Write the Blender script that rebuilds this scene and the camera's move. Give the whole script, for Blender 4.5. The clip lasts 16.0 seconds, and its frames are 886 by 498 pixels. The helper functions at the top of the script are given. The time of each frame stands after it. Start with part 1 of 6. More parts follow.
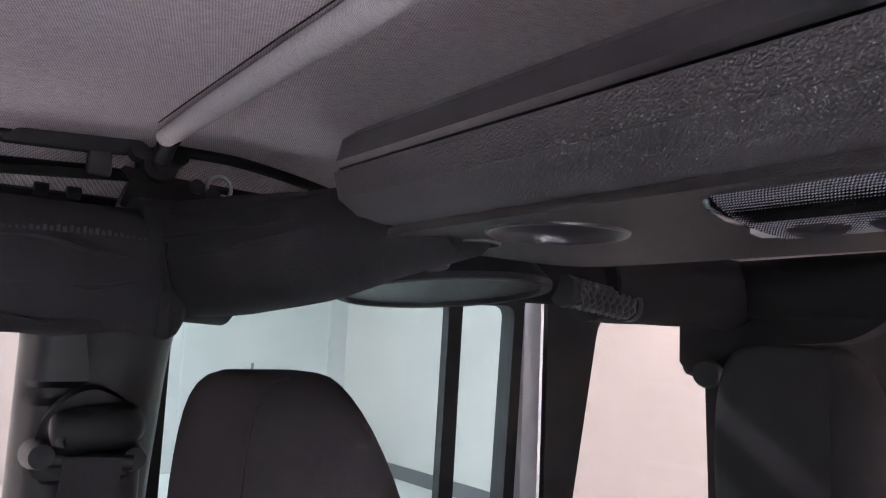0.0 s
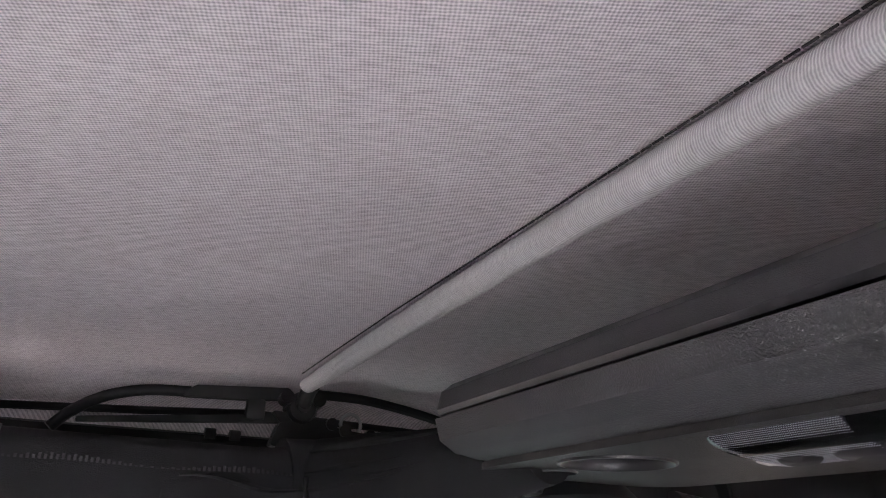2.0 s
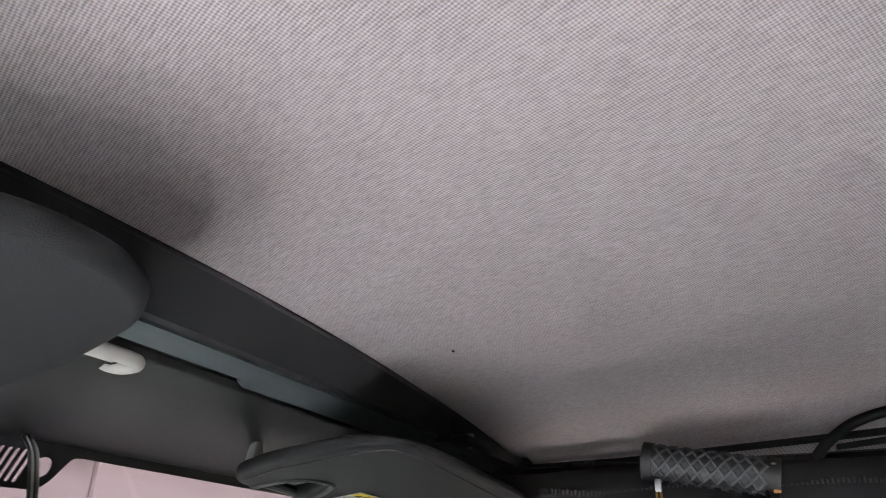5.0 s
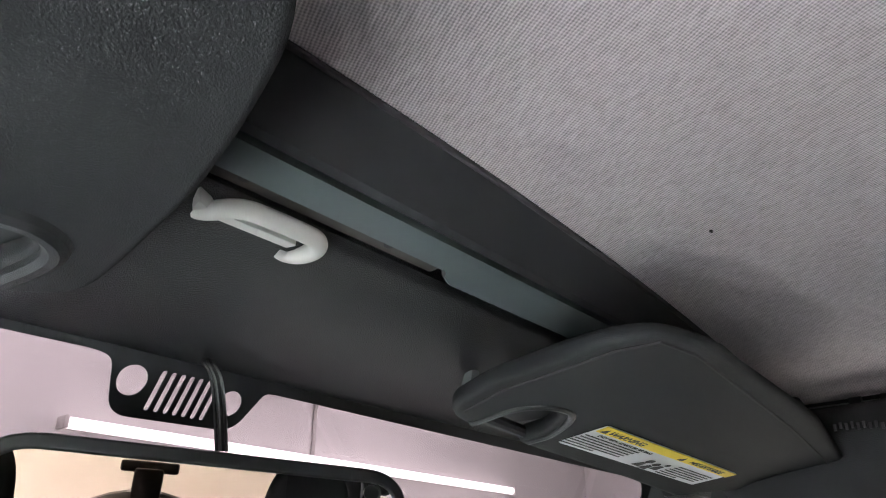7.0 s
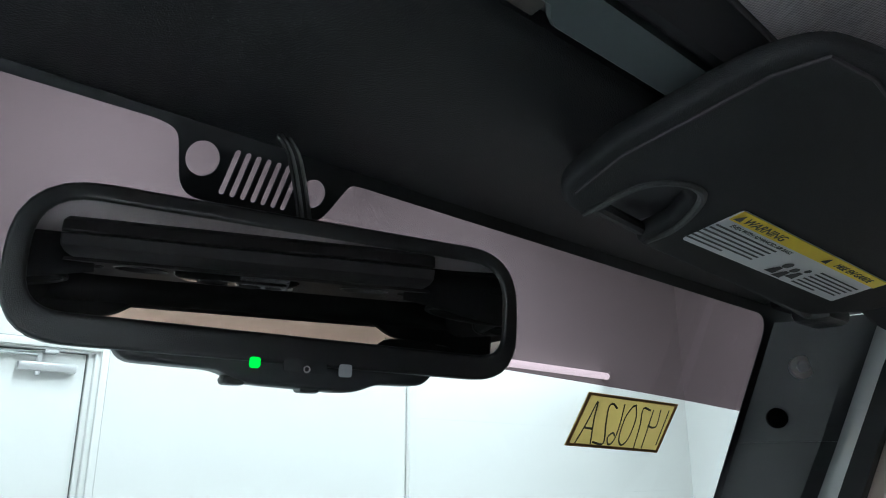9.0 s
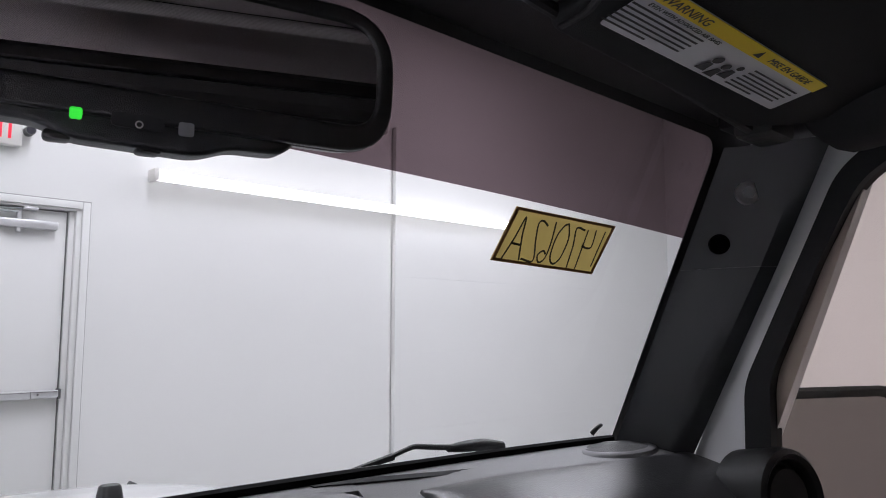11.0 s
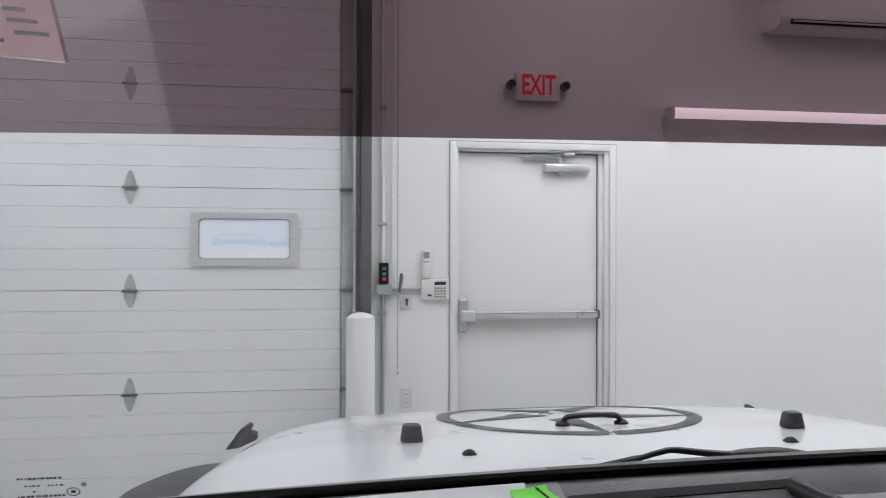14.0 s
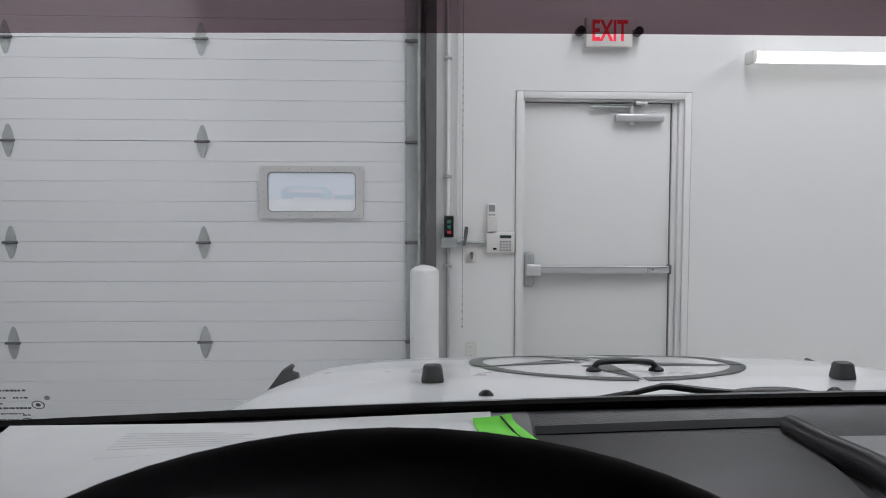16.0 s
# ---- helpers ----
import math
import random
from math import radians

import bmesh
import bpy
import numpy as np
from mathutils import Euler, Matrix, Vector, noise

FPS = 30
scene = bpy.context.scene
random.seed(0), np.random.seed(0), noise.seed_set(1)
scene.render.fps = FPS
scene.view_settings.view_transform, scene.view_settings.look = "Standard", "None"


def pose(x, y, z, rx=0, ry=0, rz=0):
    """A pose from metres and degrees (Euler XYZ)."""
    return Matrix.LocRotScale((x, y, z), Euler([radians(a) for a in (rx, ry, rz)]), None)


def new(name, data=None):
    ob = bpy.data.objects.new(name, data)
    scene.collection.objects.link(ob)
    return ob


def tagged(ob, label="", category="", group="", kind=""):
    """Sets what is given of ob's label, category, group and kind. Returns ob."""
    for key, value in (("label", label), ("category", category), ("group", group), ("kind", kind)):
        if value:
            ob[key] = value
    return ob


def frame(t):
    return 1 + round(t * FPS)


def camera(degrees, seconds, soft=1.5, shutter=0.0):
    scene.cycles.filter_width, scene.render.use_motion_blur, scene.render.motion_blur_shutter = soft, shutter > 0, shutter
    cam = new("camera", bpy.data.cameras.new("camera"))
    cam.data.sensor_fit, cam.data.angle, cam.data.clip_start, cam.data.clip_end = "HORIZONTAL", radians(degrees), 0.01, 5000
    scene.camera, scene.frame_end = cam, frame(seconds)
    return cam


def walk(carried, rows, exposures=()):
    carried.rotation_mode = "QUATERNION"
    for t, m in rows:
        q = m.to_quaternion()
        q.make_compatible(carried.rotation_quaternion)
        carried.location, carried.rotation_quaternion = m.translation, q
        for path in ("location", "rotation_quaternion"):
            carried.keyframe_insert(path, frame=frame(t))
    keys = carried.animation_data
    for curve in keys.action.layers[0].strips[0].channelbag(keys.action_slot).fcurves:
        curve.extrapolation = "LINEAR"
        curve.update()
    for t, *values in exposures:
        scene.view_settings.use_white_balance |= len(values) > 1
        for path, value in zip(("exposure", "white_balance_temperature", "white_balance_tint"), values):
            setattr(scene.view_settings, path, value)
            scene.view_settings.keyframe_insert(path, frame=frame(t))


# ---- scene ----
cam = camera(61.90, 16.0, soft=0.95, shutter=0.12)
PATH = [
    (0.0, pose(-0.112, -0.148, 1.473, 96.74, -2.50, -127.70)),
    (0.5, pose(-0.143, -0.143, 1.478, 104.36, -2.12, -128.90)),
    (1.0, pose(-0.167, -0.128, 1.481, 109.31, -1.82, -128.59)),
    (1.5, pose(-0.190, -0.119, 1.483, 111.39, -1.67, -125.09)),
    (2.0, pose(-0.231, -0.108, 1.473, 112.46, -1.51, -117.18)),
    (2.5, pose(-0.257, -0.103, 1.462, 113.50, -1.59, -107.36)),
    (3.0, pose(-0.269, -0.102, 1.455, 113.86, -1.63, -98.28)),
    (3.5, pose(-0.272, -0.086, 1.448, 113.84, -1.48, -90.99)),
    (4.0, pose(-0.293, -0.080, 1.445, 113.83, -1.22, -83.86)),
    (4.5, pose(-0.322, -0.081, 1.441, 114.12, -0.85, -74.32)),
    (5.0, pose(-0.336, -0.079, 1.447, 114.26, -0.71, -64.97)),
    (5.2, pose(-0.347, -0.072, 1.453, 113.98, -0.63, -61.98)),
    (7.3, pose(-0.186, 0.080, 1.408, 113.14, -0.14, -48.77)),
    (7.5, pose(-0.176, 0.107, 1.402, 111.64, -0.12, -47.90)),
    (8.0, pose(-0.167, 0.123, 1.387, 108.82, -0.04, -45.42)),
    (8.5, pose(-0.158, 0.120, 1.388, 107.44, 0.01, -43.75)),
    (9.0, pose(-0.148, 0.108, 1.365, 106.55, 0.02, -42.87)),
    (9.5, pose(-0.094, 0.092, 1.325, 105.23, 0.22, -42.65)),
    (9.7, pose(-0.067, 0.101, 1.311, 103.57, 0.25, -42.65)),
    (11.8, pose(-0.106, 0.090, 1.351, 93.12, 0.05, -42.66)),
    (12.0, pose(-0.138, 0.091, 1.361, 92.30, 0.13, -41.90)),
    (12.5, pose(-0.220, 0.092, 1.375, 91.29, -0.02, -36.59)),
    (13.0, pose(-0.309, 0.094, 1.381, 90.74, -0.02, -27.73)),
    (13.5, pose(-0.403, 0.081, 1.398, 90.66, -0.24, -17.51)),
    (14.0, pose(-0.442, 0.062, 1.373, 90.14, -0.13, -8.67)),
    (14.5, pose(-0.461, 0.096, 1.346, 87.69, -0.31, -4.06)),
    (15.0, pose(-0.419, 0.096, 1.359, 86.89, -0.12, -2.65)),
    (15.5, pose(-0.406, 0.090, 1.359, 86.84, -0.02, -2.38)),
    (16.0, pose(-0.350, 0.084, 1.342, 86.90, -0.15, -2.44)),
]
import random
EXPOSURE = [
    (0.0, 0.12, 6250, 26), (0.6, 0.25, 6250, 27), (1.5, 0.28, 6350, 23), (2.2, 0.04, 6400, 16), (3.5, -0.18, 6500, 9), (5.2, -0.04, 6450, 11), (7.3, 0.08, 6200, 4), (8.0, -0.28, 5850, -10), (8.5, -0.90, 5830, -9),
    (9.0, -1.42, 5800, 1), (9.7, -2.05, 6100, 14), (11.8, -2.05, 6300, 24), (13.0, -2.2, 6350, 21), (14.0, -2.08, 6350, 20), (14.5, -2.44, 6350, 18), (16.0, -2.4, 6400, 19),
]
walk(cam, PATH, EXPOSURE)

# ---- light ----
world = bpy.data.worlds.new("world")
scene.world = world
world.use_nodes = True
world.node_tree.nodes["Background"].inputs[0].default_value = (0.75, 0.85, 1.0, 1)
world.node_tree.nodes["Background"].inputs[1].default_value = 0.6


def unseen_lamp(x, y, z, sx, sy, watts, spread=180.0, color=(0.96, 0.98, 1.0)):
    lamp = bpy.data.lights.new("unseen_lamp", "AREA")
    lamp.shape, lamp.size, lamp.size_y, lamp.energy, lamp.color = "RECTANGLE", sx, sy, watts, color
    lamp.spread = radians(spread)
    ob = new("unseen_lamp", lamp)
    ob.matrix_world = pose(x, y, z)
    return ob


# Unseen overhead lamps; two strong narrow ones are added, lighting the cabin by bounce.
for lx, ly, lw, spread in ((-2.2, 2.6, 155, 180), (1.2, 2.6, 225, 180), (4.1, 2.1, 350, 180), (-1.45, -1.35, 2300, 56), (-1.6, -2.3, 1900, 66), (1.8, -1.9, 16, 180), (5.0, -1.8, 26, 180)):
    unseen_lamp(lx, ly, 3.78, 0.3, 2.4, lw, spread)


# ---- materials ----
def material(name, color, rough=0.5, metal=0.0, grain=0.0, grain_scale=300.0, var=0.08, var_scale=6.0, coat=0.0, spec=0.5):
    m = bpy.data.materials.new(name)
    m.use_nodes = True
    n, l = m.node_tree.nodes, m.node_tree.links
    b = n["Principled BSDF"]
    b.inputs["Roughness"].default_value, b.inputs["Metallic"].default_value = rough, metal
    b.inputs["Coat Weight"].default_value, b.inputs["Coat Roughness"].default_value = coat, 0.06
    b.inputs["Specular IOR Level"].default_value = spec
    geo = n.new("ShaderNodeTexCoord")
    big = n.new("ShaderNodeTexNoise")
    big.inputs["Scale"].default_value, big.inputs["Detail"].default_value = var_scale, 5
    l.new(geo.outputs["Object"], big.inputs["Vector"])
    mix = n.new("ShaderNodeMix")
    mix.data_type = "RGBA"
    mix.inputs[6].default_value = (*[c * (1 - var) for c in color], 1)
    mix.inputs[7].default_value = (*[min(1, c * (1 + var)) for c in color], 1)
    l.new(big.outputs["Fac"], mix.inputs[0])
    l.new(mix.outputs[2], b.inputs["Base Color"])
    ramp = n.new("ShaderNodeMapRange")
    ramp.inputs["To Min"].default_value, ramp.inputs["To Max"].default_value = max(0.02, rough - 0.08), min(1, rough + 0.08)
    l.new(big.outputs["Fac"], ramp.inputs["Value"])
    l.new(ramp.outputs[0], b.inputs["Roughness"])
    if grain > 0:
        fine = n.new("ShaderNodeTexNoise")
        fine.inputs["Scale"].default_value, fine.inputs["Detail"].default_value = grain_scale, 3
        l.new(geo.outputs["Object"], fine.inputs["Vector"])
        bump = n.new("ShaderNodeBump")
        bump.inputs["Strength"].default_value, bump.inputs["Distance"].default_value = grain, 0.002
        l.new(fine.outputs["Fac"], bump.inputs["Height"])
        l.new(bump.outputs["Normal"], b.inputs["Normal"])
    return m


def cloth(name, color, threads=420.0, depth=0.5, mottle=0.16, warp=0.3, turn=0.0):
    """A woven cloth: two crossed sets of threads, with slubs and a broad mottling."""
    m = material(name, color, rough=0.95, var=mottle, var_scale=2.2, spec=0.15)
    n, l = m.node_tree.nodes, m.node_tree.links
    b = n["Principled BSDF"]
    co = n.new("ShaderNodeTexCoord")
    bias = n.new("ShaderNodeMapping")
    bias.inputs["Rotation"].default_value = (0, radians(20), radians(turn))
    l.new(co.outputs["Object"], bias.inputs["Vector"])
    waves = []
    for axis in ("X", "Y"):
        w = n.new("ShaderNodeTexWave")
        w.bands_direction = axis
        w.inputs["Scale"].default_value, w.inputs["Distortion"].default_value = threads / 6.283, 1.7
        w.inputs["Detail"].default_value, w.inputs["Detail Scale"].default_value = 2, 1.5
        l.new(bias.outputs[0], w.inputs["Vector"])
        waves.append(w)
    slub = n.new("ShaderNodeTexNoise")
    slub.inputs["Scale"].default_value, slub.inputs["Detail"].default_value = 1.0, 4
    stretch = n.new("ShaderNodeMapping")
    stretch.inputs["Scale"].default_value = (520, 110, 150)
    l.new(bias.outputs[0], stretch.inputs["Vector"])
    l.new(stretch.outputs[0], slub.inputs["Vector"])
    weave = n.new("ShaderNodeMix")
    weave.inputs[0].default_value = warp
    l.new(waves[1].outputs["Fac"], weave.inputs[2])
    l.new(waves[0].outputs["Fac"], weave.inputs[3])
    both = n.new("ShaderNodeMath")
    both.operation = "ADD"
    l.new(weave.outputs[0], both.inputs[0])
    l.new(slub.outputs["Fac"], both.inputs[1])
    old = b.inputs["Base Color"].links[0].from_socket
    tone = n.new("ShaderNodeMapRange")
    tone.inputs["From Min"].default_value, tone.inputs["From Max"].default_value = 0.45, 1.45
    tone.inputs["To Min"].default_value, tone.inputs["To Max"].default_value = 1 - depth, 1.0 + depth * 0.4
    l.new(both.outputs[0], tone.inputs["Value"])
    mul = n.new("ShaderNodeMix")
    mul.data_type, mul.blend_type = "RGBA", "MULTIPLY"
    mul.inputs[0].default_value = 1
    l.new(old, mul.inputs[6])
    l.new(tone.outputs[0], mul.inputs[7])
    l.new(mul.outputs[2], b.inputs["Base Color"])
    bump = n.new("ShaderNodeBump")
    bump.inputs["Strength"].default_value, bump.inputs["Distance"].default_value = 0.35, 0.001
    l.new(both.outputs[0], bump.inputs["Height"])
    l.new(bump.outputs["Normal"], b.inputs["Normal"])
    return m


def glass(name, tint, gloss=0.014):
    """A thin pane: light goes straight through, tinted, with a weak mirror on top."""
    m = bpy.data.materials.new(name)
    m.use_nodes = True
    n, l = m.node_tree.nodes, m.node_tree.links
    n.remove(n["Principled BSDF"])
    clear, shine, mix = n.new("ShaderNodeBsdfTransparent"), n.new("ShaderNodeBsdfGlossy"), n.new("ShaderNodeMixShader")
    clear.inputs[0].default_value = (*tint, 1)
    shine.inputs["Roughness"].default_value = 0.01
    face = n.new("ShaderNodeLayerWeight")
    face.inputs[0].default_value = 0.15
    rise = n.new("ShaderNodeMapRange")
    rise.inputs["From Min"].default_value, rise.inputs["From Max"].default_value = 0.0, 1.0
    rise.inputs["To Min"].default_value, rise.inputs["To Max"].default_value = gloss, 0.07
    l.new(face.outputs["Facing"], rise.inputs["Value"])
    l.new(rise.outputs[0], mix.inputs[0])
    l.new(clear.outputs[0], mix.inputs[1])
    l.new(shine.outputs[0], mix.inputs[2])
    l.new(mix.outputs[0], n["Material Output"].inputs[0])
    return m


def glow(name, color, strength):
    m = bpy.data.materials.new(name)
    m.use_nodes = True
    b = m.node_tree.nodes["Principled BSDF"]
    b.inputs["Base Color"].default_value = (*color, 1)
    b.inputs["Emission Color"].default_value, b.inputs["Emission Strength"].default_value = (*color, 1), strength
    return m


WALL = material("white_wall_paint", (0.80, 0.80, 0.785), 0.6, grain=0.05, grain_scale=90, var=0.02, var_scale=1.2)
# Warm white, darkened in its colour to hold back the lamps' brightness.
WALL_WARM_DIMMED = material("dimmed_warm_white_paint", (0.44, 0.42, 0.40), 0.6, grain=0.05, grain_scale=90, var=0.03, var_scale=1.2)
# White wall paint, darkened so its colour stands for weaker light.
WALL_SHADED = material("shaded_white_paint", (0.38, 0.38, 0.37), 0.6, grain=0.05, grain_scale=90, var=0.03, var_scale=1.2)
CONCRETE = material("sealed_concrete", (0.56, 0.56, 0.55), 0.35, grain=0.1, grain_scale=40, var=0.12, var_scale=1.5)
TRIM_WHITE = material("door_enamel", (0.78, 0.78, 0.765), 0.4, var=0.015)
PANEL = material("garage_panel_steel", (0.74, 0.75, 0.76), 0.45, grain=0.15, grain_scale=160, var=0.02, var_scale=3)
GALV = material("galvanised_steel", (0.40, 0.425, 0.42), 0.42, 0.4, grain=0.1, grain_scale=120, var=0.2, var_scale=30)
ALUMINIUM = material("brushed_aluminium", (0.66, 0.66, 0.67), 0.35, 0.5, grain=0.05, grain_scale=400, var=0.06)
DARK_STEEL = material("dark_steel_jamb", (0.12, 0.12, 0.12), 0.5, 0.2, var=0.1)
BASE_DARK = material("dark_vinyl_base", (0.10, 0.10, 0.105), 0.5)
EDGE_GREY = material("grey_edge_line", (0.36, 0.36, 0.35), 0.7)
GREY_PLASTIC = material("grey_plastic", (0.30, 0.31, 0.32), 0.45)
OFF_WHITE = material("off_white_plastic", (0.72, 0.70, 0.67), 0.35, var=0.03)
BLACK = material("grained_black_plastic", (0.009, 0.0093, 0.010), 0.40, grain=0.3, grain_scale=2200, var=0.15, spec=0.28)
SOFT_BLACK = material("soft_black_vinyl", (0.0036, 0.0038, 0.0042), 0.33, grain=0.5, grain_scale=1100, var=0.08, var_scale=3, spec=0.55)
BEZEL = material("glossy_grained_black", (0.005, 0.0048, 0.0052), 0.30, grain=0.3, grain_scale=2600, var=0.2, spec=0.3)
VISOR = material("matt_black_visor_vinyl", (0.0095, 0.0095, 0.0101), 0.62, grain=0.3, grain_scale=1300, var=0.15, var_scale=5, spec=0.09)
MATTE_BLACK = material("matte_black_trim", (0.008, 0.008, 0.009), 0.6, var=0.2, spec=0.25)
# The black strip's greenish base colour holds its sheen from the window.
STRIP = material("strip_with_painted_sheen", (0.058, 0.068, 0.071), 0.34, var=0.02)
RECESS = material("brownish_black_ledge", (0.030, 0.024, 0.022), 0.55, var=0.25, var_scale=40, spec=0.3)
LID = material("satin_black_lid", (0.020, 0.019, 0.020), 0.34, grain=0.15, grain_scale=1500, var=0.2, var_scale=8)
POST = material("satin_black_post", (0.023, 0.0242, 0.0262), 0.40, grain=0.25, grain_scale=1600, var=0.12)
PAD = material("black_padded_cover", (0.0145, 0.0138, 0.0146), 0.85, grain=0.4, grain_scale=900, var=0.25, var_scale=9, spec=0.15)
BAR_CARPET = material("black_fleece_bar", (0.036, 0.033, 0.035), 0.58, grain=0.6, grain_scale=900, var=0.45, var_scale=650, spec=0.5)
DASH = material("grey_dash_vinyl", (0.21, 0.21, 0.215), 0.45, grain=0.2, grain_scale=700, var=0.10, var_scale=10)
AIRBAG = material("dark_padded_vinyl", (0.032, 0.032, 0.034), 0.33, grain=0.18, grain_scale=420, var=0.15, var_scale=14)
# Dash plastic darkened, so the ledge's shade is in its colour.
DASH_SHADED = material("shaded_dash_plastic", (0.045, 0.045, 0.046), 0.4, grain=0.3, grain_scale=700, var=0.1)
DASH_LIGHT = material("grey_dash_trim", (0.26, 0.26, 0.26), 0.42, grain=0.3, grain_scale=700, var=0.08)
RUBBER = material("black_rubber", (0.011, 0.011, 0.0115), 0.5, var=0.2)
RIB = material("paler_rubber_ribs", (0.048, 0.049, 0.052), 0.55, var=0.2)
RUBBER_GREY = material("weathered_rubber", (0.045, 0.047, 0.048), 0.55, grain=0.3, grain_scale=300, var=0.2, var_scale=30)
# Near-black colour paints the shade inside a hole; the part itself is solid.
HOLE_SHADE = material("painted_hole_shade", (0.0015, 0.0015, 0.0015), 0.9, spec=0.03)
BELT_POST = material("dark_post_plastic", (0.0075, 0.0075, 0.008), 0.38, grain=0.2, grain_scale=1600, var=0.12, spec=0.35)
ROOF = cloth("grey_top_lining", (0.62, 0.56, 0.58), threads=1060.0, depth=0.52, mottle=0.2, warp=0.56, turn=22.0)
SLEEVE = cloth("pale_bow_sleeve", (0.58, 0.55, 0.55), threads=1300, depth=0.34, mottle=0.08, warp=0.9)
SEAT = material("charcoal_seat_cloth", (0.032, 0.029, 0.030), 0.97, grain=0.25, grain_scale=1100, var=0.12, var_scale=12, spec=0.06)
THREAD = material("black_thread", (0.015, 0.012, 0.014), 0.9)
WEBBING = material("woven_black_webbing", (0.030, 0.027, 0.029), 0.75, grain=0.6, grain_scale=700, var=0.15, var_scale=40, spec=0.2)
THREAD_GREY = material("grey_thread", (0.022, 0.021, 0.022), 0.9)
PAINT = material("white_car_paint", (0.80, 0.81, 0.82), 0.3, coat=0.8, var=0.01)
DECAL = material("charcoal_decal", (0.145, 0.152, 0.147), 0.75, var=0.35, var_scale=18, spec=0.12)
PAPER = material("printed_paper", (0.80, 0.81, 0.81), 0.7, var=0.07, var_scale=28)
INK = material("grey_ink", (0.70, 0.71, 0.715), 0.8)
DARK_INK = material("dark_ink", (0.05, 0.05, 0.05), 0.8)
LIME = material("lime_tape", (0.16, 0.78, 0.05), 0.5, var=0.08, var_scale=30)
YELLOW = material("yellow_label", (0.85, 0.62, 0.02), 0.5, var=0.03)
LABEL = material("white_label", (0.70, 0.70, 0.72), 0.5, var=0.02)
def thin(name, color, share=0.75):
    """Paper that lets light through."""
    m = material(name, color, 0.8, var=0.08, var_scale=40)
    n, l = m.node_tree.nodes, m.node_tree.links
    through_light, mix = n.new("ShaderNodeBsdfTranslucent"), n.new("ShaderNodeMixShader")
    through_light.inputs[0].default_value = (*color, 1)
    mix.inputs[0].default_value = share
    l.new(n["Principled BSDF"].outputs[0], mix.inputs[1])
    l.new(through_light.outputs[0], mix.inputs[2])
    l.new(mix.outputs[0], n["Material Output"].inputs[0])
    return m


TAG = thin("kraft_tag", (0.62, 0.54, 0.30))
# Pinkish colour puts the smoked glass's cast into the white paper.
LABEL_THIN = thin("thin_tinted_paper", (0.60, 0.51, 0.51), 0.85)
TAG_EDGE = material("brown_tag_edge", (0.25, 0.12, 0.04), 0.8)
BUCKLE = material("steel_buckle", (0.6, 0.6, 0.6), 0.3, 0.9)
TAN = material("tan_tab", (0.45, 0.22, 0.06), 0.7)
MIRROR = material("mirror_silver", (0.60, 0.59, 0.59), 0.0, 1.0, var=0.0)
MIRROR.node_tree.nodes["Principled BSDF"].inputs["Roughness"].default_value = 0.0
for link in list(MIRROR.node_tree.links):
    if link.to_socket.name == "Roughness":
        MIRROR.node_tree.links.remove(link)
UNDER = material("brownish_black_underside", (0.026, 0.023, 0.023), 0.5, grain=0.4, grain_scale=1200, var=0.2, var_scale=14, spec=0.35)
LENS = material("clear_prismatic_lens", (0.04, 0.039, 0.05), 0.2, grain=0.4, grain_scale=260, var=0.3, var_scale=60, spec=0.3)
TUBE = glow("lit_tube", (1, 1, 0.98), 13)
GREEN_LED = glow("green_led", (0.02, 1.0, 0.05), 2.5)
EXIT_RED = glow("lit_red", (1.0, 0.03, 0.06), 0.62)
SKY_PANE = glow("bright_yard", (0.60, 0.655, 0.72), 1.0)
CLEAR = glass("clear_glass", (0.93, 0.97, 0.955))
BAND = glass("smoked_band", (0.145, 0.110, 0.120), 0.006)
GREEN_GLASS = glass("green_door_glass", (0.70, 0.90, 0.86))
VINYL_SIDE = glass("clear_vinyl_side_window", (0.86, 0.765, 0.70))
VINYL = glass("clear_vinyl_window", (0.81, 0.61, 0.49))


# ---- builders ----
def thing(name, label="", category="", group="", kind="", at=(0, 0, 0)):
    ob = new(name)
    ob.location = at
    return tagged(ob, label, category, group, kind)


def part(name, bm, mat, parent=None, label="", smooth=True, angle=35):
    bmesh.ops.recalc_face_normals(bm, faces=bm.faces)
    me = bpy.data.meshes.new(name)
    bm.to_mesh(me)
    bm.free()
    me.materials.append(mat)
    if smooth:
        me.polygons.foreach_set("use_smooth", [True] * len(me.polygons))
        me.set_sharp_from_angle(angle=radians(angle))
    ob = new(name, me)
    if parent:
        ob.parent = parent
        base, up = Vector(parent.location), parent.parent
        if up:
            base = base + Vector(up.location)
        me.transform(Matrix.Translation(-base))
    return tagged(ob, label)


def box(a, b, bevel=0.0, seg=2):
    bm = bmesh.new()
    bmesh.ops.create_cube(bm, size=1)
    for v in bm.verts:
        v.co = [(a[i] + b[i]) / 2 + v.co[i] * (b[i] - a[i]) for i in range(3)]
    if bevel:
        bmesh.ops.bevel(bm, geom=bm.edges[:], offset=bevel, segments=seg, affect="EDGES", profile=0.5)
    return bm


def join(*bms):
    out = bms[0]
    for other in bms[1:]:
        me = bpy.data.meshes.new("tmp")
        other.to_mesh(me)
        other.free()
        out.from_mesh(me)
        bpy.data.meshes.remove(me)
    return out


def moved(bm, m):
    bmesh.ops.transform(bm, matrix=m, verts=bm.verts[:])
    return bm


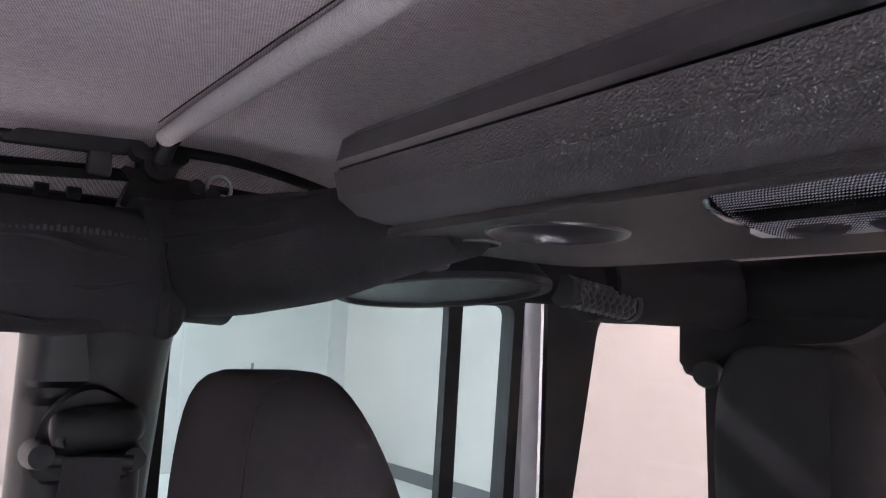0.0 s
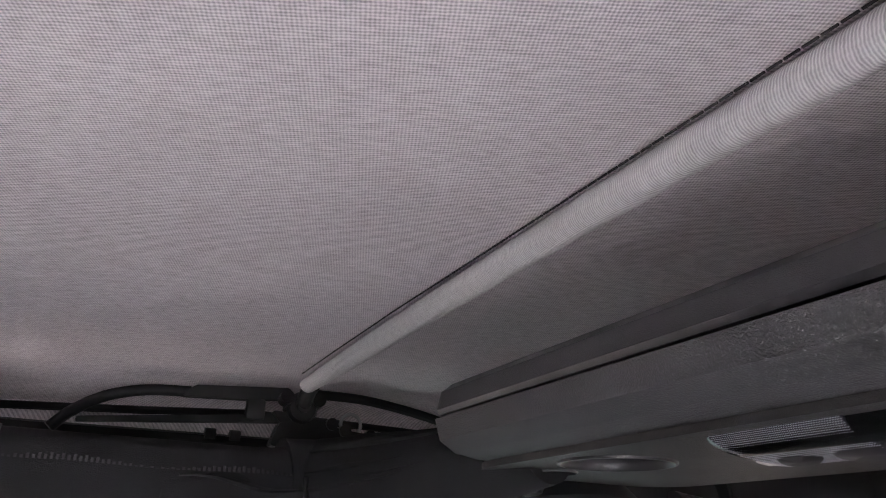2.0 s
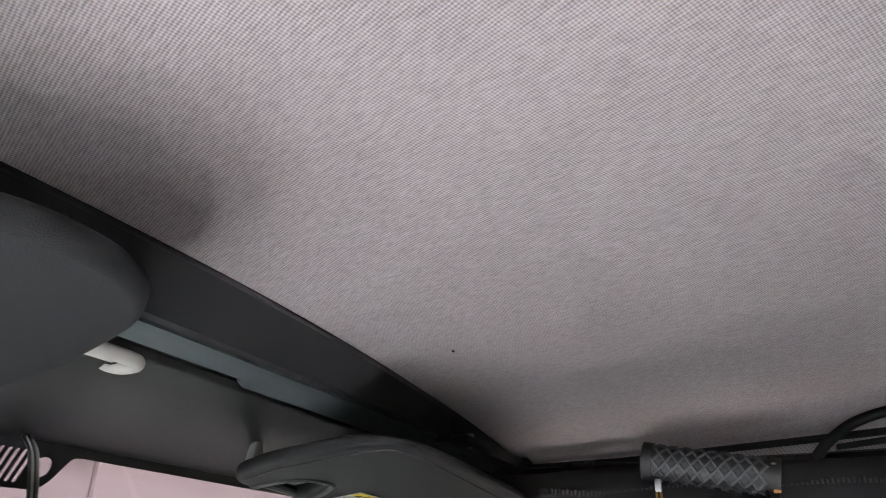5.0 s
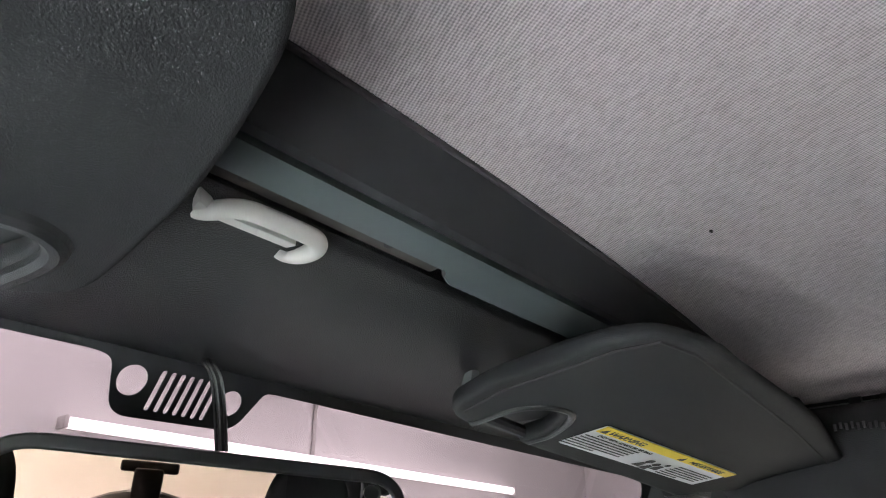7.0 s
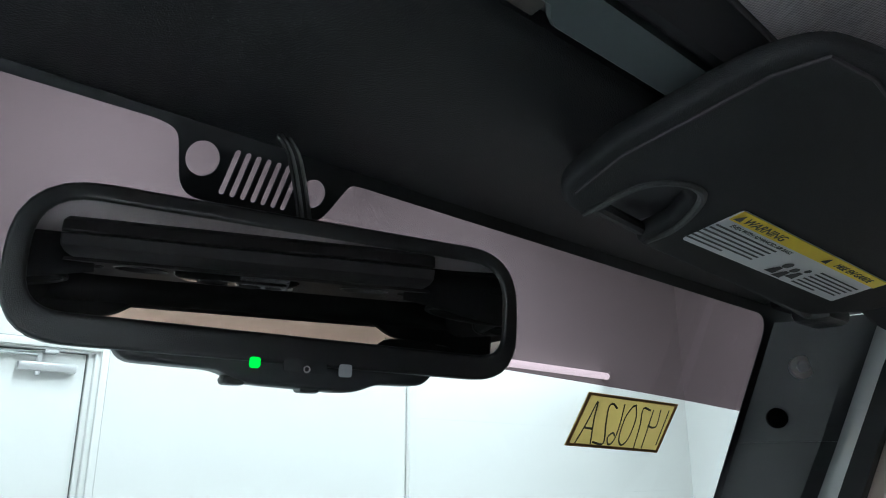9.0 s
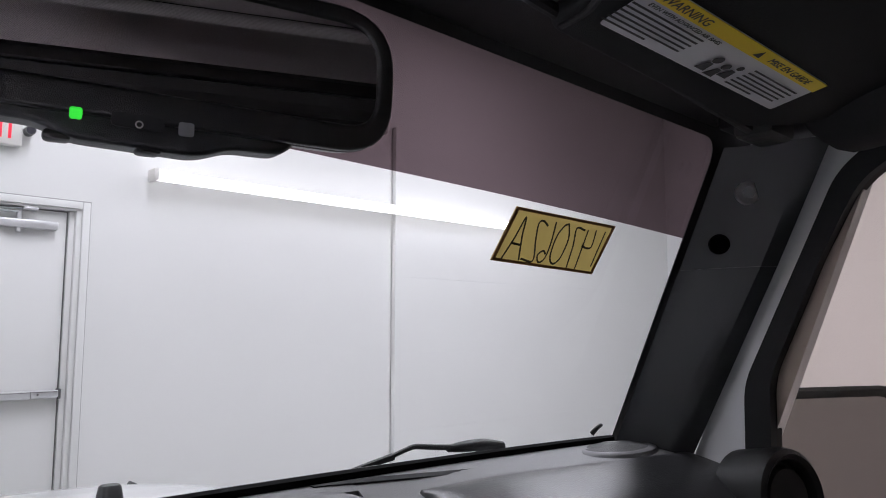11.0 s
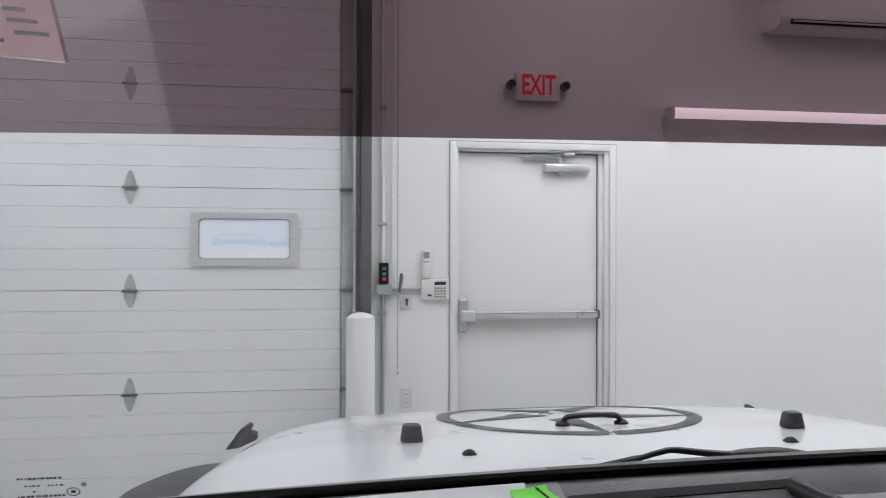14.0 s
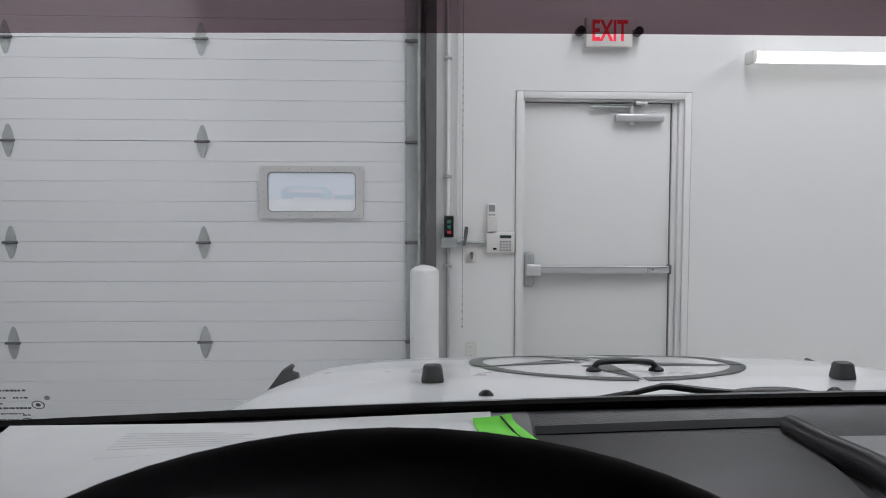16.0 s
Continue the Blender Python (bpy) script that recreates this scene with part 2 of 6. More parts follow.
def loft(rings, closed=True, caps=True):
    """Skin through rings of points that all have the same count."""
    bm = bmesh.new()
    vs = [[bm.verts.new(p) for p in r] for r in rings]
    k = len(rings[0])
    for a, b in zip(vs, vs[1:]):
        for i in range(k if closed else k - 1):
            j = (i + 1) % k
            bm.faces.new((a[i], a[j], b[j], b[i]))
    if caps and closed:
        bm.faces.new(vs[0])
        bm.faces.new(vs[-1])
    return bm


def smooth_path(points, n=8):
    """A Catmull-Rom curve through the points."""
    p = [Vector(q) for q in points]
    p = [2 * p[0] - p[1]] + p + [2 * p[-1] - p[-2]]
    out = []
    for i in range(1, len(p) - 2):
        for k in range(n):
            t = k / n
            a, b, c, d = p[i - 1], p[i], p[i + 1], p[i + 2]
            out.append(0.5 * (2 * b + (c - a) * t + (2 * a - 5 * b + 4 * c - d) * t * t + (3 * b - a - 3 * c + d) * t ** 3))
    return out + [p[-2]]


def tube(points, r, sides=14, flat=1.0, up=(0, 0, 1), lump=0.0):
    """A round or flattened bar along a path; lump makes a padded, uneven skin."""
    rings, pts = [], [Vector(p) for p in points]
    for i, p in enumerate(pts):
        d = (pts[min(i + 1, len(pts) - 1)] - pts[max(i - 1, 0)]).normalized()
        u = Vector(up)
        s = d.cross(u)
        if s.length < 1e-3:
            s = d.cross(Vector((1, 0, 0)))
        s.normalize()
        w = s.cross(d).normalized()
        rr = r(i / (len(pts) - 1)) if callable(r) else r
        ring = []
        for k in range(sides):
            a = 2 * math.pi * k / sides
            q = rr * (1 + lump * noise.noise(Vector((p.x * 9 + math.cos(a), p.y * 9 + math.sin(a), p.z * 9))))
            ring.append(p + s * (q * math.cos(a)) + w * (q * flat * math.sin(a)))
        rings.append(ring)
    return loft(rings)


def rod(a, b, r, sides=16):
    return tube([a, b], r, sides, up=(0, 0, 1) if abs(Vector(b)[2] - Vector(a)[2]) < 0.9 * (Vector(b) - Vector(a)).length else (0, 1, 0))


def prism(poly, axis, lo, hi, bevel=0.0):
    """A polygon drawn in the other two axes, pushed out along one."""
    def at(u, v, w):
        return {"x": (w, u, v), "y": (u, w, v), "z": (u, v, w)}[axis]
    bm = loft([[at(u, v, lo) for u, v in poly], [at(u, v, hi) for u, v in poly]])
    if bevel:
        bmesh.ops.bevel(bm, geom=bm.edges[:], offset=bevel, segments=2, affect="EDGES", profile=0.5)
    return bm


def rounded(pts, r, n=5):
    """A polygon with its corners rounded."""
    out = []
    k = len(pts)
    for i in range(k):
        a, b, c = Vector(pts[i - 1]), Vector(pts[i]), Vector(pts[(i + 1) % k])
        q = r[i] if isinstance(r, (list, tuple)) else r
        u, v = (a - b), (c - b)
        q = min(q, u.length * 0.49, v.length * 0.49)
        p0, p2 = b + u.normalized() * q, b + v.normalized() * q
        for j in range(n + 1):
            t = j / n
            out.append(tuple(p0 * (1 - t) ** 2 + b * (2 * t * (1 - t)) + p2 * t * t))
    return out


def pane_of(outline, m):
    """A single skin of glass."""
    bm = bmesh.new()
    bm.faces.new([bm.verts.new(m @ Vector((q[0], q[1], 0))) for q in outline])
    return bm


def circle(x, y, r, n=24, ry=None):
    return [(x + r * math.cos(2 * math.pi * i / n), y + (ry or r) * math.sin(2 * math.pi * i / n)) for i in range(n)]


def plate(outlines, thick, m=None, bevel=0.0):
    """A flat plate with holes: the first outline and those inside it; m lays it into the world."""
    cu = bpy.data.curves.new("tmp", "CURVE")
    cu.dimensions, cu.fill_mode, cu.extrude, cu.bevel_depth = "2D", "BOTH", thick / 2 - bevel, bevel
    for o in outlines:
        s = cu.splines.new("POLY")
        s.points.add(len(o) - 1)
        for p, q in zip(s.points, o):
            p.co = (q[0], q[1], 0, 1)
        s.use_cyclic_u = True
    ob = bpy.data.objects.new("tmp", cu)
    me = bpy.data.meshes.new_from_object(ob)
    bm = bmesh.new()
    bm.from_mesh(me)
    bpy.data.objects.remove(ob)
    bpy.data.curves.remove(cu)
    bpy.data.meshes.remove(me)
    bmesh.ops.remove_doubles(bm, verts=bm.verts, dist=1e-5)
    return moved(bm, m) if m else bm


def writing(text, size, m, align="CENTER", thick=0.0006, squeeze=1.0, bold=0.0):
    cu = bpy.data.curves.new("tmp", "FONT")
    cu.body, cu.size, cu.align_x, cu.align_y, cu.extrude = text, size, align, "CENTER", thick / 2
    cu.resolution_u, cu.offset = 2, bold
    ob = bpy.data.objects.new("tmp", cu)
    me = bpy.data.meshes.new_from_object(ob)
    bm = bmesh.new()
    bm.from_mesh(me)
    bpy.data.objects.remove(ob)
    bpy.data.curves.remove(cu)
    bpy.data.meshes.remove(me)
    moved(bm, Matrix.Diagonal((squeeze, 1, 1, 1)))
    return moved(bm, m)


def facing(x, y, z, right, up):
    """A frame whose x runs along right, y along up, z out of the face."""
    r, u = Vector(right).normalized(), Vector(up).normalized()
    n = r.cross(u).normalized()
    u = n.cross(r)
    return Matrix(((r.x, u.x, n.x, x), (r.y, u.y, n.y, y), (r.z, u.z, n.z, z), (0, 0, 0, 1)))


def sheet(f, us, vs, thick, down=(0, 0, 1)):
    """A surface f(u, v) with thickness."""
    bm = bmesh.new()
    d = Vector(down) * thick
    a = [[bm.verts.new(f(u, v)) for v in vs] for u in us]
    b = [[bm.verts.new(Vector(f(u, v)) + d) for v in vs] for u in us]
    nu, nv = len(us), len(vs)
    for i in range(nu - 1):
        for j in range(nv - 1):
            bm.faces.new((a[i][j], a[i + 1][j], a[i + 1][j + 1], a[i][j + 1]))
            bm.faces.new((b[i][j], b[i][j + 1], b[i + 1][j + 1], b[i + 1][j]))
    for i in range(nu - 1):
        bm.faces.new((a[i][0], b[i][0], b[i + 1][0], a[i + 1][0]))
        bm.faces.new((a[i][-1], a[i + 1][-1], b[i + 1][-1], b[i][-1]))
    for j in range(nv - 1):
        bm.faces.new((a[0][j], a[0][j + 1], b[0][j + 1], b[0][j]))
        bm.faces.new((a[-1][j], b[-1][j], b[-1][j + 1], a[-1][j + 1]))
    return bm


def steps(a, b, n):
    return [a + (b - a) * i / n for i in range(n + 1)]


def curve_at(table, y):
    """Straight lines through a table of (y, value)."""
    if y <= table[0][0]:
        return table[0][1]
    for (a, p), (b, q) in zip(table, table[1:]):
        if y <= b:
            return p + (q - p) * (y - a) / (b - a)
    return table[-1][1]


# ---- the garage bay ----
WY, RX, H = 4.40, 3.463, 3.9          # front wall, partition to the right of it, ceiling height


def structure(name, bm, mat, label=""):
    return tagged(part(name, bm, mat, None, label, smooth=False), kind="structure")


structure("floor", box((-6.2, -6.2, -0.1), (8.2, 4.7, 0)), CONCRETE, "sealed grey concrete garage floor")
structure("ceiling", box((-6.2, -6.2, H), (8.2, 4.7, H + 0.1)), WALL, "white painted garage ceiling")
GX0, GX1, GTOP = -4.05, -0.30, 2.872   # garage opening
DX0, DX1, DTOP = 0.300, 1.252, 1.985  # walk door opening
for nm, a, b in (
    ("wall_north", (DX1, WY, 0), (RX, WY + 0.2, H)), ("wall_north_over_door", (DX0, WY, DTOP), (DX1, WY + 0.2, H)),
    ("wall_north_middle", (GX1, WY, 0), (DX0, WY + 0.2, H)), ("wall_north_over_gate", (GX0, WY, GTOP), (GX1, WY + 0.2, H)),
    ("wall_north_west", (-4.3, WY, 0), (GX0, WY + 0.2, H)),
    ("wall_north_over_second_gate", (RX, WY, GTOP), (7.2, WY + 0.2, H)), ("wall_north_east", (7.2, WY, 0), (7.6, WY + 0.2, H)), ("wall_behind_gates", (-6.1, WY + 0.2, 0), (7.6, WY + 0.25, H)),
    # This unseen wall stands close so its white bounces light into the cabin.
    ("wall_west_bounce", (-4.4, -4.7, 0), (-4.3, WY + 0.2, H)),
):
    structure(nm, box(a, b), WALL, "smooth white painted garage wall")
structure("wall_east", box((7.5, 0.8, 0), (7.6, WY, H)), WALL, "smooth white painted garage wall")
structure("wall_east_rear", box((7.5, -6.1, 0), (7.6, 0.8, H)), WALL_SHADED, "white painted garage wall, its dimness put into the colour")
structure("wall_south", box((-6.1, -4.7, 0), (7.5, -4.6, H)), WALL_WARM_DIMMED, "warm white rear garage wall, dimmed in its colour")
for a, b in (((DX1 + 0.06, WY - 0.008, 0), (RX - 0.008, WY - 0.0005, 0.14)), ((-6.0, -4.5995, 0), (7.5, -4.59, 0.14))):
    structure("baseboard", box(a, b), BASE_DARK, "dark vinyl wall base")
for jy, jz in ((-4.38, 0.93), (-2.70, 0.5)):
    structure("wall_joint", box((7.492, jy - 0.012, jz), (7.4995, jy + 0.012, 1.83)), GALV, "thin upright metal strip on the wall")
structure("wall_stain", box((7.494, -3.47, 1.02), (7.4995, -3.44, 1.10)), BASE_DARK, "small dark mark on the wall")


def wall_outlet(x, y, z, right, w=0.07, h=0.115):
    """A cover plate with two sockets."""
    ob = thing("power_outlet", "white duplex power outlet on the garage wall", "outlet", at=(x, y, z))
    m = facing(x, y, z, right, (0, 0, 1))
    part("cover_plate", plate([rounded([(-w / 2, -h / 2), (w / 2, -h / 2), (w / 2, h / 2), (-w / 2, h / 2)], 0.008)], 0.006, m @ pose(0, 0, 0.003)), OFF_WHITE, ob)
    for s in (-1, 1):
        part("socket", plate([circle(0, s * 0.025, 0.016, 14)], 0.002, m @ pose(0, 0, 0.007)), TRIM_WHITE, ob)
        for k in (-1, 1):
            part("slot", plate([[(k * 0.006 - 0.0015, s * 0.025 - 0.005), (k * 0.006 + 0.0015, s * 0.025 - 0.005), (k * 0.006 + 0.0015, s * 0.025 + 0.005), (k * 0.006 - 0.0015, s * 0.025 + 0.005)]], 0.001, m @ pose(0, 0, 0.0085)), MATTE_BLACK, ob)
    return ob


wall_outlet(0.0, WY, 0.505, (1, 0, 0))
wall_outlet(3.85, -4.6, 1.05, (-1, 0, 0))
wall_outlet(5.6, -4.6, 1.02, (-1, 0, 0))

# walk door: frame, leaf, closer and crash bar
door = thing("door_1", "white steel exit door, shut, in a white frame", "door", kind="structure", at=(0.79, WY, 0))
FW = 0.040
for x0, x1, z0, z1 in ((DX0 - FW, DX0, 0, DTOP + FW), (DX1, DX1 + FW, 0, DTOP + FW), (DX0, DX1, DTOP, DTOP + FW)):
    part("door_frame", box((x0, WY - 0.014, z0), (x1, WY - 0.0005, z1), 0.004), TRIM_WHITE, door)
for x0, x1, z0, z1 in ((DX0 - FW - 0.005, DX0 - FW - 0.0005, 0, DTOP + FW), (DX1 + FW + 0.0005, DX1 + FW + 0.005, 0, DTOP + FW), (DX0 - FW - 0.005, DX1 + FW + 0.005, DTOP + FW + 0.0005, DTOP + FW + 0.006)):
    part("frame_outline", box((x0, WY - 0.003, z0), (x1, WY - 0.0005, z1)), EDGE_GREY, door, "thin grey line round the frame")
for x0, x1, z0, z1 in ((DX0, DX0 + 0.012, 0, DTOP), (DX1 - 0.028, DX1 - 0.0005, 0, DTOP), (DX1 - 0.058, DX1 - 0.029, 0, DTOP - 0.013), (DX0 + 0.012, DX1 - 0.028, DTOP - 0.012, DTOP - 0.0005)):
    part("door_stop", box((x0 + 0.0005, WY + (0.030 if x1 < DX1 - 0.02 and x0 > 1 else 0.002), z0), (x1, WY + 0.10, z1), 0.002), TRIM_WHITE, door)
leaf = part("door_leaf", box((DX0 + 0.014, WY + 0.045, 0.006), (DX1 - 0.0605, WY + 0.088, DTOP - 0.014), 0.002), TRIM_WHITE, door)
part("edge_gap", box((DX1 - 0.0655, WY + 0.0425, 0.006), (DX1 - 0.0610, WY + 0.0445, DTOP - 0.014)), DARK_STEEL, door)
part("top_gap", box((DX0 + 0.014, WY + 0.0425, DTOP - 0.0195), (DX1 - 0.0655, WY + 0.0445, DTOP - 0.0145)), DARK_STEEL, door)
LY = WY + 0.045
closer = thing("door_closer", "silver hydraulic door closer with a folded arm", "door closer", at=(0.98, LY, 1.9))
part("body", box((0.845, LY - 0.05, 1.858), (1.135, LY - 0.002, 1.903), 0.008), ALUMINIUM, closer)
part("spindle", rod((0.945, LY - 0.03, 1.835), (0.945, LY - 0.03, 1.945), 0.013), ALUMINIUM, closer)
part("arm", box((0.70, LY - 0.04, 1.936), (0.955, LY - 0.026, 1.946), 0.002), GALV, closer)
part("forearm", moved(box((0, -0.006, -0.004), (0.31, 0.006, 0.004), 0.001), facing(0.70, LY - 0.033, 1.944, (0.31, 0.012, 0.022), (0, 1, 0))), GALV, closer)
part("shoe", box((0.96, LY - 0.06, 1.953), (1.03, LY - 0.005, 1.970), 0.004), ALUMINIUM, closer)
bar = thing("crash_bar", "brushed steel push bar across the exit door", "push bar", at=(0.75, LY, 1.0))
part("latch_case", box((0.312, LY - 0.06, 0.885), (0.372, LY - 0.001, 1.088), 0.016, 3), GALV, bar)
part("latch_nose", box((0.325, LY - 0.085, 0.95), (0.41, LY - 0.055, 1.02), 0.012, 3), ALUMINIUM, bar)
part("push_rail", box((0.395, LY - 0.07, 0.965), (1.04, LY - 0.02, 1.008), 0.006), ALUMINIUM, bar)
part("rail_groove", box((0.397, LY - 0.0712, 0.9985), (1.174, LY - 0.0655, 1.0005)), DARK_STEEL, bar)
# Dark strip paints the shade in the gap behind the push rail.
part("rail_shadow_gap", box((0.39, LY - 0.018, 0.963), (1.176, LY - 0.004, 1.003)), DARK_STEEL, bar)
part("fixed_rail", box((1.042, LY - 0.066, 0.967), (1.176, LY - 0.02, 1.006), 0.006), ALUMINIUM, bar)
part("end_cap", box((1.176, LY - 0.06, 0.960), (1.190, LY - 0.003, 1.013), 0.004), DARK_STEEL, bar)
part("key_lock", rod((1.075, LY - 0.068, 0.987), (1.075, LY - 0.06, 0.987), 0.005), DARK_STEEL, bar)

# exit sign with two lamp heads
sign = thing("exit_sign", "white exit sign with red letters and two lamp heads", "exit sign", at=(0.787, WY, 2.36))
part("housing", box((0.652, WY - 0.055, 2.276), (0.922, WY - 0.0005, 2.446), 0.008), OFF_WHITE, sign)
part("letters", writing("EXIT", 0.165, facing(0.787, WY - 0.0565, 2.362, (1, 0, 0), (0, 0, 1)), squeeze=0.62, thick=0.002, bold=0.004), EXIT_RED, sign, "red letters reading exit")
for s in (-1, 1):
    cx = 0.787 + s * 0.168
    head = part("lamp_head", rod((cx, WY - 0.075, 2.365), (cx, WY - 0.02, 2.365), 0.026), DARK_STEEL, sign)
    part("lens", rod((cx, WY - 0.078, 2.365), (cx, WY - 0.0755, 2.365), 0.021), LENS, head)
    part("bracket", box((cx - 0.035 if s > 0 else cx, WY - 0.05, 2.357), (cx if s > 0 else cx + 0.035, WY - 0.035, 2.373), 0.002), DARK_STEEL, sign)

# long wall lamp
lamp = thing("wall_lamp", "long white tube lamp, lit, along the wall", "wall lamp", at=(3.75, 4.36, 2.22))
part("back_tray", box((1.60, 4.305, 2.196), (5.90, 4.3595, 2.240), 0.004), OFF_WHITE, lamp)
part("diffuser", tube([(1.61, 4.292, 2.216), (5.89, 4.292, 2.216)], 0.033, 18), TUBE, lamp, "glowing white diffuser")
for xx in (1.585, 5.89):
    part("end_cap", box((xx, 4.255, 2.180), (xx + 0.03, 4.3595, 2.252), 0.008), OFF_WHITE, lamp)
for xx in (1.75, 2.5, 3.3):
    part("bracket", box((xx, 4.3597, 2.20), (xx + 0.05, 4.3995, 2.235), 0.002), OFF_WHITE, lamp)

# air conditioner
ac = thing("air_conditioner", "white wall air conditioner with a dark outlet slot", "air conditioner", at=(2.8, WY, 2.8))
part("case", prism(rounded([(WY - 0.0005, 2.75), (WY - 0.19, 2.75), (WY - 0.215, 2.79), (WY - 0.20, 3.03), (WY - 0.0005, 3.05)], 0.03), "x", 2.26, 3.26), OFF_WHITE, ac)
part("outlet_slot", box((2.33, WY - 0.212, 2.765), (3.19, WY - 0.19, 2.80), 0.003), MATTE_BLACK, ac)
part("flap", box((2.34, WY - 0.225, 2.775), (3.18, WY - 0.210, 2.783), 0.002), OFF_WHITE, ac)

# sectional door
gate = thing("garage_door", "white ribbed sectional garage door, shut", "garage door", at=(-2.2, 4.36, 0))
GY = 4.360
SEC = 0.5735
PX0, PX1 = -4.05, -0.384
def gate_panels(owner, x0, x1, deep=0.003, gap=0.0015, mat=PANEL):
    """Ribbed sections one over another."""
    for i in range(5):
        z0 = i * SEC + 0.004
        z1 = z0 + SEC - gap
        prof, ribs = [], 5
        for k in range(ribs):
            a, b = z0 + (z1 - z0) * k / ribs, z0 + (z1 - z0) * (k + 1) / ribs
            prof += [(GY, a + (0.004 if k else gap / 2)), (GY, b - (0.004 if k < ribs - 1 else gap / 2))]
            if k < ribs - 1:
                prof += [(GY + deep, b - 0.002), (GY + deep, b + 0.002)]
        prof += [(GY + 0.038, z1), (GY + 0.038, z0)]
        part("panel", prism(prof, "x", x0, x1), mat, owner, smooth=False)


gate_panels(gate, PX0, PX1)
second = thing("garage_door", "white ribbed sectional garage door of the next bay", "garage door", at=(5.3, 4.36, 0))
gate_panels(second, RX + 0.012, 7.18, 0.0002, 0.0003, WALL)
part("side_seal", box((RX + 0.002, GY - 0.004, 0), (RX + 0.010, GY + 0.0395, GTOP), 0.002), WALL, second)
part("weather_strip", box((PX0, GY + 0.002, -0.001), (PX1, GY + 0.03, 0.0035)), RUBBER, gate)


def strap_hinge(x, z):
    """A pair of pointed galvanised leaves on a pin, with bolt heads."""
    bms = []
    for s in (-1, 1):
        bms.append(plate([[(-0.032, 0.006 * s), (-0.03, 0.03 * s), (-0.010, 0.088 * s), (0, 0.094 * s), (0.010, 0.088 * s), (0.03, 0.03 * s), (0.032, 0.006 * s)]], 0.003, facing(x, GY - 0.004, z, (1, 0, 0), (0, 0, 1))))
        for bx, bz in ((-0.012, 0.03), (0.012, 0.03), (0, 0.07)):
            bms.append(rod((x + bx, GY - 0.010, z + bz * s), (x + bx, GY - 0.004, z + bz * s), 0.005, 8))
    return join(*bms)


for j in range(1, 5):
    for hx in (-0.346, -1.535, -2.613, -3.70):
        hg = part("hinge", strap_hinge(hx, j * SEC), GALV, gate)
        part("pin", rod((hx - 0.042, GY - 0.014, j * SEC), (hx + 0.042, GY - 0.014, j * SEC), 0.0075, 10), DARK_STEEL, hg)
win = part("window_frame", plate([rounded([(-1.215, 1.286), (-0.625, 1.286), (-0.625, 1.586), (-1.215, 1.586)], 0.02), rounded([(-1.172, 1.322), (-0.668, 1.322), (-0.668, 1.552), (-1.172, 1.552)], 0.03)[::-1]], 0.022, facing(0, GY - 0.006, 0, (1, 0, 0), (0, 0, 1))), material("grained_grey_frame", (0.56, 0.56, 0.55), 0.5, grain=0.3, grain_scale=200, var=0.1, var_scale=60), gate)
part("pane", plate([rounded([(-1.176, 1.318), (-0.664, 1.318), (-0.664, 1.556), (-1.176, 1.556)], 0.03)], 0.003, facing(0, GY - 0.003, 0, (1, 0, 0), (0, 0, 1))), SKY_PANE, win, "pale window full of daylight")
for k, (bx, bz) in enumerate([(x, z) for x in (-1.19, -1.05, -0.92, -0.79, -0.65) for z in (1.303, 1.568)] + [(x, 1.436) for x in (-1.193, -0.647)]):
    part("screw", rod((bx, GY - 0.0195, bz), (bx, GY - 0.016, bz), 0.005, 8), GALV, win)
part("pane_border", plate([rounded([(-1.176, 1.318), (-0.664, 1.318), (-0.664, 1.556), (-1.176, 1.556)], 0.03), rounded([(-1.166, 1.328), (-0.674, 1.328), (-0.674, 1.546), (-1.166, 1.546)], 0.026)[::-1]], 0.002, facing(0, GY - 0.0052, 0, (1, 0, 0), (0, 0, 1))), GREY_PLASTIC, win, "dark pane border")
YARD = glow("bright_ground", (0.66, 0.68, 0.70), 1.0)
HAZE = glow("hazy_vehicle", (0.50, 0.555, 0.62), 0.95)
PALE = glow("pale_vehicle", (0.63, 0.67, 0.72), 1.0)
WF = facing(0, GY - 0.0049, 0, (1, 0, 0), (0, 0, 1))
part("far_ground", plate([[(-1.165, 1.330), (-0.675, 1.330), (-0.675, 1.392), (-1.165, 1.400)]], 0.0004, WF), YARD, win, "pale ground beyond the pane")
part("far_vehicle", plate([rounded([(-1.10, 1.398), (-0.81, 1.395), (-0.80, 1.43), (-0.84, 1.468), (-1.055, 1.470), (-1.095, 1.44)], 0.008, 3)], 0.0004, WF @ pose(0, 0, 0.0005)), HAZE, win, "hazy parked vehicle seen through the pane")
part("far_windows", plate([[(-1.065, 1.436), (-0.85, 1.434), (-0.862, 1.455), (-1.05, 1.457)]], 0.0004, WF @ pose(0, 0, 0.001)), PALE, win)
part("far_bumper", plate([[(-1.03, 1.385), (-0.86, 1.383), (-0.87, 1.406), (-1.02, 1.408)]], 0.0004, WF @ pose(0, 0, 0.001)), PALE, win)
part("far_fence", plate([[(-0.79, 1.395), (-0.68, 1.393), (-0.68, 1.425), (-0.79, 1.422)]], 0.0004, WF @ pose(0, 0, 0.0005)), HAZE, win)
track = thing("door_track", "galvanised upright track beside the garage door", "door track", at=(-0.34, 4.34, 0))
part("angle_iron", box((-0.380, 4.352, 0), (-0.300, 4.3565, H - 0.4), 0.001), GALV, track)
part("rail", prism([(-0.315, 4.29), (-0.300, 4.29), (-0.300, 4.352), (-0.315, 4.352)], "z", 0, H - 0.5), GALV, track)
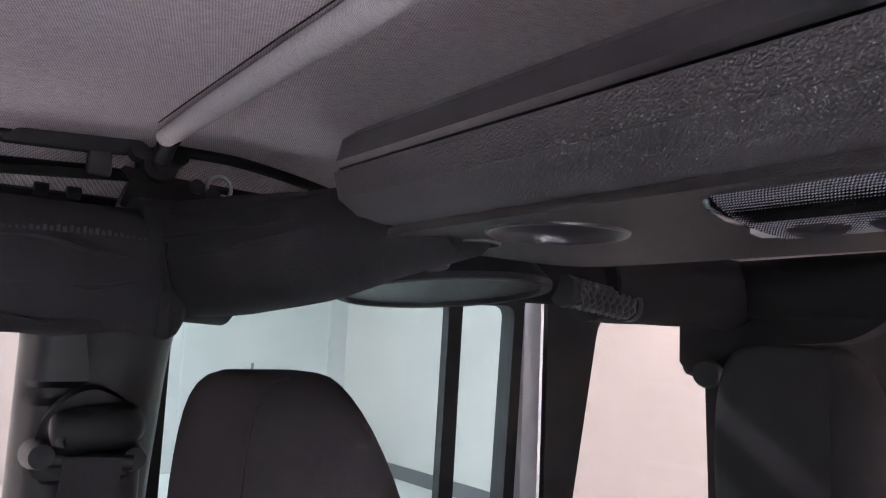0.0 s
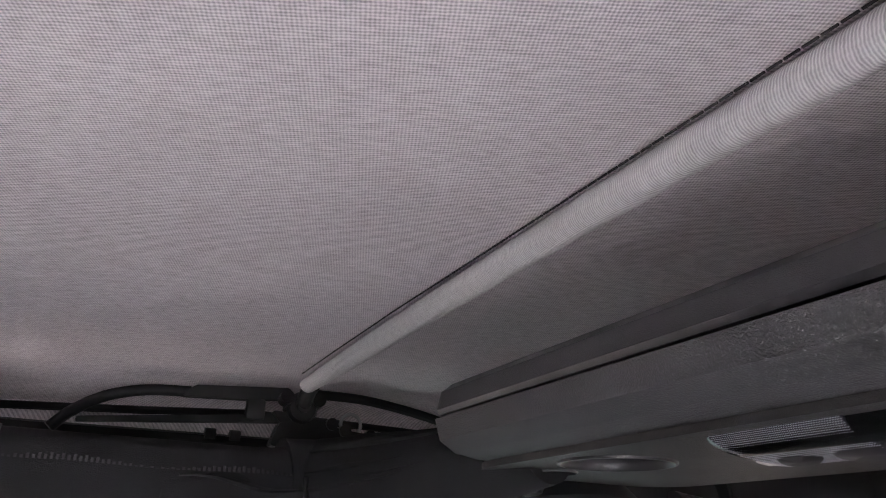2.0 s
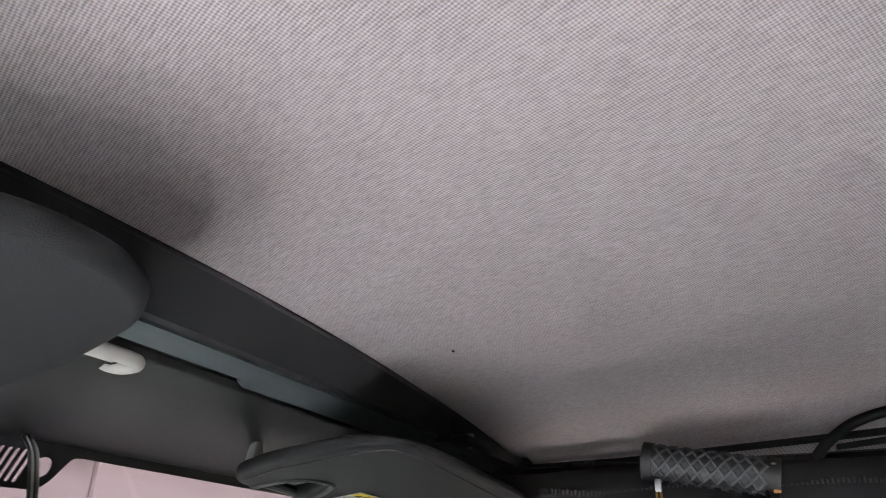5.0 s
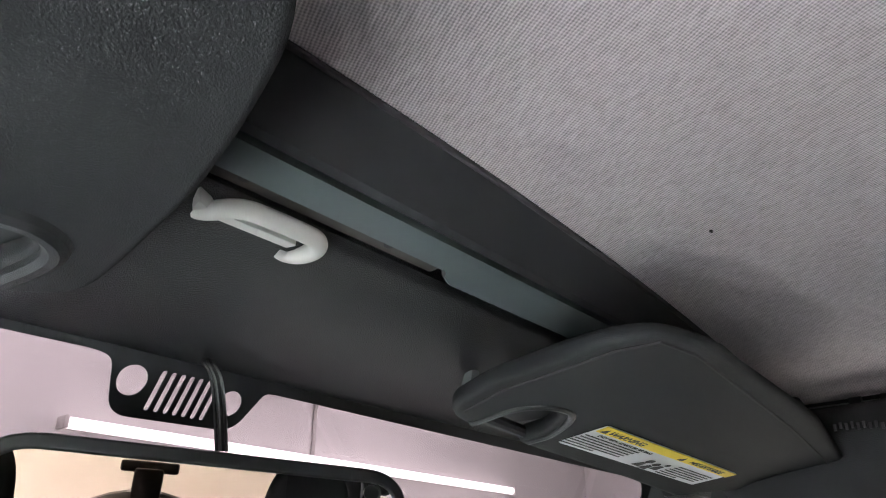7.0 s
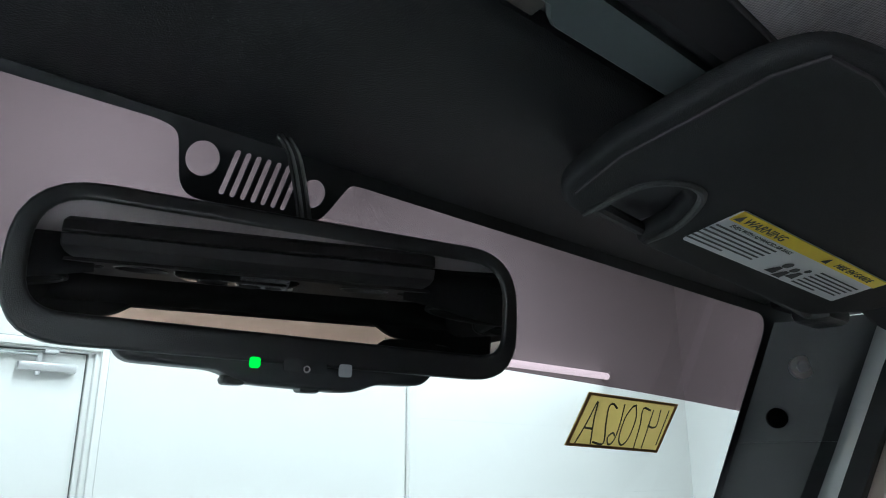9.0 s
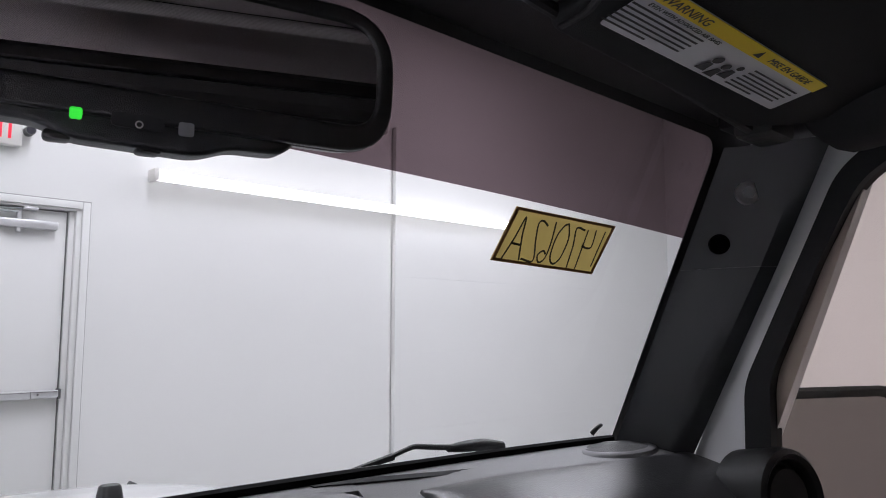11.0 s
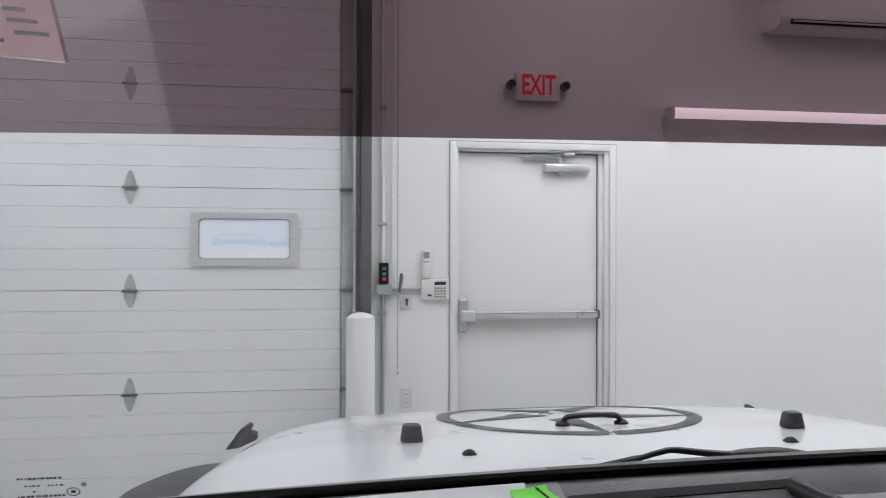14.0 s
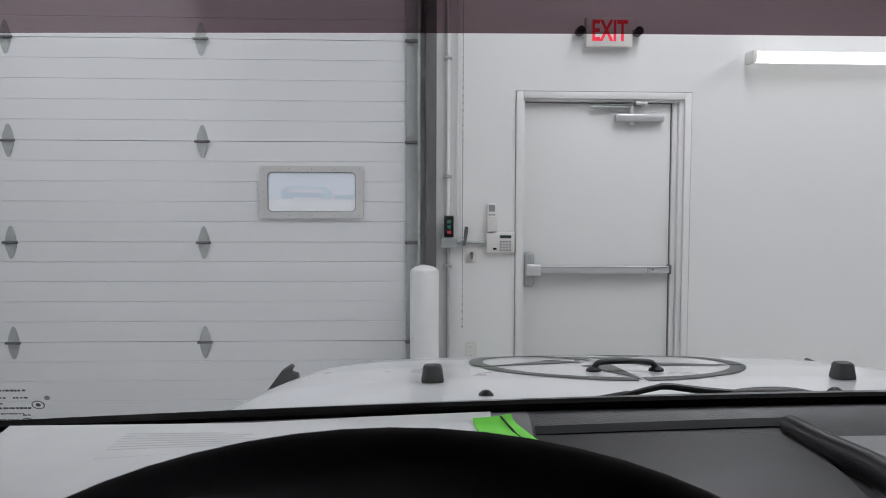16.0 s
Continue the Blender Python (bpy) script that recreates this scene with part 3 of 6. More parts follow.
for j in range(1, 7):
    part("roller", rod((-0.385, 4.325, j * SEC), (-0.298, 4.325, j * SEC), 0.009, 10), DARK_STEEL, track)
part("jamb", box((-0.272, 4.34, 0), (-0.207, 4.3995, H - 0.002), 0.002), DARK_STEEL, track, "dark steel jamb post")
post = thing("bollard", "white domed steel bollard standing beside the garage door", "bollard", at=(-0.279, 4.1, 0))
rings = [[(-0.279 + r * math.cos(a), 4.1 + r * math.sin(a), z) for a in [2 * math.pi * i / 28 for i in range(28)]] for r, z in ((0.078, 0), (0.078, 1.0), (0.074, 1.012), (0.05, 1.028), (0.02, 1.036), (0.001, 1.037))]
part("post", loft(rings), material("bollard_sleeve", (0.76, 0.76, 0.75), 0.4, var=0.02), post)

# wall controls
conduit = thing("conduit", "grey steel conduit up the wall with strap clips", "conduit", at=(-0.138, WY, 0))
part("pipe", rod((-0.138, WY - 0.016, 0.0), (-0.138, WY - 0.016, 1.12), 0.011, 12), GALV, conduit)
part("upper_pipe", rod((-0.138, WY - 0.016, 1.31), (-0.138, WY - 0.016, H - 0.004), 0.011, 12), TRIM_WHITE, conduit)
part("side_pipe", rod((-0.085, WY - 0.02, 1.145), (0.087, WY - 0.02, 1.145), 0.009, 12), GALV, conduit)
for zz in (0.30, 1.0, 1.52, 2.2, 2.9):
    part("clip", box((-0.165, WY - 0.030, zz), (-0.115, WY - 0.0005, zz + 0.02), 0.004), GALV, conduit)
part("second_pipe", rod((-0.082, WY - 0.012, 1.3), (-0.082, WY - 0.012, H - 0.004), 0.006, 10), TRIM_WHITE, conduit)
station = thing("button_station", "black push-button station with green and red buttons", "switch", at=(-0.133, WY, 1.23))
part("case", box((-0.160, WY - 0.045, 1.178), (-0.106, WY - 0.0005, 1.302), 0.004), MATTE_BLACK, station)
for zz, m in ((1.268, material("green_button", (0.02, 0.25, 0.10), 0.4)), (1.238, material("teal_button", (0.02, 0.22, 0.16), 0.4)), (1.208, material("red_button", (0.7, 0.05, 0.06), 0.4))):
    part("button", box((-0.144, WY - 0.056, zz - 0.009), (-0.122, WY - 0.045, zz + 0.009), 0.003), m, station)
part("lower_box", box((-0.178, WY - 0.05, 1.118), (-0.085, WY - 0.0005, 1.174), 0.004), GALV, station)
chain = thing("pull_chain", "thin grey pull chain hanging down the wall", "chain", at=(-0.055, WY, 0.7))
links = bmesh.new()
for k in range(150):
    moved_link = box((-0.0035, -0.002, -0.008), (0.0035, 0.002, 0.008))
    moved(moved_link, Matrix.Translation((-0.055, WY - 0.05, 0.66 + k * 0.0215)) @ Matrix.Rotation(radians(90 * (k % 2)), 4, "Z"))
    me = bpy.data.meshes.new("tmp")
    moved_link.to_mesh(me)
    moved_link.free()
    links.from_mesh(me)
    bpy.data.meshes.remove(me)
tagged(part("links", links, GREY_PLASTIC, chain, smooth=False), kind="stuff")
lever = thing("lever_switch", "dark metal lever on a small bracket", "lever", at=(-0.036, WY, 1.18))
part("handle", tube(smooth_path([(-0.032, WY - 0.05, 1.24), (-0.036, WY - 0.05, 1.19), (-0.045, WY - 0.045, 1.13)]), lambda s: 0.011 - 0.005 * abs(s - 0.3)), DARK_STEEL, lever)
part("bracket", box((-0.05, WY - 0.04, 1.13), (-0.03, WY - 0.0005, 1.16), 0.003), GALV, lever)
keyed = thing("key_switch", "small white wall plate with a key lock", "switch", at=(0.003, WY, 1.074))
part("cover_plate", box((-0.033, WY - 0.008, 1.030), (0.038, WY - 0.0005, 1.118), 0.003), OFF_WHITE, keyed)
part("lock", rod((0.002, WY - 0.02, 1.082), (0.002, WY - 0.008, 1.082), 0.012), GREY_PLASTIC, keyed)
part("key", box((-0.003, WY - 0.045, 1.052), (0.007, WY - 0.012, 1.092), 0.002), DARK_STEEL, keyed)
remote = thing("remote_control", "white remote control in a wall cradle", "remote control", at=(0.118, WY, 1.3))
part("cradle", box((0.090, WY - 0.035, 1.21), (0.146, WY - 0.0005, 1.30), 0.005), OFF_WHITE, remote)
part("body", box((0.093, WY - 0.028, 1.25), (0.143, WY - 0.006, 1.376), 0.006), TRIM_WHITE, remote)
part("display", box((0.100, WY - 0.0295, 1.328), (0.136, WY - 0.028, 1.366)), GREY_PLASTIC, remote)
for k in range(3):
    part("button", box((0.099 + k * 0.014, WY - 0.0305, 1.305), (0.108 + k * 0.014, WY - 0.028, 1.313), 0.001), GREY_PLASTIC, remote)
keypad = thing("alarm_keypad", "white alarm keypad with a small display", "keypad", at=(0.17, WY, 1.14))
part("case", box((0.088, WY - 0.03, 1.085), (0.252, WY - 0.0005, 1.205), 0.006), OFF_WHITE, keypad)
part("display", box((0.165, WY - 0.0312, 1.172), (0.232, WY - 0.03, 1.190)), material("dark_display", (0.03, 0.05, 0.045), 0.2), keypad)
for r in range(4):
    for c in range(4):
        part("key", box((0.164 + c * 0.018, WY - 0.033, 1.098 + r * 0.0165), (0.177 + c * 0.018, WY - 0.03, 1.108 + r * 0.0165), 0.001), GREY_PLASTIC, keypad)
part("badge", box((0.125, WY - 0.0312, 1.105), (0.146, WY - 0.03, 1.116)), MATTE_BLACK, keypad)


# ---- the off-roader: body ----
def gy(z):
    """The windscreen's y at a height."""
    return 0.472 - 0.5 * (z - 1.540)


G_TOP, G_BAND, G_BOT = 1.538, 1.450, 1.190
car = thing("car", "white off-road car with a soft top and a black cabin", "car", at=(0, 0.6, 0.5))
HOOD_Z = [(0.78, 1.092), (1.0, 1.090), (1.2, 1.083), (1.35, 1.070), (1.5, 1.052), (1.62, 1.032), (1.72, 1.008), (1.78, 0.975), (1.80, 0.90)]
HOOD_W = [(0.78, 0.705), (1.0, 0.70), (1.24, 0.682), (1.48, 0.645), (1.63, 0.59), (1.72, 0.52), (1.78, 0.47), (1.80, 0.46)]


def hood_z(x, y):
    w = curve_at(HOOD_W, y)
    s = min(1, abs(x) / w)
    return curve_at(HOOD_Z, y) - 0.010 * s ** 2 - 0.085 * s ** 9


hood = part("hood", sheet(lambda u, v: (v * curve_at(HOOD_W, u), u, hood_z(v * curve_at(HOOD_W, u), u)), [0.80 + 0.02 * i for i in range(51)], [math.sin(a) for a in steps(-math.pi / 2, math.pi / 2, 40)], -0.012), PAINT, car, "glossy white hood with a star decal")
part("hood_side", prism([(-0.66, 0.80), (-0.45, 1.76), (0.45, 1.76), (0.66, 0.80)], "z", 0.55, 0.955), PAINT, car)
part("cowl", box((-0.72, 0.70, 0.95), (0.72, 0.795, 1.078), 0.01), PAINT, car)
part("cowl_grille", box((-0.66, 0.705, 1.079), (0.66, 0.785, 1.086), 0.003), BLACK, car)
for s in (-1, 1):
    part("fender_flare", sheet(lambda u, v: (s * (0.70 + 0.20 * v), u, 0.88 - 0.05 * v ** 2 - 0.6 * (max(0, abs(u - 1.5) - 0.22)) ** 2), steps(1.0, 2.0, 16), steps(0, 1, 6), -0.02), RUBBER_GREY, car)
    for y0, y1, z1 in (((-2.05, 0.74, 1.075),) if s > 0 else ((-2.05, -0.40, 1.075), (-0.398, 0.458, 0.56), (0.46, 0.74, 1.075))):   # the driver's door, unseen, is left out so floor light enters the cabin
        part("body_side", box((min(s * 0.745, s * 0.80), y0, 0.45), (max(s * 0.745, s * 0.80), y1, z1), 0.02), PAINT, car)
    part("inner_side", box((s * 0.715, -2.03, 0.46), (s * 0.742, -0.5, 1.15), 0.01), BLACK, car)
part("floor_pan", box((-0.74, -2.05, 0.40), (0.74, 0.70, 0.45), 0.005), PAD, car)
part("tailgate", box((-0.74, -2.09, 0.45), (0.74, -2.052, 1.13), 0.02), PAINT, car)
part("firewall", box((-0.72, 0.66, 0.45), (0.72, 0.70, 1.06), 0.005), MATTE_BLACK, car)
for s in (-1, 1):
    for yy in (-1.45, 1.5):
        wheel = part("wheel", tube([(s * 0.70, yy, 0.40), (s * 0.92, yy, 0.40)], 0.40, 32), RUBBER, car)
        part("rim", tube([(s * 0.925, yy, 0.40), (s * 0.93, yy, 0.40)], 0.22, 24), ALUMINIUM, wheel)

# hood furniture


def on_hood(poly, lift=0.0010):
    """A flat outline laid down on the hood's curve."""
    bm = plate(poly, 0.0004)
    bmesh.ops.subdivide_edges(bm, edges=[e for e in bm.edges if e.calc_length() > 0.04], cuts=3)
    bmesh.ops.triangulate(bm, faces=bm.faces[:])
    for v in bm.verts:
        v.co = (v.co.x, v.co.y, hood_z(v.co.x, v.co.y) + lift + v.co.z)
    return bm


SX, SY, SR = 0.0, 1.415, 0.245


def star(cx, cy, r, q, turn=90.0):
    return [(cx + (r if k % 2 == 0 else q) * math.cos(radians(turn + 36 * k)), cy + (r if k % 2 == 0 else q) * math.sin(radians(turn + 36 * k))) for k in range(10)]


def fan(cx, cy, r0, r1, a0, a1, n=14):
    angs = steps(radians(a0), radians(a1), n)
    return [(cx + r1 * math.cos(a), cy + r1 * math.sin(a)) for a in angs] + [(cx + r0 * math.cos(a), cy + r0 * math.sin(a)) for a in reversed(angs)]


pieces = [on_hood([fan(SX, SY, SR * 0.895, SR, a + 1.6, a + 70.4, 24)]) for a in (-90, -18, 54, 126, 198)]
for k in range(5):
    a = -90 + 72 * k
    arm = radians(a)
    tip = (SX + SR * 0.97 * math.cos(arm), SY + SR * 0.97 * math.sin(arm))
    root = (SX + SR * 0.17 * math.cos(arm), SY + SR * 0.17 * math.sin(arm))
    e = radians(a + (36 if k == 2 else -36))
    inner = (SX + SR * 0.385 * math.cos(e), SY + SR * 0.385 * math.sin(e))
    pieces.append(on_hood([[tip, inner, root]]))
for dx, dy, w, h in ((-0.105, 0.030, 0.040, 0.010), (-0.060, 0.055, 0.050, 0.012), (-0.050, 0.012, 0.014, 0.016), (-0.030, 0.012, 0.012, 0.016), (-0.004, 0.020, 0.040, 0.008), (-0.085, 0.075, 0.06, 0.010)):
    pieces.append(on_hood([[(SX + dx, SY + dy), (SX + dx + w, SY + dy + 0.006), (SX + dx + w - 0.004, SY + dy + h), (SX + dx + 0.005, SY + dy + h - 0.003)]]))
tagged(part("decal", join(*pieces), DECAL, hood, "charcoal star in a ring, worn"))


def hood_bumper(x, y):
    """A tapered rubber block that the folded windscreen rests on."""
    z = hood_z(x, y)
    ob = thing("hood_bumper", "dark grey rubber block standing on the white hood", "rubber block", "hood bumpers", at=(x, y, z))
    ring = lambda w, d, zz: [(x + a, y + b, zz) for a, b in rounded([(-w, -d), (w, -d), (w, d), (-w, d)], 0.010, 4)]
    part("block", loft([ring(0.0170, 0.015, z + 0.001), ring(0.0170, 0.015, z + 0.004), ring(0.0145, 0.0125, z + 0.0225), ring(0.0125, 0.0105, z + 0.0255)]), RUBBER_GREY, ob)


hood_bumper(-0.318, 1.19)
hood_bumper(0.318, 1.19)
for s in (-1, 1):
    z = hood_z(s * 0.247, 1.088)
    ob = thing("washer_nozzle", "small black washer nozzle on the hood", "nozzle", "washer nozzles", at=(s * 0.247, 1.088, z))
    part("body", loft([[(s * 0.247 + a, 1.088 + b, z + zz) for a, b in rounded([(-w, -w * 0.8), (w, -w * 0.8), (w, w * 0.8), (-w, w * 0.8)], 0.005, 3)] for w, zz in ((0.0105, 0.0005), (0.008, 0.004), (0.004, 0.007))]), RUBBER, ob)
z = hood_z(0, 1.27)
loop = thing("footman_loop", "black loop handle bolted to the white hood", "loop handle", at=(0, 1.27, z))
part("loop", tube(smooth_path([(-0.052, 1.27, z + 0.003), (-0.048, 1.27, z + 0.011), (-0.038, 1.27, z + 0.0155), (0, 1.27, z + 0.0168), (0.038, 1.27, z + 0.0155), (0.048, 1.27, z + 0.011), (0.052, 1.27, z + 0.003)], 6), 0.0048, 10, flat=1.1, up=(0, 1, 0)), RUBBER, loop)
for s in (-1, 1):
    part("foot", loft([[(s * 0.052 + a, 1.27 + b, z + zz) for a, b in circle(0, 0, r, 14, r * 0.8)] for r, zz in ((0.013, 0.0008), (0.012, 0.004), (0.006, 0.008))]), RUBBER, loop)
for s in (-1, 1):
    zz = hood_z(s * 0.595, 1.66)
    latch = thing("hood_latch", "grey rubber hood latch on the hood's corner", "latch", "hood latches", at=(s * 0.60, 1.68, zz))
    prof = [(0.668, 0.952), (0.650, 0.972), (0.640, 0.990), (0.618, 1.004), (0.612, 0.998), (0.622, 0.985), (0.604, 0.984), (0.602, 0.972), (0.640, 0.955)]
    part("strap", prism([(s * (x - (0.078 if s > 0 else 0.008)), z + (0.006 if s > 0 else 0)) for x, z in prof], "y", 1.670, 1.700, 0.002), RUBBER_GREY, latch)



def wiper(dx, dy, dz, name_label):
    """A bent arm from its capped pivot to the blade that lies along the glass."""
    at = lambda x, z, y=0.70: Vector((x + dx, y + dy, z + dz))
    ob = thing("windscreen_wiper", name_label, "wiper", "windscreen wipers", at=(dx, 0.71 + dy, 1.09))
    part("arm", tube([at(-0.172, 1.1825), at(-0.150, 1.188), at(-0.136, 1.191), at(-0.128, 1.1908), at(-0.10, 1.187), at(-0.070, 1.1838)], lambda t: 0.0030 + 0.0014 * t, 8, flat=0.8), RUBBER, ob)
    part("blade", tube([at(-0.235, 1.1725), at(-0.205, 1.1775), at(-0.165, 1.1835)], lambda t: 0.0030 + 0.0022 * t, 8, flat=0.8), RUBBER, ob)
    part("arm_cap", tube(smooth_path([at(-0.080, 1.183), at(-0.055, 1.183), at(-0.020, 1.182), at(0.010, 1.177)], 5), lambda t: 0.0050 + 0.0045 * math.sin(min(1, t * 1.3) * 2.2), 12, flat=0.75), RUBBER, ob)
    part("pivot", loft([[(dx - 0.005 + a, 0.712 + dy + b, z + dz) for a, b in circle(0, 0, r, 18, r * 0.7)] for r, z in ((0.017, 1.084), (0.016, 1.165), (0.012, 1.178))]), RUBBER, ob)


wiper(0.0, 0.0, 0.0, "black wiper arm lying below the windscreen")
wiper(0.615, 0.030, 0.002, "black wiper arm lying below the windscreen, passenger side")

# windscreen: panes, printed edge, frame
screen = thing("windscreen", "flat windscreen with a smoked band along its top", "windscreen", at=(0, gy(1.36), 1.36))
GL = facing(0, gy(1.36), 1.36, (1, 0, 0), (0, -0.447, 0.894))


def gv(z):
    return (z - 1.36) / 0.894


pane = part("pane", pane_of([(-0.74, gv(1.15)), (0.74, gv(1.15)), (0.74, gv(1.4294))] + [(x, gv(1.4450 - (0.029 if x > 0 else 0.012) * x * x)) for x in steps(0.70, -0.70, 14)] + [(-0.74, gv(1.4385))], GL), CLEAR, screen, "clear windscreen glass")
# The band's hole behind the label is added, letting light reach its paper.
band = part("smoked_band", plate([[(-0.74, gv(1.4390))] + [(x, gv(1.4455 - (0.029 if x > 0 else 0.012) * x * x)) for x in steps(-0.70, 0.70, 14)] + [(0.74, gv(1.4299)), (0.74, gv(1.56)), (-0.74, gv(1.56))], [(-0.641, gv(1.4808)), (-0.647, gv(1.5375)), (-0.595, gv(1.5345)), (-0.589, gv(1.4778))]], 0.0, GL), BAND, screen, "purple-grey smoked band")
holes = [circle(0.0108, gv(1.5305), 0.0098, 28), circle(0.083, gv(1.5285), 0.0088, 26)]
for k in range(7):
    x0 = 0.029 + k * 0.0066
    a, b = gv(1.5155), gv(1.5395)
    holes.append(rounded([(x0 - 0.0044, a), (x0 - 0.0008, a), (x0 + 0.0024, b), (x0 - 0.0012, b)], 0.0018, 3))
edge = rounded([(-0.78, gv(1.15)), (0.78, gv(1.15)), (0.78, gv(1.58)), (-0.78, gv(1.58))], 0.01)
clear_area = rounded([(-0.690, gv(1.165)), (0.744, gv(1.165)), (0.706, gv(1.5365)), (0.116, gv(1.5395)), (0.107, gv(1.5390)), (0.092, gv(1.512)), (0.004, gv(1.510)), (-0.006, gv(1.5405)), (-0.018, gv(1.5425)), (-0.650, gv(1.5365))], [0.012, 0.012, 0.03, 0.02, 0.004, 0.012, 0.012, 0.006, 0.004, 0.03], 5)
part("printed_edge", plate([edge, clear_area[::-1]] + [h for h in holes], 0.001, GL @ pose(0, 0, 0.0035)), MATTE_BLACK, screen, "black printed glass edge with a cut-out emblem", smooth=False)
PRINT = material("dark_print", (0.10, 0.10, 0.105), 0.8, spec=0.1)
prints = random.Random(9)
for z, x0, x1, h in ((1.2083, -0.665, -0.635, 0.0016), (1.2022, -0.661, -0.652, 0.0012), (1.2022, -0.645, -0.634, 0.0012), (1.1972, -0.656, -0.654, 0.0012), (1.1930, -0.667, -0.665, 0.0014), (1.1930, -0.661, -0.634, 0.0017), (1.1885, -0.660, -0.640, 0.0010), (1.1826, -0.664, -0.647, 0.0016), (1.1872, -0.642, -0.636, 0.0010)):
    x = x0
    while x < x1:
        w = prints.uniform(0.0010, 0.0030)
        part("glass_mark", plate([[(x, gv(z)), (x + w, gv(z)), (x + w, gv(z) + h), (x, gv(z) + h)]], 0.0003, GL @ pose(0, 0, 0.003)), PRINT, screen)
        x += w + prints.uniform(0.0006, 0.0014)
for cx, cz, rx, ry in ((-0.6285, 1.1965, 0.0048, 0.0040), (-0.6205, 1.2025, 0.0020, 0.0018), (-0.6400, 1.1830, 0.0042, 0.0022)):
    part("glass_ring", plate([circle(cx, gv(cz), rx, 20, ry), circle(cx, gv(cz), rx - 0.0007, 20, ry - 0.0006)[::-1], circle(cx, gv(cz), rx * 0.4, 8, ry * 0.4)], 0.0003, GL @ pose(0, 0, 0.003)), PRINT, screen, "small printed ring")
FR = facing(0, gy(1.36) + 0.012, 1.36, (1, 0, 0), (0, -0.447, 0.894))
part("screen_frame", plate([rounded([(-0.90, gv(1.06)), (0.90, gv(1.06)), (0.90, gv(1.61)), (-0.90, gv(1.61))], 0.03), rounded([(-0.86, gv(1.10)), (0.86, gv(1.10)), (0.86, gv(1.555)), (-0.86, gv(1.555))], 0.03)[::-1]], 0.03, FR @ pose(0, 0, -0.018)), PAINT, screen, "white painted windscreen frame")

clip_y = gy(1.203) - 0.010
part("edge_clip", tube(smooth_path([(0.684, clip_y + 0.004, 1.1975), (0.690, clip_y, 1.2045), (0.699, clip_y, 1.2075)], 5), lambda t: 0.0032 - 0.001 * t, 8), BLACK, screen, "small black edge clip")

# paper tag stuck to the glass
tag = thing("stock_tag", "kraft paper tag with hand-written characters, seen from behind", "tag", at=(0.49, gy(1.41) - 0.004, 1.41))
TG = GL @ pose(0, 0, 0.004)
tq = [(0.419, gv(1.4345)), (0.575, gv(1.4320)), (0.566, gv(1.3830)), (0.409, gv(1.3875))]
part("paper", plate([tq], 0.0008, TG), TAG, tag)
rim = [(0.4225, gv(1.4320)), (0.5705, gv(1.4295)), (0.5625, gv(1.3855)), (0.4135, gv(1.3900))]
part("border", plate([tq, rim[::-1]], 0.0006, TG @ pose(0, 0, 0.0009)), TAG_EDGE, tag)
def stroke(pts, w=0.0022):
    """A felt-pen stroke laid on the tag, seen in reverse."""
    return moved(tube([(-x, y, 0) for x, y in (smooth_path([(a, b, 0) for a, b in pts], 5) and [(q.x, q.y) for q in smooth_path([(a, b, 0) for a, b in pts], 5)])], w / 2, 6, flat=0.2, up=(0, 0, 1)), TG @ Matrix.Translation((0.491, gv(1.4085), 0.0014)))


INKED = [[(-0.070, 0.019), (-0.067, -0.020)],
         [(-0.054, 0.019), (-0.056, 0.002), (-0.049, -0.001), (-0.040, 0.001)], [(-0.041, 0.018), (-0.042, -0.024)],
         [(-0.036, 0.017), (-0.022, 0.018), (-0.026, 0.0), (-0.028, -0.024)],
         [(-0.008, 0.021), (-0.015, 0.006), (-0.013, -0.014), (-0.005, -0.021), (0.003, -0.014), (0.004, 0.006), (-0.002, 0.018), (-0.008, 0.021)],
         [(0.012, 0.021), (0.009, 0.0), (0.010, -0.016), (0.017, -0.021), (0.022, -0.014), (0.016, -0.009), (0.011, -0.012)],
         [(0.022, 0.016), (0.031, 0.020), (0.036, 0.016), (0.032, 0.0), (0.026, -0.020), (0.044, -0.019)],
         [(0.046, -0.021), (0.053, 0.004), (0.056, 0.021), (0.062, 0.0), (0.070, -0.021)], [(0.050, -0.006), (0.064, -0.005)]]
part("handwriting", join(*[stroke(p) for p in INKED]), DARK_INK, tag, "hand-written characters in reverse")

# printed label on the smoked band, driver's side
sticker = thing("glass_label", "white printed paper label on the smoked glass", "label", at=(-0.615, gy(1.50), 1.50))
ST = GL @ pose(0, 0, -0.003)
part("paper", plate([[(-0.640, gv(1.4805)), (-0.588, gv(1.4775)), (-0.594, gv(1.535)), (-0.646, gv(1.538))]], 0.0006, ST), LABEL_THIN, sticker)
part("brown_edge", plate([[(-0.652, gv(1.4812)), (-0.6405, gv(1.4805)), (-0.6465, gv(1.538)), (-0.658, gv(1.539))]], 0.0006, ST), TAG_EDGE, sticker, "brown paper edge")
part("print", join(*[plate([[(x, gv(z)), (x + w, gv(z) - 0.0006), (x + w, gv(z) + 0.0014), (x, gv(z) + 0.002)]], 0.0004, ST @ pose(0, 0, 0.0008)) for z, x, w in ((1.487, -0.634, 0.014), (1.4905, -0.614, 0.018), (1.4965, -0.634, 0.012), (1.4965, -0.617, 0.016), (1.502, -0.634, 0.010), (1.502, -0.618, 0.012), (1.508, -0.635, 0.030), (1.514, -0.636, 0.028), (1.520, -0.636, 0.034))]), PRINT, sticker, "short grey printed bars")

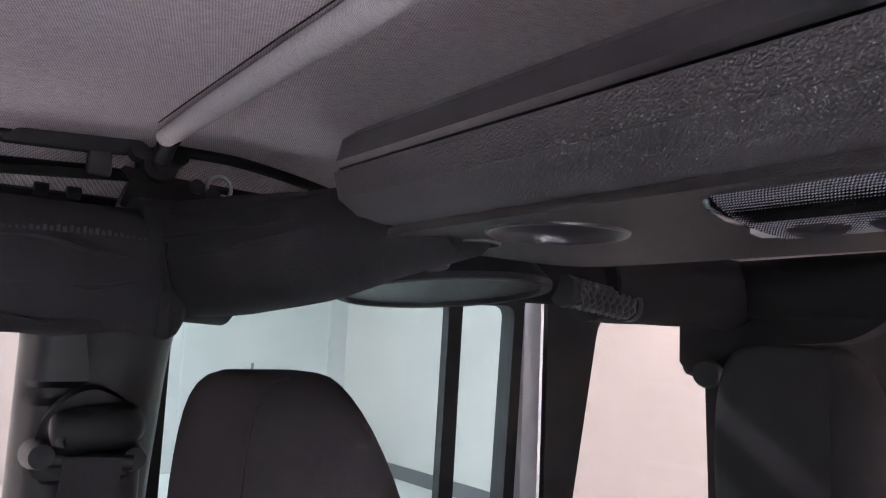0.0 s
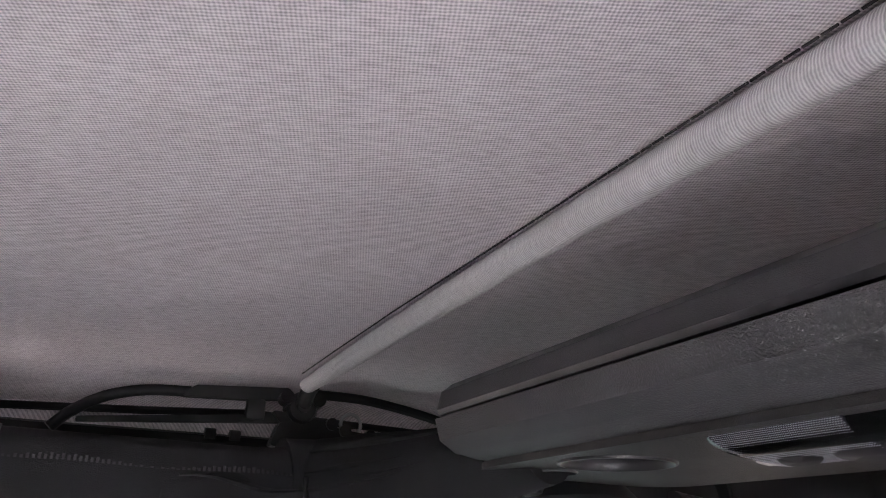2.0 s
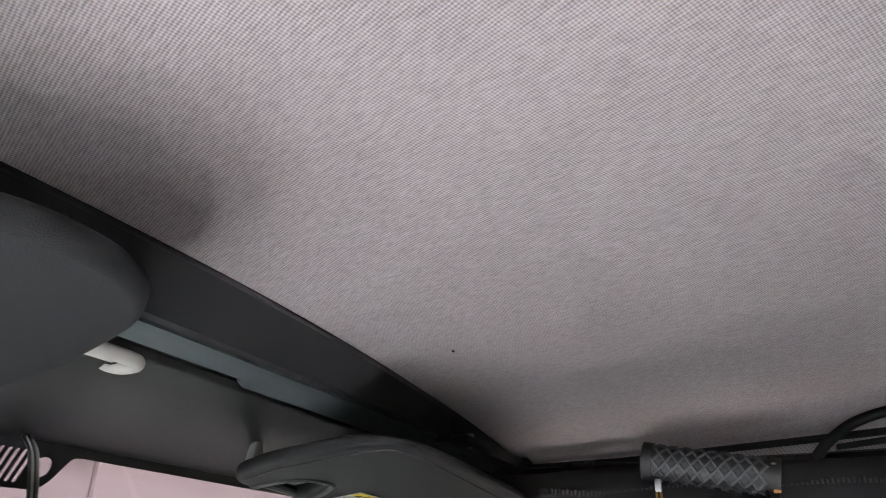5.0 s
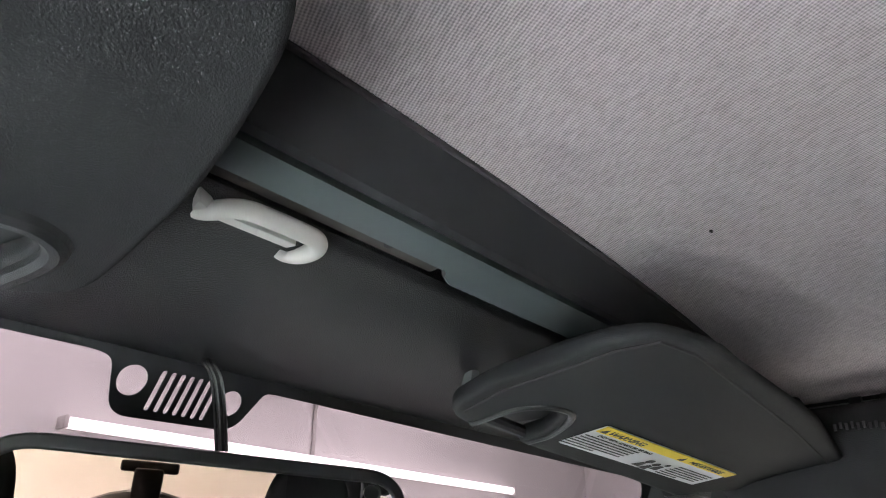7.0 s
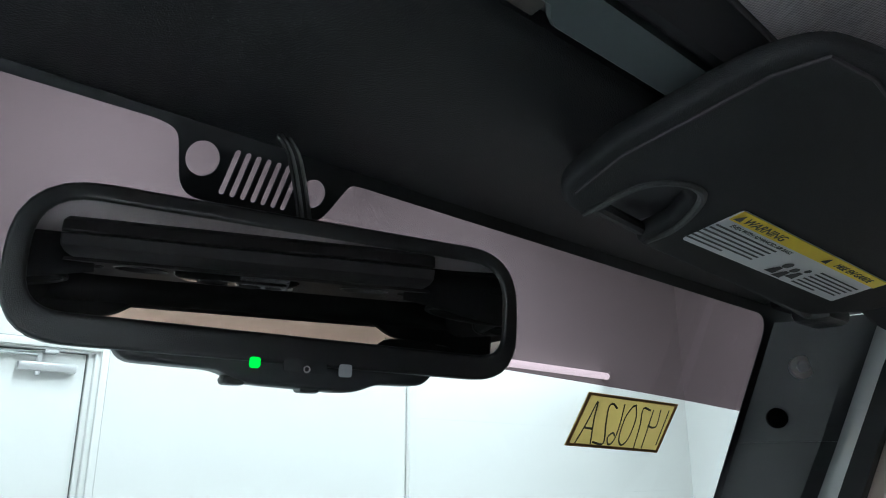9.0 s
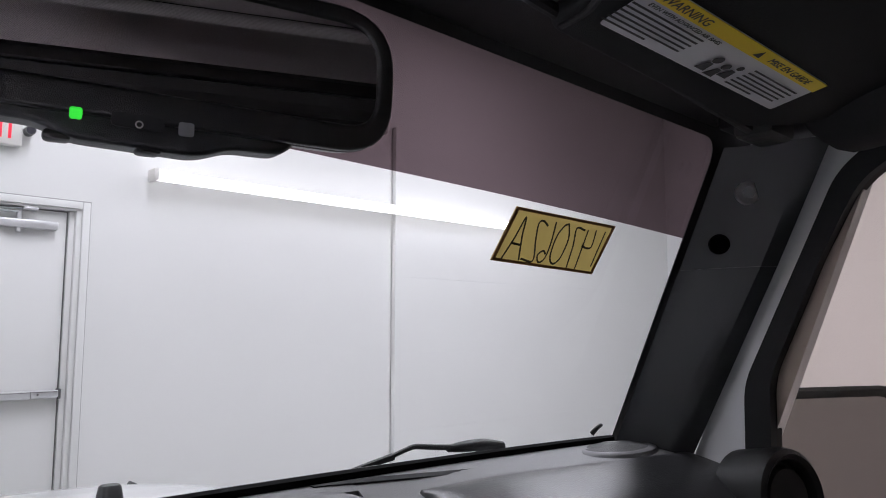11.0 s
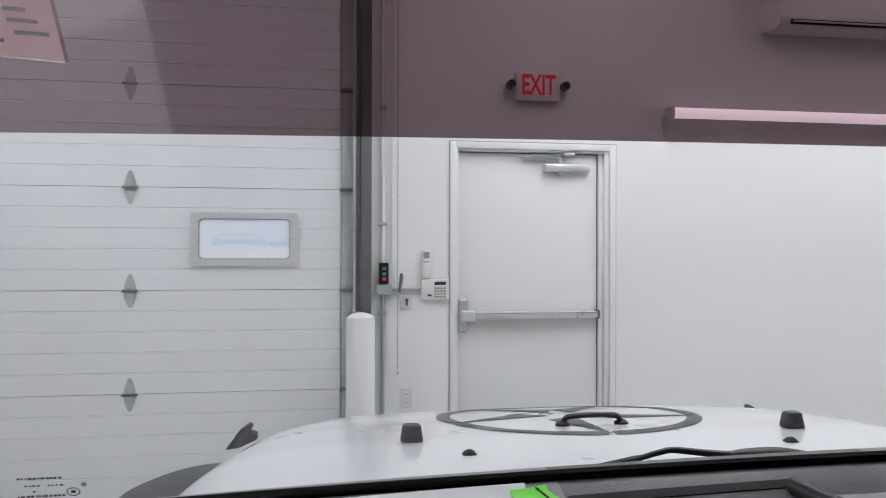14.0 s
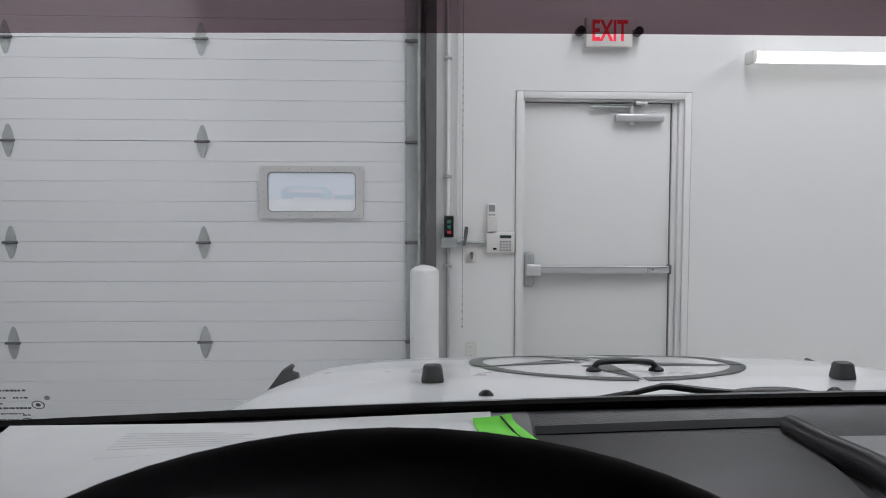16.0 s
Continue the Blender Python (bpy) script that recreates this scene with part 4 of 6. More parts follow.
# windscreen posts (inside trim) and the paint beside them
for s in (-1, 1):
    trim = thing("screen_post_trim", "grained black trim on the windscreen post", "post trim", "screen posts", at=(s * 0.73, 0.5, 1.2))
    d = 0.022 if s > 0 else -0.010
    low = [(0.700, 0.642, 1.165), (0.708, 0.628, 1.165), (0.735, 0.575, 1.165), (0.748, 0.567, 1.165), (0.768, 0.552, 1.165), (0.775, 0.62, 1.165)]
    mid = [(0.703, gy(1.395) - 0.004, 1.395), (0.708, gy(1.395) - 0.016, 1.395), (0.732, gy(1.395) - 0.055, 1.395), (0.746, 0.448, 1.395), (0.766, 0.436, 1.395), (0.775, 0.52, 1.395)]
    top = [(0.690, gy(1.53) - 0.004, 1.53), (0.698, gy(1.53) - 0.016, 1.53), (0.728, 0.430, 1.53), (0.744, 0.385, 1.53), (0.762, 0.37, 1.53), (0.772, 0.45, 1.53)]
    lerp = lambda p, q, t: [tuple(p[i][k] + (q[i][k] - p[i][k]) * t for k in range(3)) for i in range(6)]
    mir = lambda ring: [(s * (x + (0.012 if i < 2 else 0) + d * (1, 1, 0.5, 0.2, 0, 0)[i]), y, z) for i, (x, y, z) in enumerate(ring)]
    part("lower_cover", loft([mir(low), mir(lerp(low, mid, 0.5)), mir(lerp(low, mid, 0.996))]), POST, trim)
    part("upper_cover", loft([mir(lerp(low, mid, 0.997)), mir(lerp(mid, top, 0.5)), mir(top)]), POST, trim)
    n = Vector((-0.75 * s, -0.62, 0.0)).normalized()
    c = Vector((s * (0.733 + d * 0.3), 0.455, 1.477))
    bolt = part("screw_washer", tube([c - n * 0.004, c + n * 0.004], 0.013, 18), BUCKLE, trim, "bright screw washer")
    part("screw_head", tube([c + n * 0.004, c + n * 0.009], 0.007, 6), GREY_PLASTIC, bolt)
    h = Vector((s * (0.7275 + d * 0.3), 0.488, 1.421))
    part("access_hole", tube([h - n * 0.004, h + n * 0.0025], 0.0115, 18), HOLE_SHADE, trim, "access hole, its shade painted on a solid disc")
    part("painted_post", loft([[(s * x, y, z) for x, y, z in r] for r in ([(0.778, 0.560, 1.15), (0.778, 0.475, 1.15), (0.80, 0.475, 1.15), (0.80, 0.56, 1.15)], [(0.778, 0.400, 1.53), (0.778, 0.325, 1.53), (0.80, 0.325, 1.53), (0.80, 0.40, 1.53)])]), PAINT, trim, "white painted post")

# ---- front doors with window frames ----
dr = part("front_door", prism(rounded([(0.70, 0.5), (0.705, 1.02), (0.725, 1.078), (0.743, 1.092), (0.743, 0.5)], 0.012), "y", -0.38, 0.44), BLACK, car, "black inner door panel")
outer = [(0.482, 1.085), (0.478, 1.262), (0.368, 1.490), (0.30, 1.545), (-0.34, 1.555), (-0.385, 1.085)]
inner = [(0.452, 1.105), (0.449, 1.268), (0.388, 1.401), (0.346, 1.478), (0.30, 1.508), (-0.315, 1.520), (-0.345, 1.105)]
part("window_frame", plate([rounded(outer, 0.02), rounded(inner, 0.02)[::-1]], 0.03, facing(0.775, 0, 0, (0, 1, 0), (0, 0, 1))), MATTE_BLACK, dr, "black window frame")
part("window_glass", pane_of(rounded([(0.458, 1.09), (0.455, 1.268), (0.352, 1.482), (0.30, 1.512), (-0.32, 1.524), (-0.35, 1.09)], 0.02), facing(0.775, 0, 0, (0, 1, 0), (0, 0, 1))), VINYL_SIDE, dr, "clear vinyl window with a warm cast")
for s in (1,):
    rd = part("rear_door", prism([(s * 0.722, 0.5), (s * 0.722, 1.12), (s * 0.742, 1.155), (s * 0.744, 0.5)], "y", -0.94, -0.40), BLACK, car, "black inner rear door panel")
    part("window_frame", plate([rounded([(-0.392, 1.14), (-0.392, 1.545), (-0.974, 1.555), (-0.957, 1.14)], 0.02), rounded([(-0.415, 1.165), (-0.415, 1.515), (-0.952, 1.525), (-0.936, 1.165)], 0.02)[::-1]], 0.03, facing(s * 0.76, 0, 0, (0, 1, 0), (0, 0, 1))), MATTE_BLACK, rd)
    part("window_glass", pane_of(rounded([(-0.412, 1.15), (-0.412, 1.52), (-0.955, 1.53), (-0.939, 1.15)], 0.02), facing(s * 0.76, 0, 0, (0, 1, 0), (0, 0, 1))), GREEN_GLASS, rd, "green-tinted glass")
    part("divider", loft([[(s * 0.75, y, z) for y, z in ((-0.816, 1.15), (-0.842, 1.15))] + [(s * 0.765, y, z) for y, z in ((-0.842, 1.15), (-0.816, 1.15))], [(s * 0.75, y, z) for y, z in ((-0.824, 1.52), (-0.850, 1.52))] + [(s * 0.765, y, z) for y, z in ((-0.850, 1.52), (-0.824, 1.52))]]), MATTE_BLACK, rd)

# wing mirror
for s in (1,):
    wm = thing("wing_mirror", "black wing mirror on the door", "wing mirror", "wing mirrors", at=(s * 1.0, 0.52, 1.15))
    M = facing(s * 1.019, 0.478, 1.144, (0.88, -s * 0.43, 0), (0, 0.10, 0.99))
    part("housing", moved(loft([[(a, b, z) for a, b in rounded([(-w, -h), (w, -h), (w, h), (-w, h)], 0.03, 5)] for w, h, z in ((0.124, 0.096, 0.004), (0.130, 0.101, 0.0), (0.130, 0.101, -0.03), (0.095, 0.075, -0.085))]), M), BLACK, wm)
    face = part("mirror_glass", plate([rounded([(-0.112, -0.086), (0.112, -0.086), (0.112, 0.086), (-0.112, 0.086)], 0.025, 5)], 0.002, M @ pose(0, 0, 0.006)), MIRROR, wm)
    if s > 0:
        part("notice", join(writing("OBJECTS IN MIRROR ARE", 0.0085, M @ pose(-0.03, -0.066, 0.0075), thick=0.0003), writing("CLOSER THAN THEY APPEAR", 0.0085, M @ pose(-0.03, -0.076, 0.0075), thick=0.0003)), GREY_PLASTIC, face, "small printed notice")
    part("arm", box((min(s * 0.79, s * 0.92), 0.49, 1.06), (max(s * 0.79, s * 0.92), 0.54, 1.11), 0.012), BLACK, wm)

# ---- soft top ----
top = thing("soft_top", "grey-lined black fabric soft top stretched over bows", "soft top", at=(0, -0.8, 1.66))
ROOF_Z = [(-2.0, 1.625), (-1.8, 1.645), (-1.2, 1.672), (-0.6, 1.672), (-0.345, 1.667), (-0.1, 1.661), (0.1, 1.656), (0.199, 1.650), (0.268, 1.643), (0.30, 1.640)]
ROOF_EDGE = [(-2.0, 1.56), (-1.2, 1.615), (-0.32, 1.632), (-0.18, 1.622), (0.14, 1.603), (0.30, 1.600)]


def roof_z(x, y):
    c, e = curve_at(ROOF_Z, y), curve_at(ROOF_EDGE, y)
    s = min(1, abs(x) / 0.690)
    w = 0.25 + 0.5 * max(0.0, min(1.0, (y + 0.1) / 0.35))
    k = 36 - 27 * max(0.0, min(1.0, (y + 0.34) / 0.25))
    return c + (e - c) * (w * s ** 2.2 + (1 - w) * s ** k) + 0.0016 * noise.noise(Vector((x * 5, y * 5, 0))) * (1 - s)


part("lining", sheet(lambda u, v: (u, v, roof_z(u, v)), [0.690 * math.sin(a) for a in steps(-math.pi / 2, math.pi / 2, 64)], steps(-2.0, 0.280, 92), 0.006), ROOF, top, "grey woven lining")
for s in (-1, 1):
    part("side_curtain", sheet(lambda u, v: (s * (0.692 + 0.002 * v), u, curve_at(ROOF_EDGE, u) + 0.004 + (1.555 - curve_at(ROOF_EDGE, u)) * v), steps(-1.02, 0.27, 60), steps(0, 1, 3), 0.004, (s, 0, 0)), ROOF, top, "grey fabric edge above the door")
    part("piping", tube([(s * 0.684, y, curve_at(ROOF_EDGE, y) - 0.006) for y in steps(-0.95, 0.262, 30)], 0.0045, 8), MATTE_BLACK, top)
    rail = part("door_rail", tube([(s * 0.664, 0.262, 1.582), (s * 0.666, -0.1, 1.583), (s * 0.668, -0.45, 1.588), (s * 0.668, -0.95, 1.575)], 0.0075, 8, flat=1.3), BEZEL, top)
    for yy, zz in ((0.205, 1.590), (0.175, 1.590), (-0.262, 1.594), (-0.29, 1.594)):
        part("rail_knob", tube([(s * 0.662, yy - 0.006, zz), (s * 0.662, yy + 0.006, zz)], 0.0065, 12), RUBBER, rail)
    part("rear_quarter", plate([rounded([(-1.006, 1.13), (-1.006, 1.60), (-1.95, 1.56), (-2.02, 1.13)], 0.02), rounded([(-1.062, 1.17), (-1.13, 1.523), (-1.78, 1.50), (-1.86, 1.17)], 0.04)[::-1]], 0.01, facing(s * 0.73, 0, 0, (0, 1, 0), (0, 0, 1))), MATTE_BLACK, top, "black fabric quarter with a window")
    part("quarter_window", pane_of([(-1.057, 1.16), (-1.125, 1.53), (-1.79, 1.51), (-1.87, 1.16)], facing(s * 0.73, 0, 0, (0, 1, 0), (0, 0, 1))), VINYL_SIDE, top, "clear vinyl quarter window")
    part("edge_fill", box((min(s * 0.668, s * 0.735), -2.0, 1.565), (max(s * 0.668, s * 0.735), -0.985, 1.60), 0.004), MATTE_BLACK, top)
    part("body_post", box((min(s * 0.745, s * 0.79), -1.012, 1.13), (max(s * 0.745, s * 0.79), -0.974, 1.56), 0.004), PAINT, top, "white painted rear post")
    part("centre_post", box((min(s * 0.72, s * 0.79), -0.415, 1.13), (max(s * 0.72, s * 0.79), -0.372, 1.56), 0.006), MATTE_BLACK, top)
part("rear_curtain", plate([rounded([(-0.735, 1.12), (0.735, 1.12), (0.70, 1.625), (-0.70, 1.625)], 0.02), rounded([(-0.56, 1.16), (0.56, 1.16), (0.53, 1.555), (-0.53, 1.555)], 0.05)[::-1]], 0.01, facing(0, -2.03, 0, (-1, 0, 0), (0, 0.12, 1)) @ pose(0, 0, 0)), MATTE_BLACK, top, "black rear curtain")
part("rear_window", pane_of(rounded([(-0.565, 1.155), (0.565, 1.155), (0.535, 1.56), (-0.535, 1.56)], 0.05), facing(0, -2.03, 0, (-1, 0, 0), (0, 0.12, 1))), VINYL, top, "clear vinyl rear window")

part("lint", loft([[(0.276 + a, 0.199 + b, roof_z(0.276, 0.199) + z) for a, b in circle(0, 0, r, 8, r * 0.6)] for r, z in ((0.0022, 0.0005), (0.002, -0.001), (0.0008, -0.0015))]), THREAD, top, "speck of dark lint")

# front roof bow in its stitched sleeve
bow = thing("roof_bow", "steel roof bow in a pale stitched fabric sleeve", "roof bow", at=(0, -0.345, 1.66))
BX = steps(-0.60, 0.60, 40)
bow_z = lambda x: 1.6570 - 0.007 * (x / 0.588) ** 2
part("sleeve", tube([(x, -0.3538, bow_z(x)) for x in BX], lambda t: 0.0118 - 0.002 * abs(2 * t - 1) ** 6, 24, flat=0.86), SLEEVE, bow)
front = []
for i in range(136):
    x = -0.588 + i * 0.00865
    f = lambda u: (u, -0.3420, min(1.664, roof_z(u, -0.342) - 0.001))
    front.append(tube([f(x), f(x + 0.003), f(x + 0.0074)], 0.0007, 5))
tagged(part("front_stitches", join(*front), THREAD, bow, "dark stitched edge"), kind="stuff")
seam = bmesh.new()
for i in range(190):
    x = -0.585 + i * 0.00616
    v = [seam.verts.new((x + a, -0.3672 + b, roof_z(x, -0.3672) - 0.0025)) for a, b in ((0, -0.0004), (0.0038, -0.0004), (0.0038, 0.0004), (0, 0.0004))]
    seam.faces.new(v)
tagged(part("stitches", seam, THREAD, bow, "row of small stitches", smooth=False), kind="stuff")
for s in (-1, 1):
    part("bow_end", tube([(s * 0.60, -0.360, 1.650), (s * 0.616, -0.360, 1.644), (s * 0.628, -0.358, 1.634)], 0.008, 12), RUBBER, bow)


def top_linkage(s):
    """The folding arm, its knuckle and the rear link."""
    ob = thing("top_linkage", "black folding arm and knuckle of the soft top", "folding arm", "top linkages", at=(s * 0.65, -0.35, 1.63))
    X = s * 0.648
    part("bent_tube", tube(smooth_path([(X, -0.097, 1.584), (X, -0.115, 1.603), (X, -0.145, 1.622), (X, -0.185, 1.633), (X, -0.232, 1.6365)], 8), 0.0062, 12), MATTE_BLACK, ob)
    part("flat_arm", prism(rounded([(-0.222, 1.630), (-0.235, 1.644), (-0.345, 1.653), (-0.352, 1.640), (-0.30, 1.634)], 0.005, 3), "x", X - 0.006, X + 0.006), MATTE_BLACK, ob)
    part("stop", box((X - 0.006, -0.318, 1.612), (X + 0.006, -0.296, 1.636), 0.003), RUBBER, ob)
    part("lower_arm", prism(rounded([(-0.12, 1.598), (-0.34, 1.622), (-0.345, 1.612), (-0.12, 1.592)], 0.003, 3), "x", X - 0.002, X + 0.004), MATTE_BLACK, ob)
    k = part("knuckle", tube([(X - 0.016, -0.36, 1.630), (X - 0.012, -0.36, 1.630), (X + 0.006, -0.36, 1.630), (X + 0.010, -0.36, 1.630)], lambda t: 0.019 if 0.2 < t < 0.8 else 0.016, 20), BEZEL, ob)
    for q in (-0.339, -0.378):
        part("ear", tube([(X - s * 0.020, q, 1.640), (X - s * 0.006, q, 1.638)], lambda t: 0.0085, 14), BEZEL, ob)
    part("arm_plate", prism(rounded([(-0.325, 1.625), (-0.35, 1.592), (-0.385, 1.592), (-0.38, 1.62)], 0.006, 3), "x", X - 0.008, X + 0.004), BEZEL, ob)
    part("pin", tube([(X - s * 0.021, -0.36, 1.630), (X - s * 0.016, -0.36, 1.630)], 0.007, 12), RUBBER, k)
    part("yoke", tube([(X - s * 0.030, -0.360, 1.647), (X - s * 0.012, -0.360, 1.632)], 0.0095, 14), BEZEL, ob)
    part("foot", prism(rounded([(-0.335, 1.612), (-0.325, 1.583), (-0.43, 1.588), (-0.475, 1.596), (-0.455, 1.606), (-0.405, 1.610), (-0.39, 1.618)], 0.006, 3), "x", X - 0.012, X + 0.006), BEZEL, ob)
    for q, zz in ((-0.398, 1.614), (-0.415, 1.608), (-0.448, 1.604)):
        part("rivet", tube([(X - s * 0.016, q, zz), (X - s * 0.006, q, zz)], 0.0075, 12), BEZEL, ob)
    part("ring", tube([(X - 0.004 + 0 * a, -0.425 + 0.013 * math.cos(a), 1.617 + 0.013 * math.sin(a)) for a in steps(0, 2 * math.pi, 20)], 0.0022, 6, up=(1, 0, 0)), GREY_PLASTIC, ob)
    part("rear_link", tube(smooth_path([(X, -0.375, 1.650), (X - s * 0.01, -0.45, 1.647), (X - s * 0.02, -0.55, 1.628), (X - s * 0.03, -0.62, 1.60)], 6), 0.0058, 10), MATTE_BLACK, ob)


top_linkage(1)
top_linkage(-1)

# ---- header above the windscreen ----
head = thing("screen_header", "black padded header above the windscreen", "header trim", at=(0, 0.4, 1.58))
HX = steps(-0.688, 0.688, 86)
pad_prof = [(0.4670, 1.5450), (0.4620, 1.5458), (0.455, 1.5470), (0.440, 1.5495), (0.420, 1.5540), (0.400, 1.5595), (0.380, 1.5660), (0.360, 1.5740), (0.344, 1.5825), (0.331, 1.5895), (0.3275, 1.594), (0.3275, 1.605), (0.438, 1.600), (0.4645, 1.550)]
pad_prof = [(q.x, q.y) for q in smooth_path([(y, z, 0) for y, z in pad_prof[:10]], 4)] + pad_prof[10:]
part("pad", loft([[(x, y, z) for y, z in pad_prof] for x in HX]), SOFT_BLACK, head, "grained black padding")
SX_STEP = steps(-0.688, 0.112, 30) + [0.117, 0.121, 0.126] + steps(0.131, 0.688, 22)
low_y = lambda x: 0.3075 + 0.0085 * max(0.0, min(1.0, (x - 0.112) / 0.014)) ** 0.6
part("strip", loft([[(x, y, z) for y, z in ((low_y(x) + 0.003, 1.5925 - 0.3 * (low_y(x) - 0.3075)), (low_y(x), 1.5895 - 0.3 * (low_y(x) - 0.3075)), (0.299, 1.5955), (0.295, 1.5995), (0.297, 1.61), (low_y(x) + 0.003, 1.61))] for x in SX_STEP]), STRIP, head, "smooth strip")
ye, ze = lambda x: 0.271 + 0.028 * x * x, lambda x: 1.643 - 0.086 * x * x
part("front_band", loft([[(x, y, z) for y, z in ((0.2885, 1.5995), (0.284, 1.602), (ye(x) + 0.004, ze(x) - 0.006), (ye(x), ze(x)), (ye(x) + 0.003, 1.652), (0.33, 1.652), (0.33, 1.615), (0.2885, 1.612))] for x in HX]), MATTE_BLACK, head, "matt front bow of the top")
part("strip_backing", prism([(0.290, 1.608), (0.345, 1.606), (0.345, 1.613), (0.290, 1.613)], "x", -0.686, 0.686), MATTE_BLACK, head)
part("edge_cord", tube([(x, ye(x) - 0.0008, ze(x) - 0.0005) for x in HX], 0.0022, 8), THREAD, head)
part("recess", prism([(0.3285, 1.597), (0.306, 1.600), (0.306, 1.606), (0.3285, 1.606)], "x", -0.42, 0.120), RECESS, head, "brownish recessed ledge")
for rx in (-0.03, 0.072, -0.2):
    part("ledge_screw", rod((rx, 0.317, 1.598), (rx, 0.317, 1.5955), 0.0035, 10), MATTE_BLACK, head)
for s in (-1, 1):
    blk = part("side_bracket", loft([[(s * x, y, z) for y, z in ((ye(x) - q, ze(x) - 0.003), (0.268, 1.603), (0.275, 1.594), (0.30, 1.594), (0.30, ze(x)))] for x, q in ((0.45, 0.0), (0.47, 0.008), (0.54, 0.008), (0.60, 0.006), (0.68, 0.004))]), MATTE_BLACK, head)
    part("corner_fill", box((min(s * 0.665, s * 0.77), 0.262, 1.534), (max(s * 0.665, s * 0.77), 0.452, 1.645), 0.006), MATTE_BLACK, head)
    part("bracket_pin", tube([(s * 0.465, 0.262, 1.588), (s * 0.465, 0.262, 1.604)], 0.004, 10), GREY_PLASTIC, head)
    part("bracket_step", box((min(s * 0.43, s * 0.50), 0.250, 1.588), (max(s * 0.43, s * 0.50), 0.275, 1.598), 0.004), MATTE_BLACK, head)

hook = thing("header_handle", "white plastic loop handle under the header", "handle", at=(0, 0.335, 1.585))
part("loop", tube(smooth_path([(-0.0370, 0.3465, 1.586), (-0.0330, 0.3400, 1.5845), (-0.0285, 0.3270, 1.583), (-0.0225, 0.3205, 1.582), (-0.010, 0.3195, 1.582), (0.0105, 0.3195, 1.582), (0.0215, 0.3215, 1.582), (0.0285, 0.3300, 1.582), (0.0285, 0.3420, 1.582), (0.0235, 0.3490, 1.583), (0.0165, 0.3500, 1.584)], 8), 0.0052, 14), OFF_WHITE, hook)
part("tongue", plate([rounded([(-0.0270, 0.3360), (0.0200, 0.3360), (0.0165, 0.3520), (-0.0265, 0.3500)], 0.002, 3)], 0.003, pose(0, 0, 1.5845)), OFF_WHITE, hook, "flat white tongue")
part("anchor", loft([[(x, y, z) for x, y in rounded([(-0.046 + k, 0.330 + k), (-0.034 - k, 0.334 + k), (-0.0315 - k, 0.351 - k), (-0.040 + k, 0.351 - k)], 0.003, 3)] for z, k in ((1.592, 0.0), (1.586, 0.0), (1.583, 0.002))]), OFF_WHITE, hook)


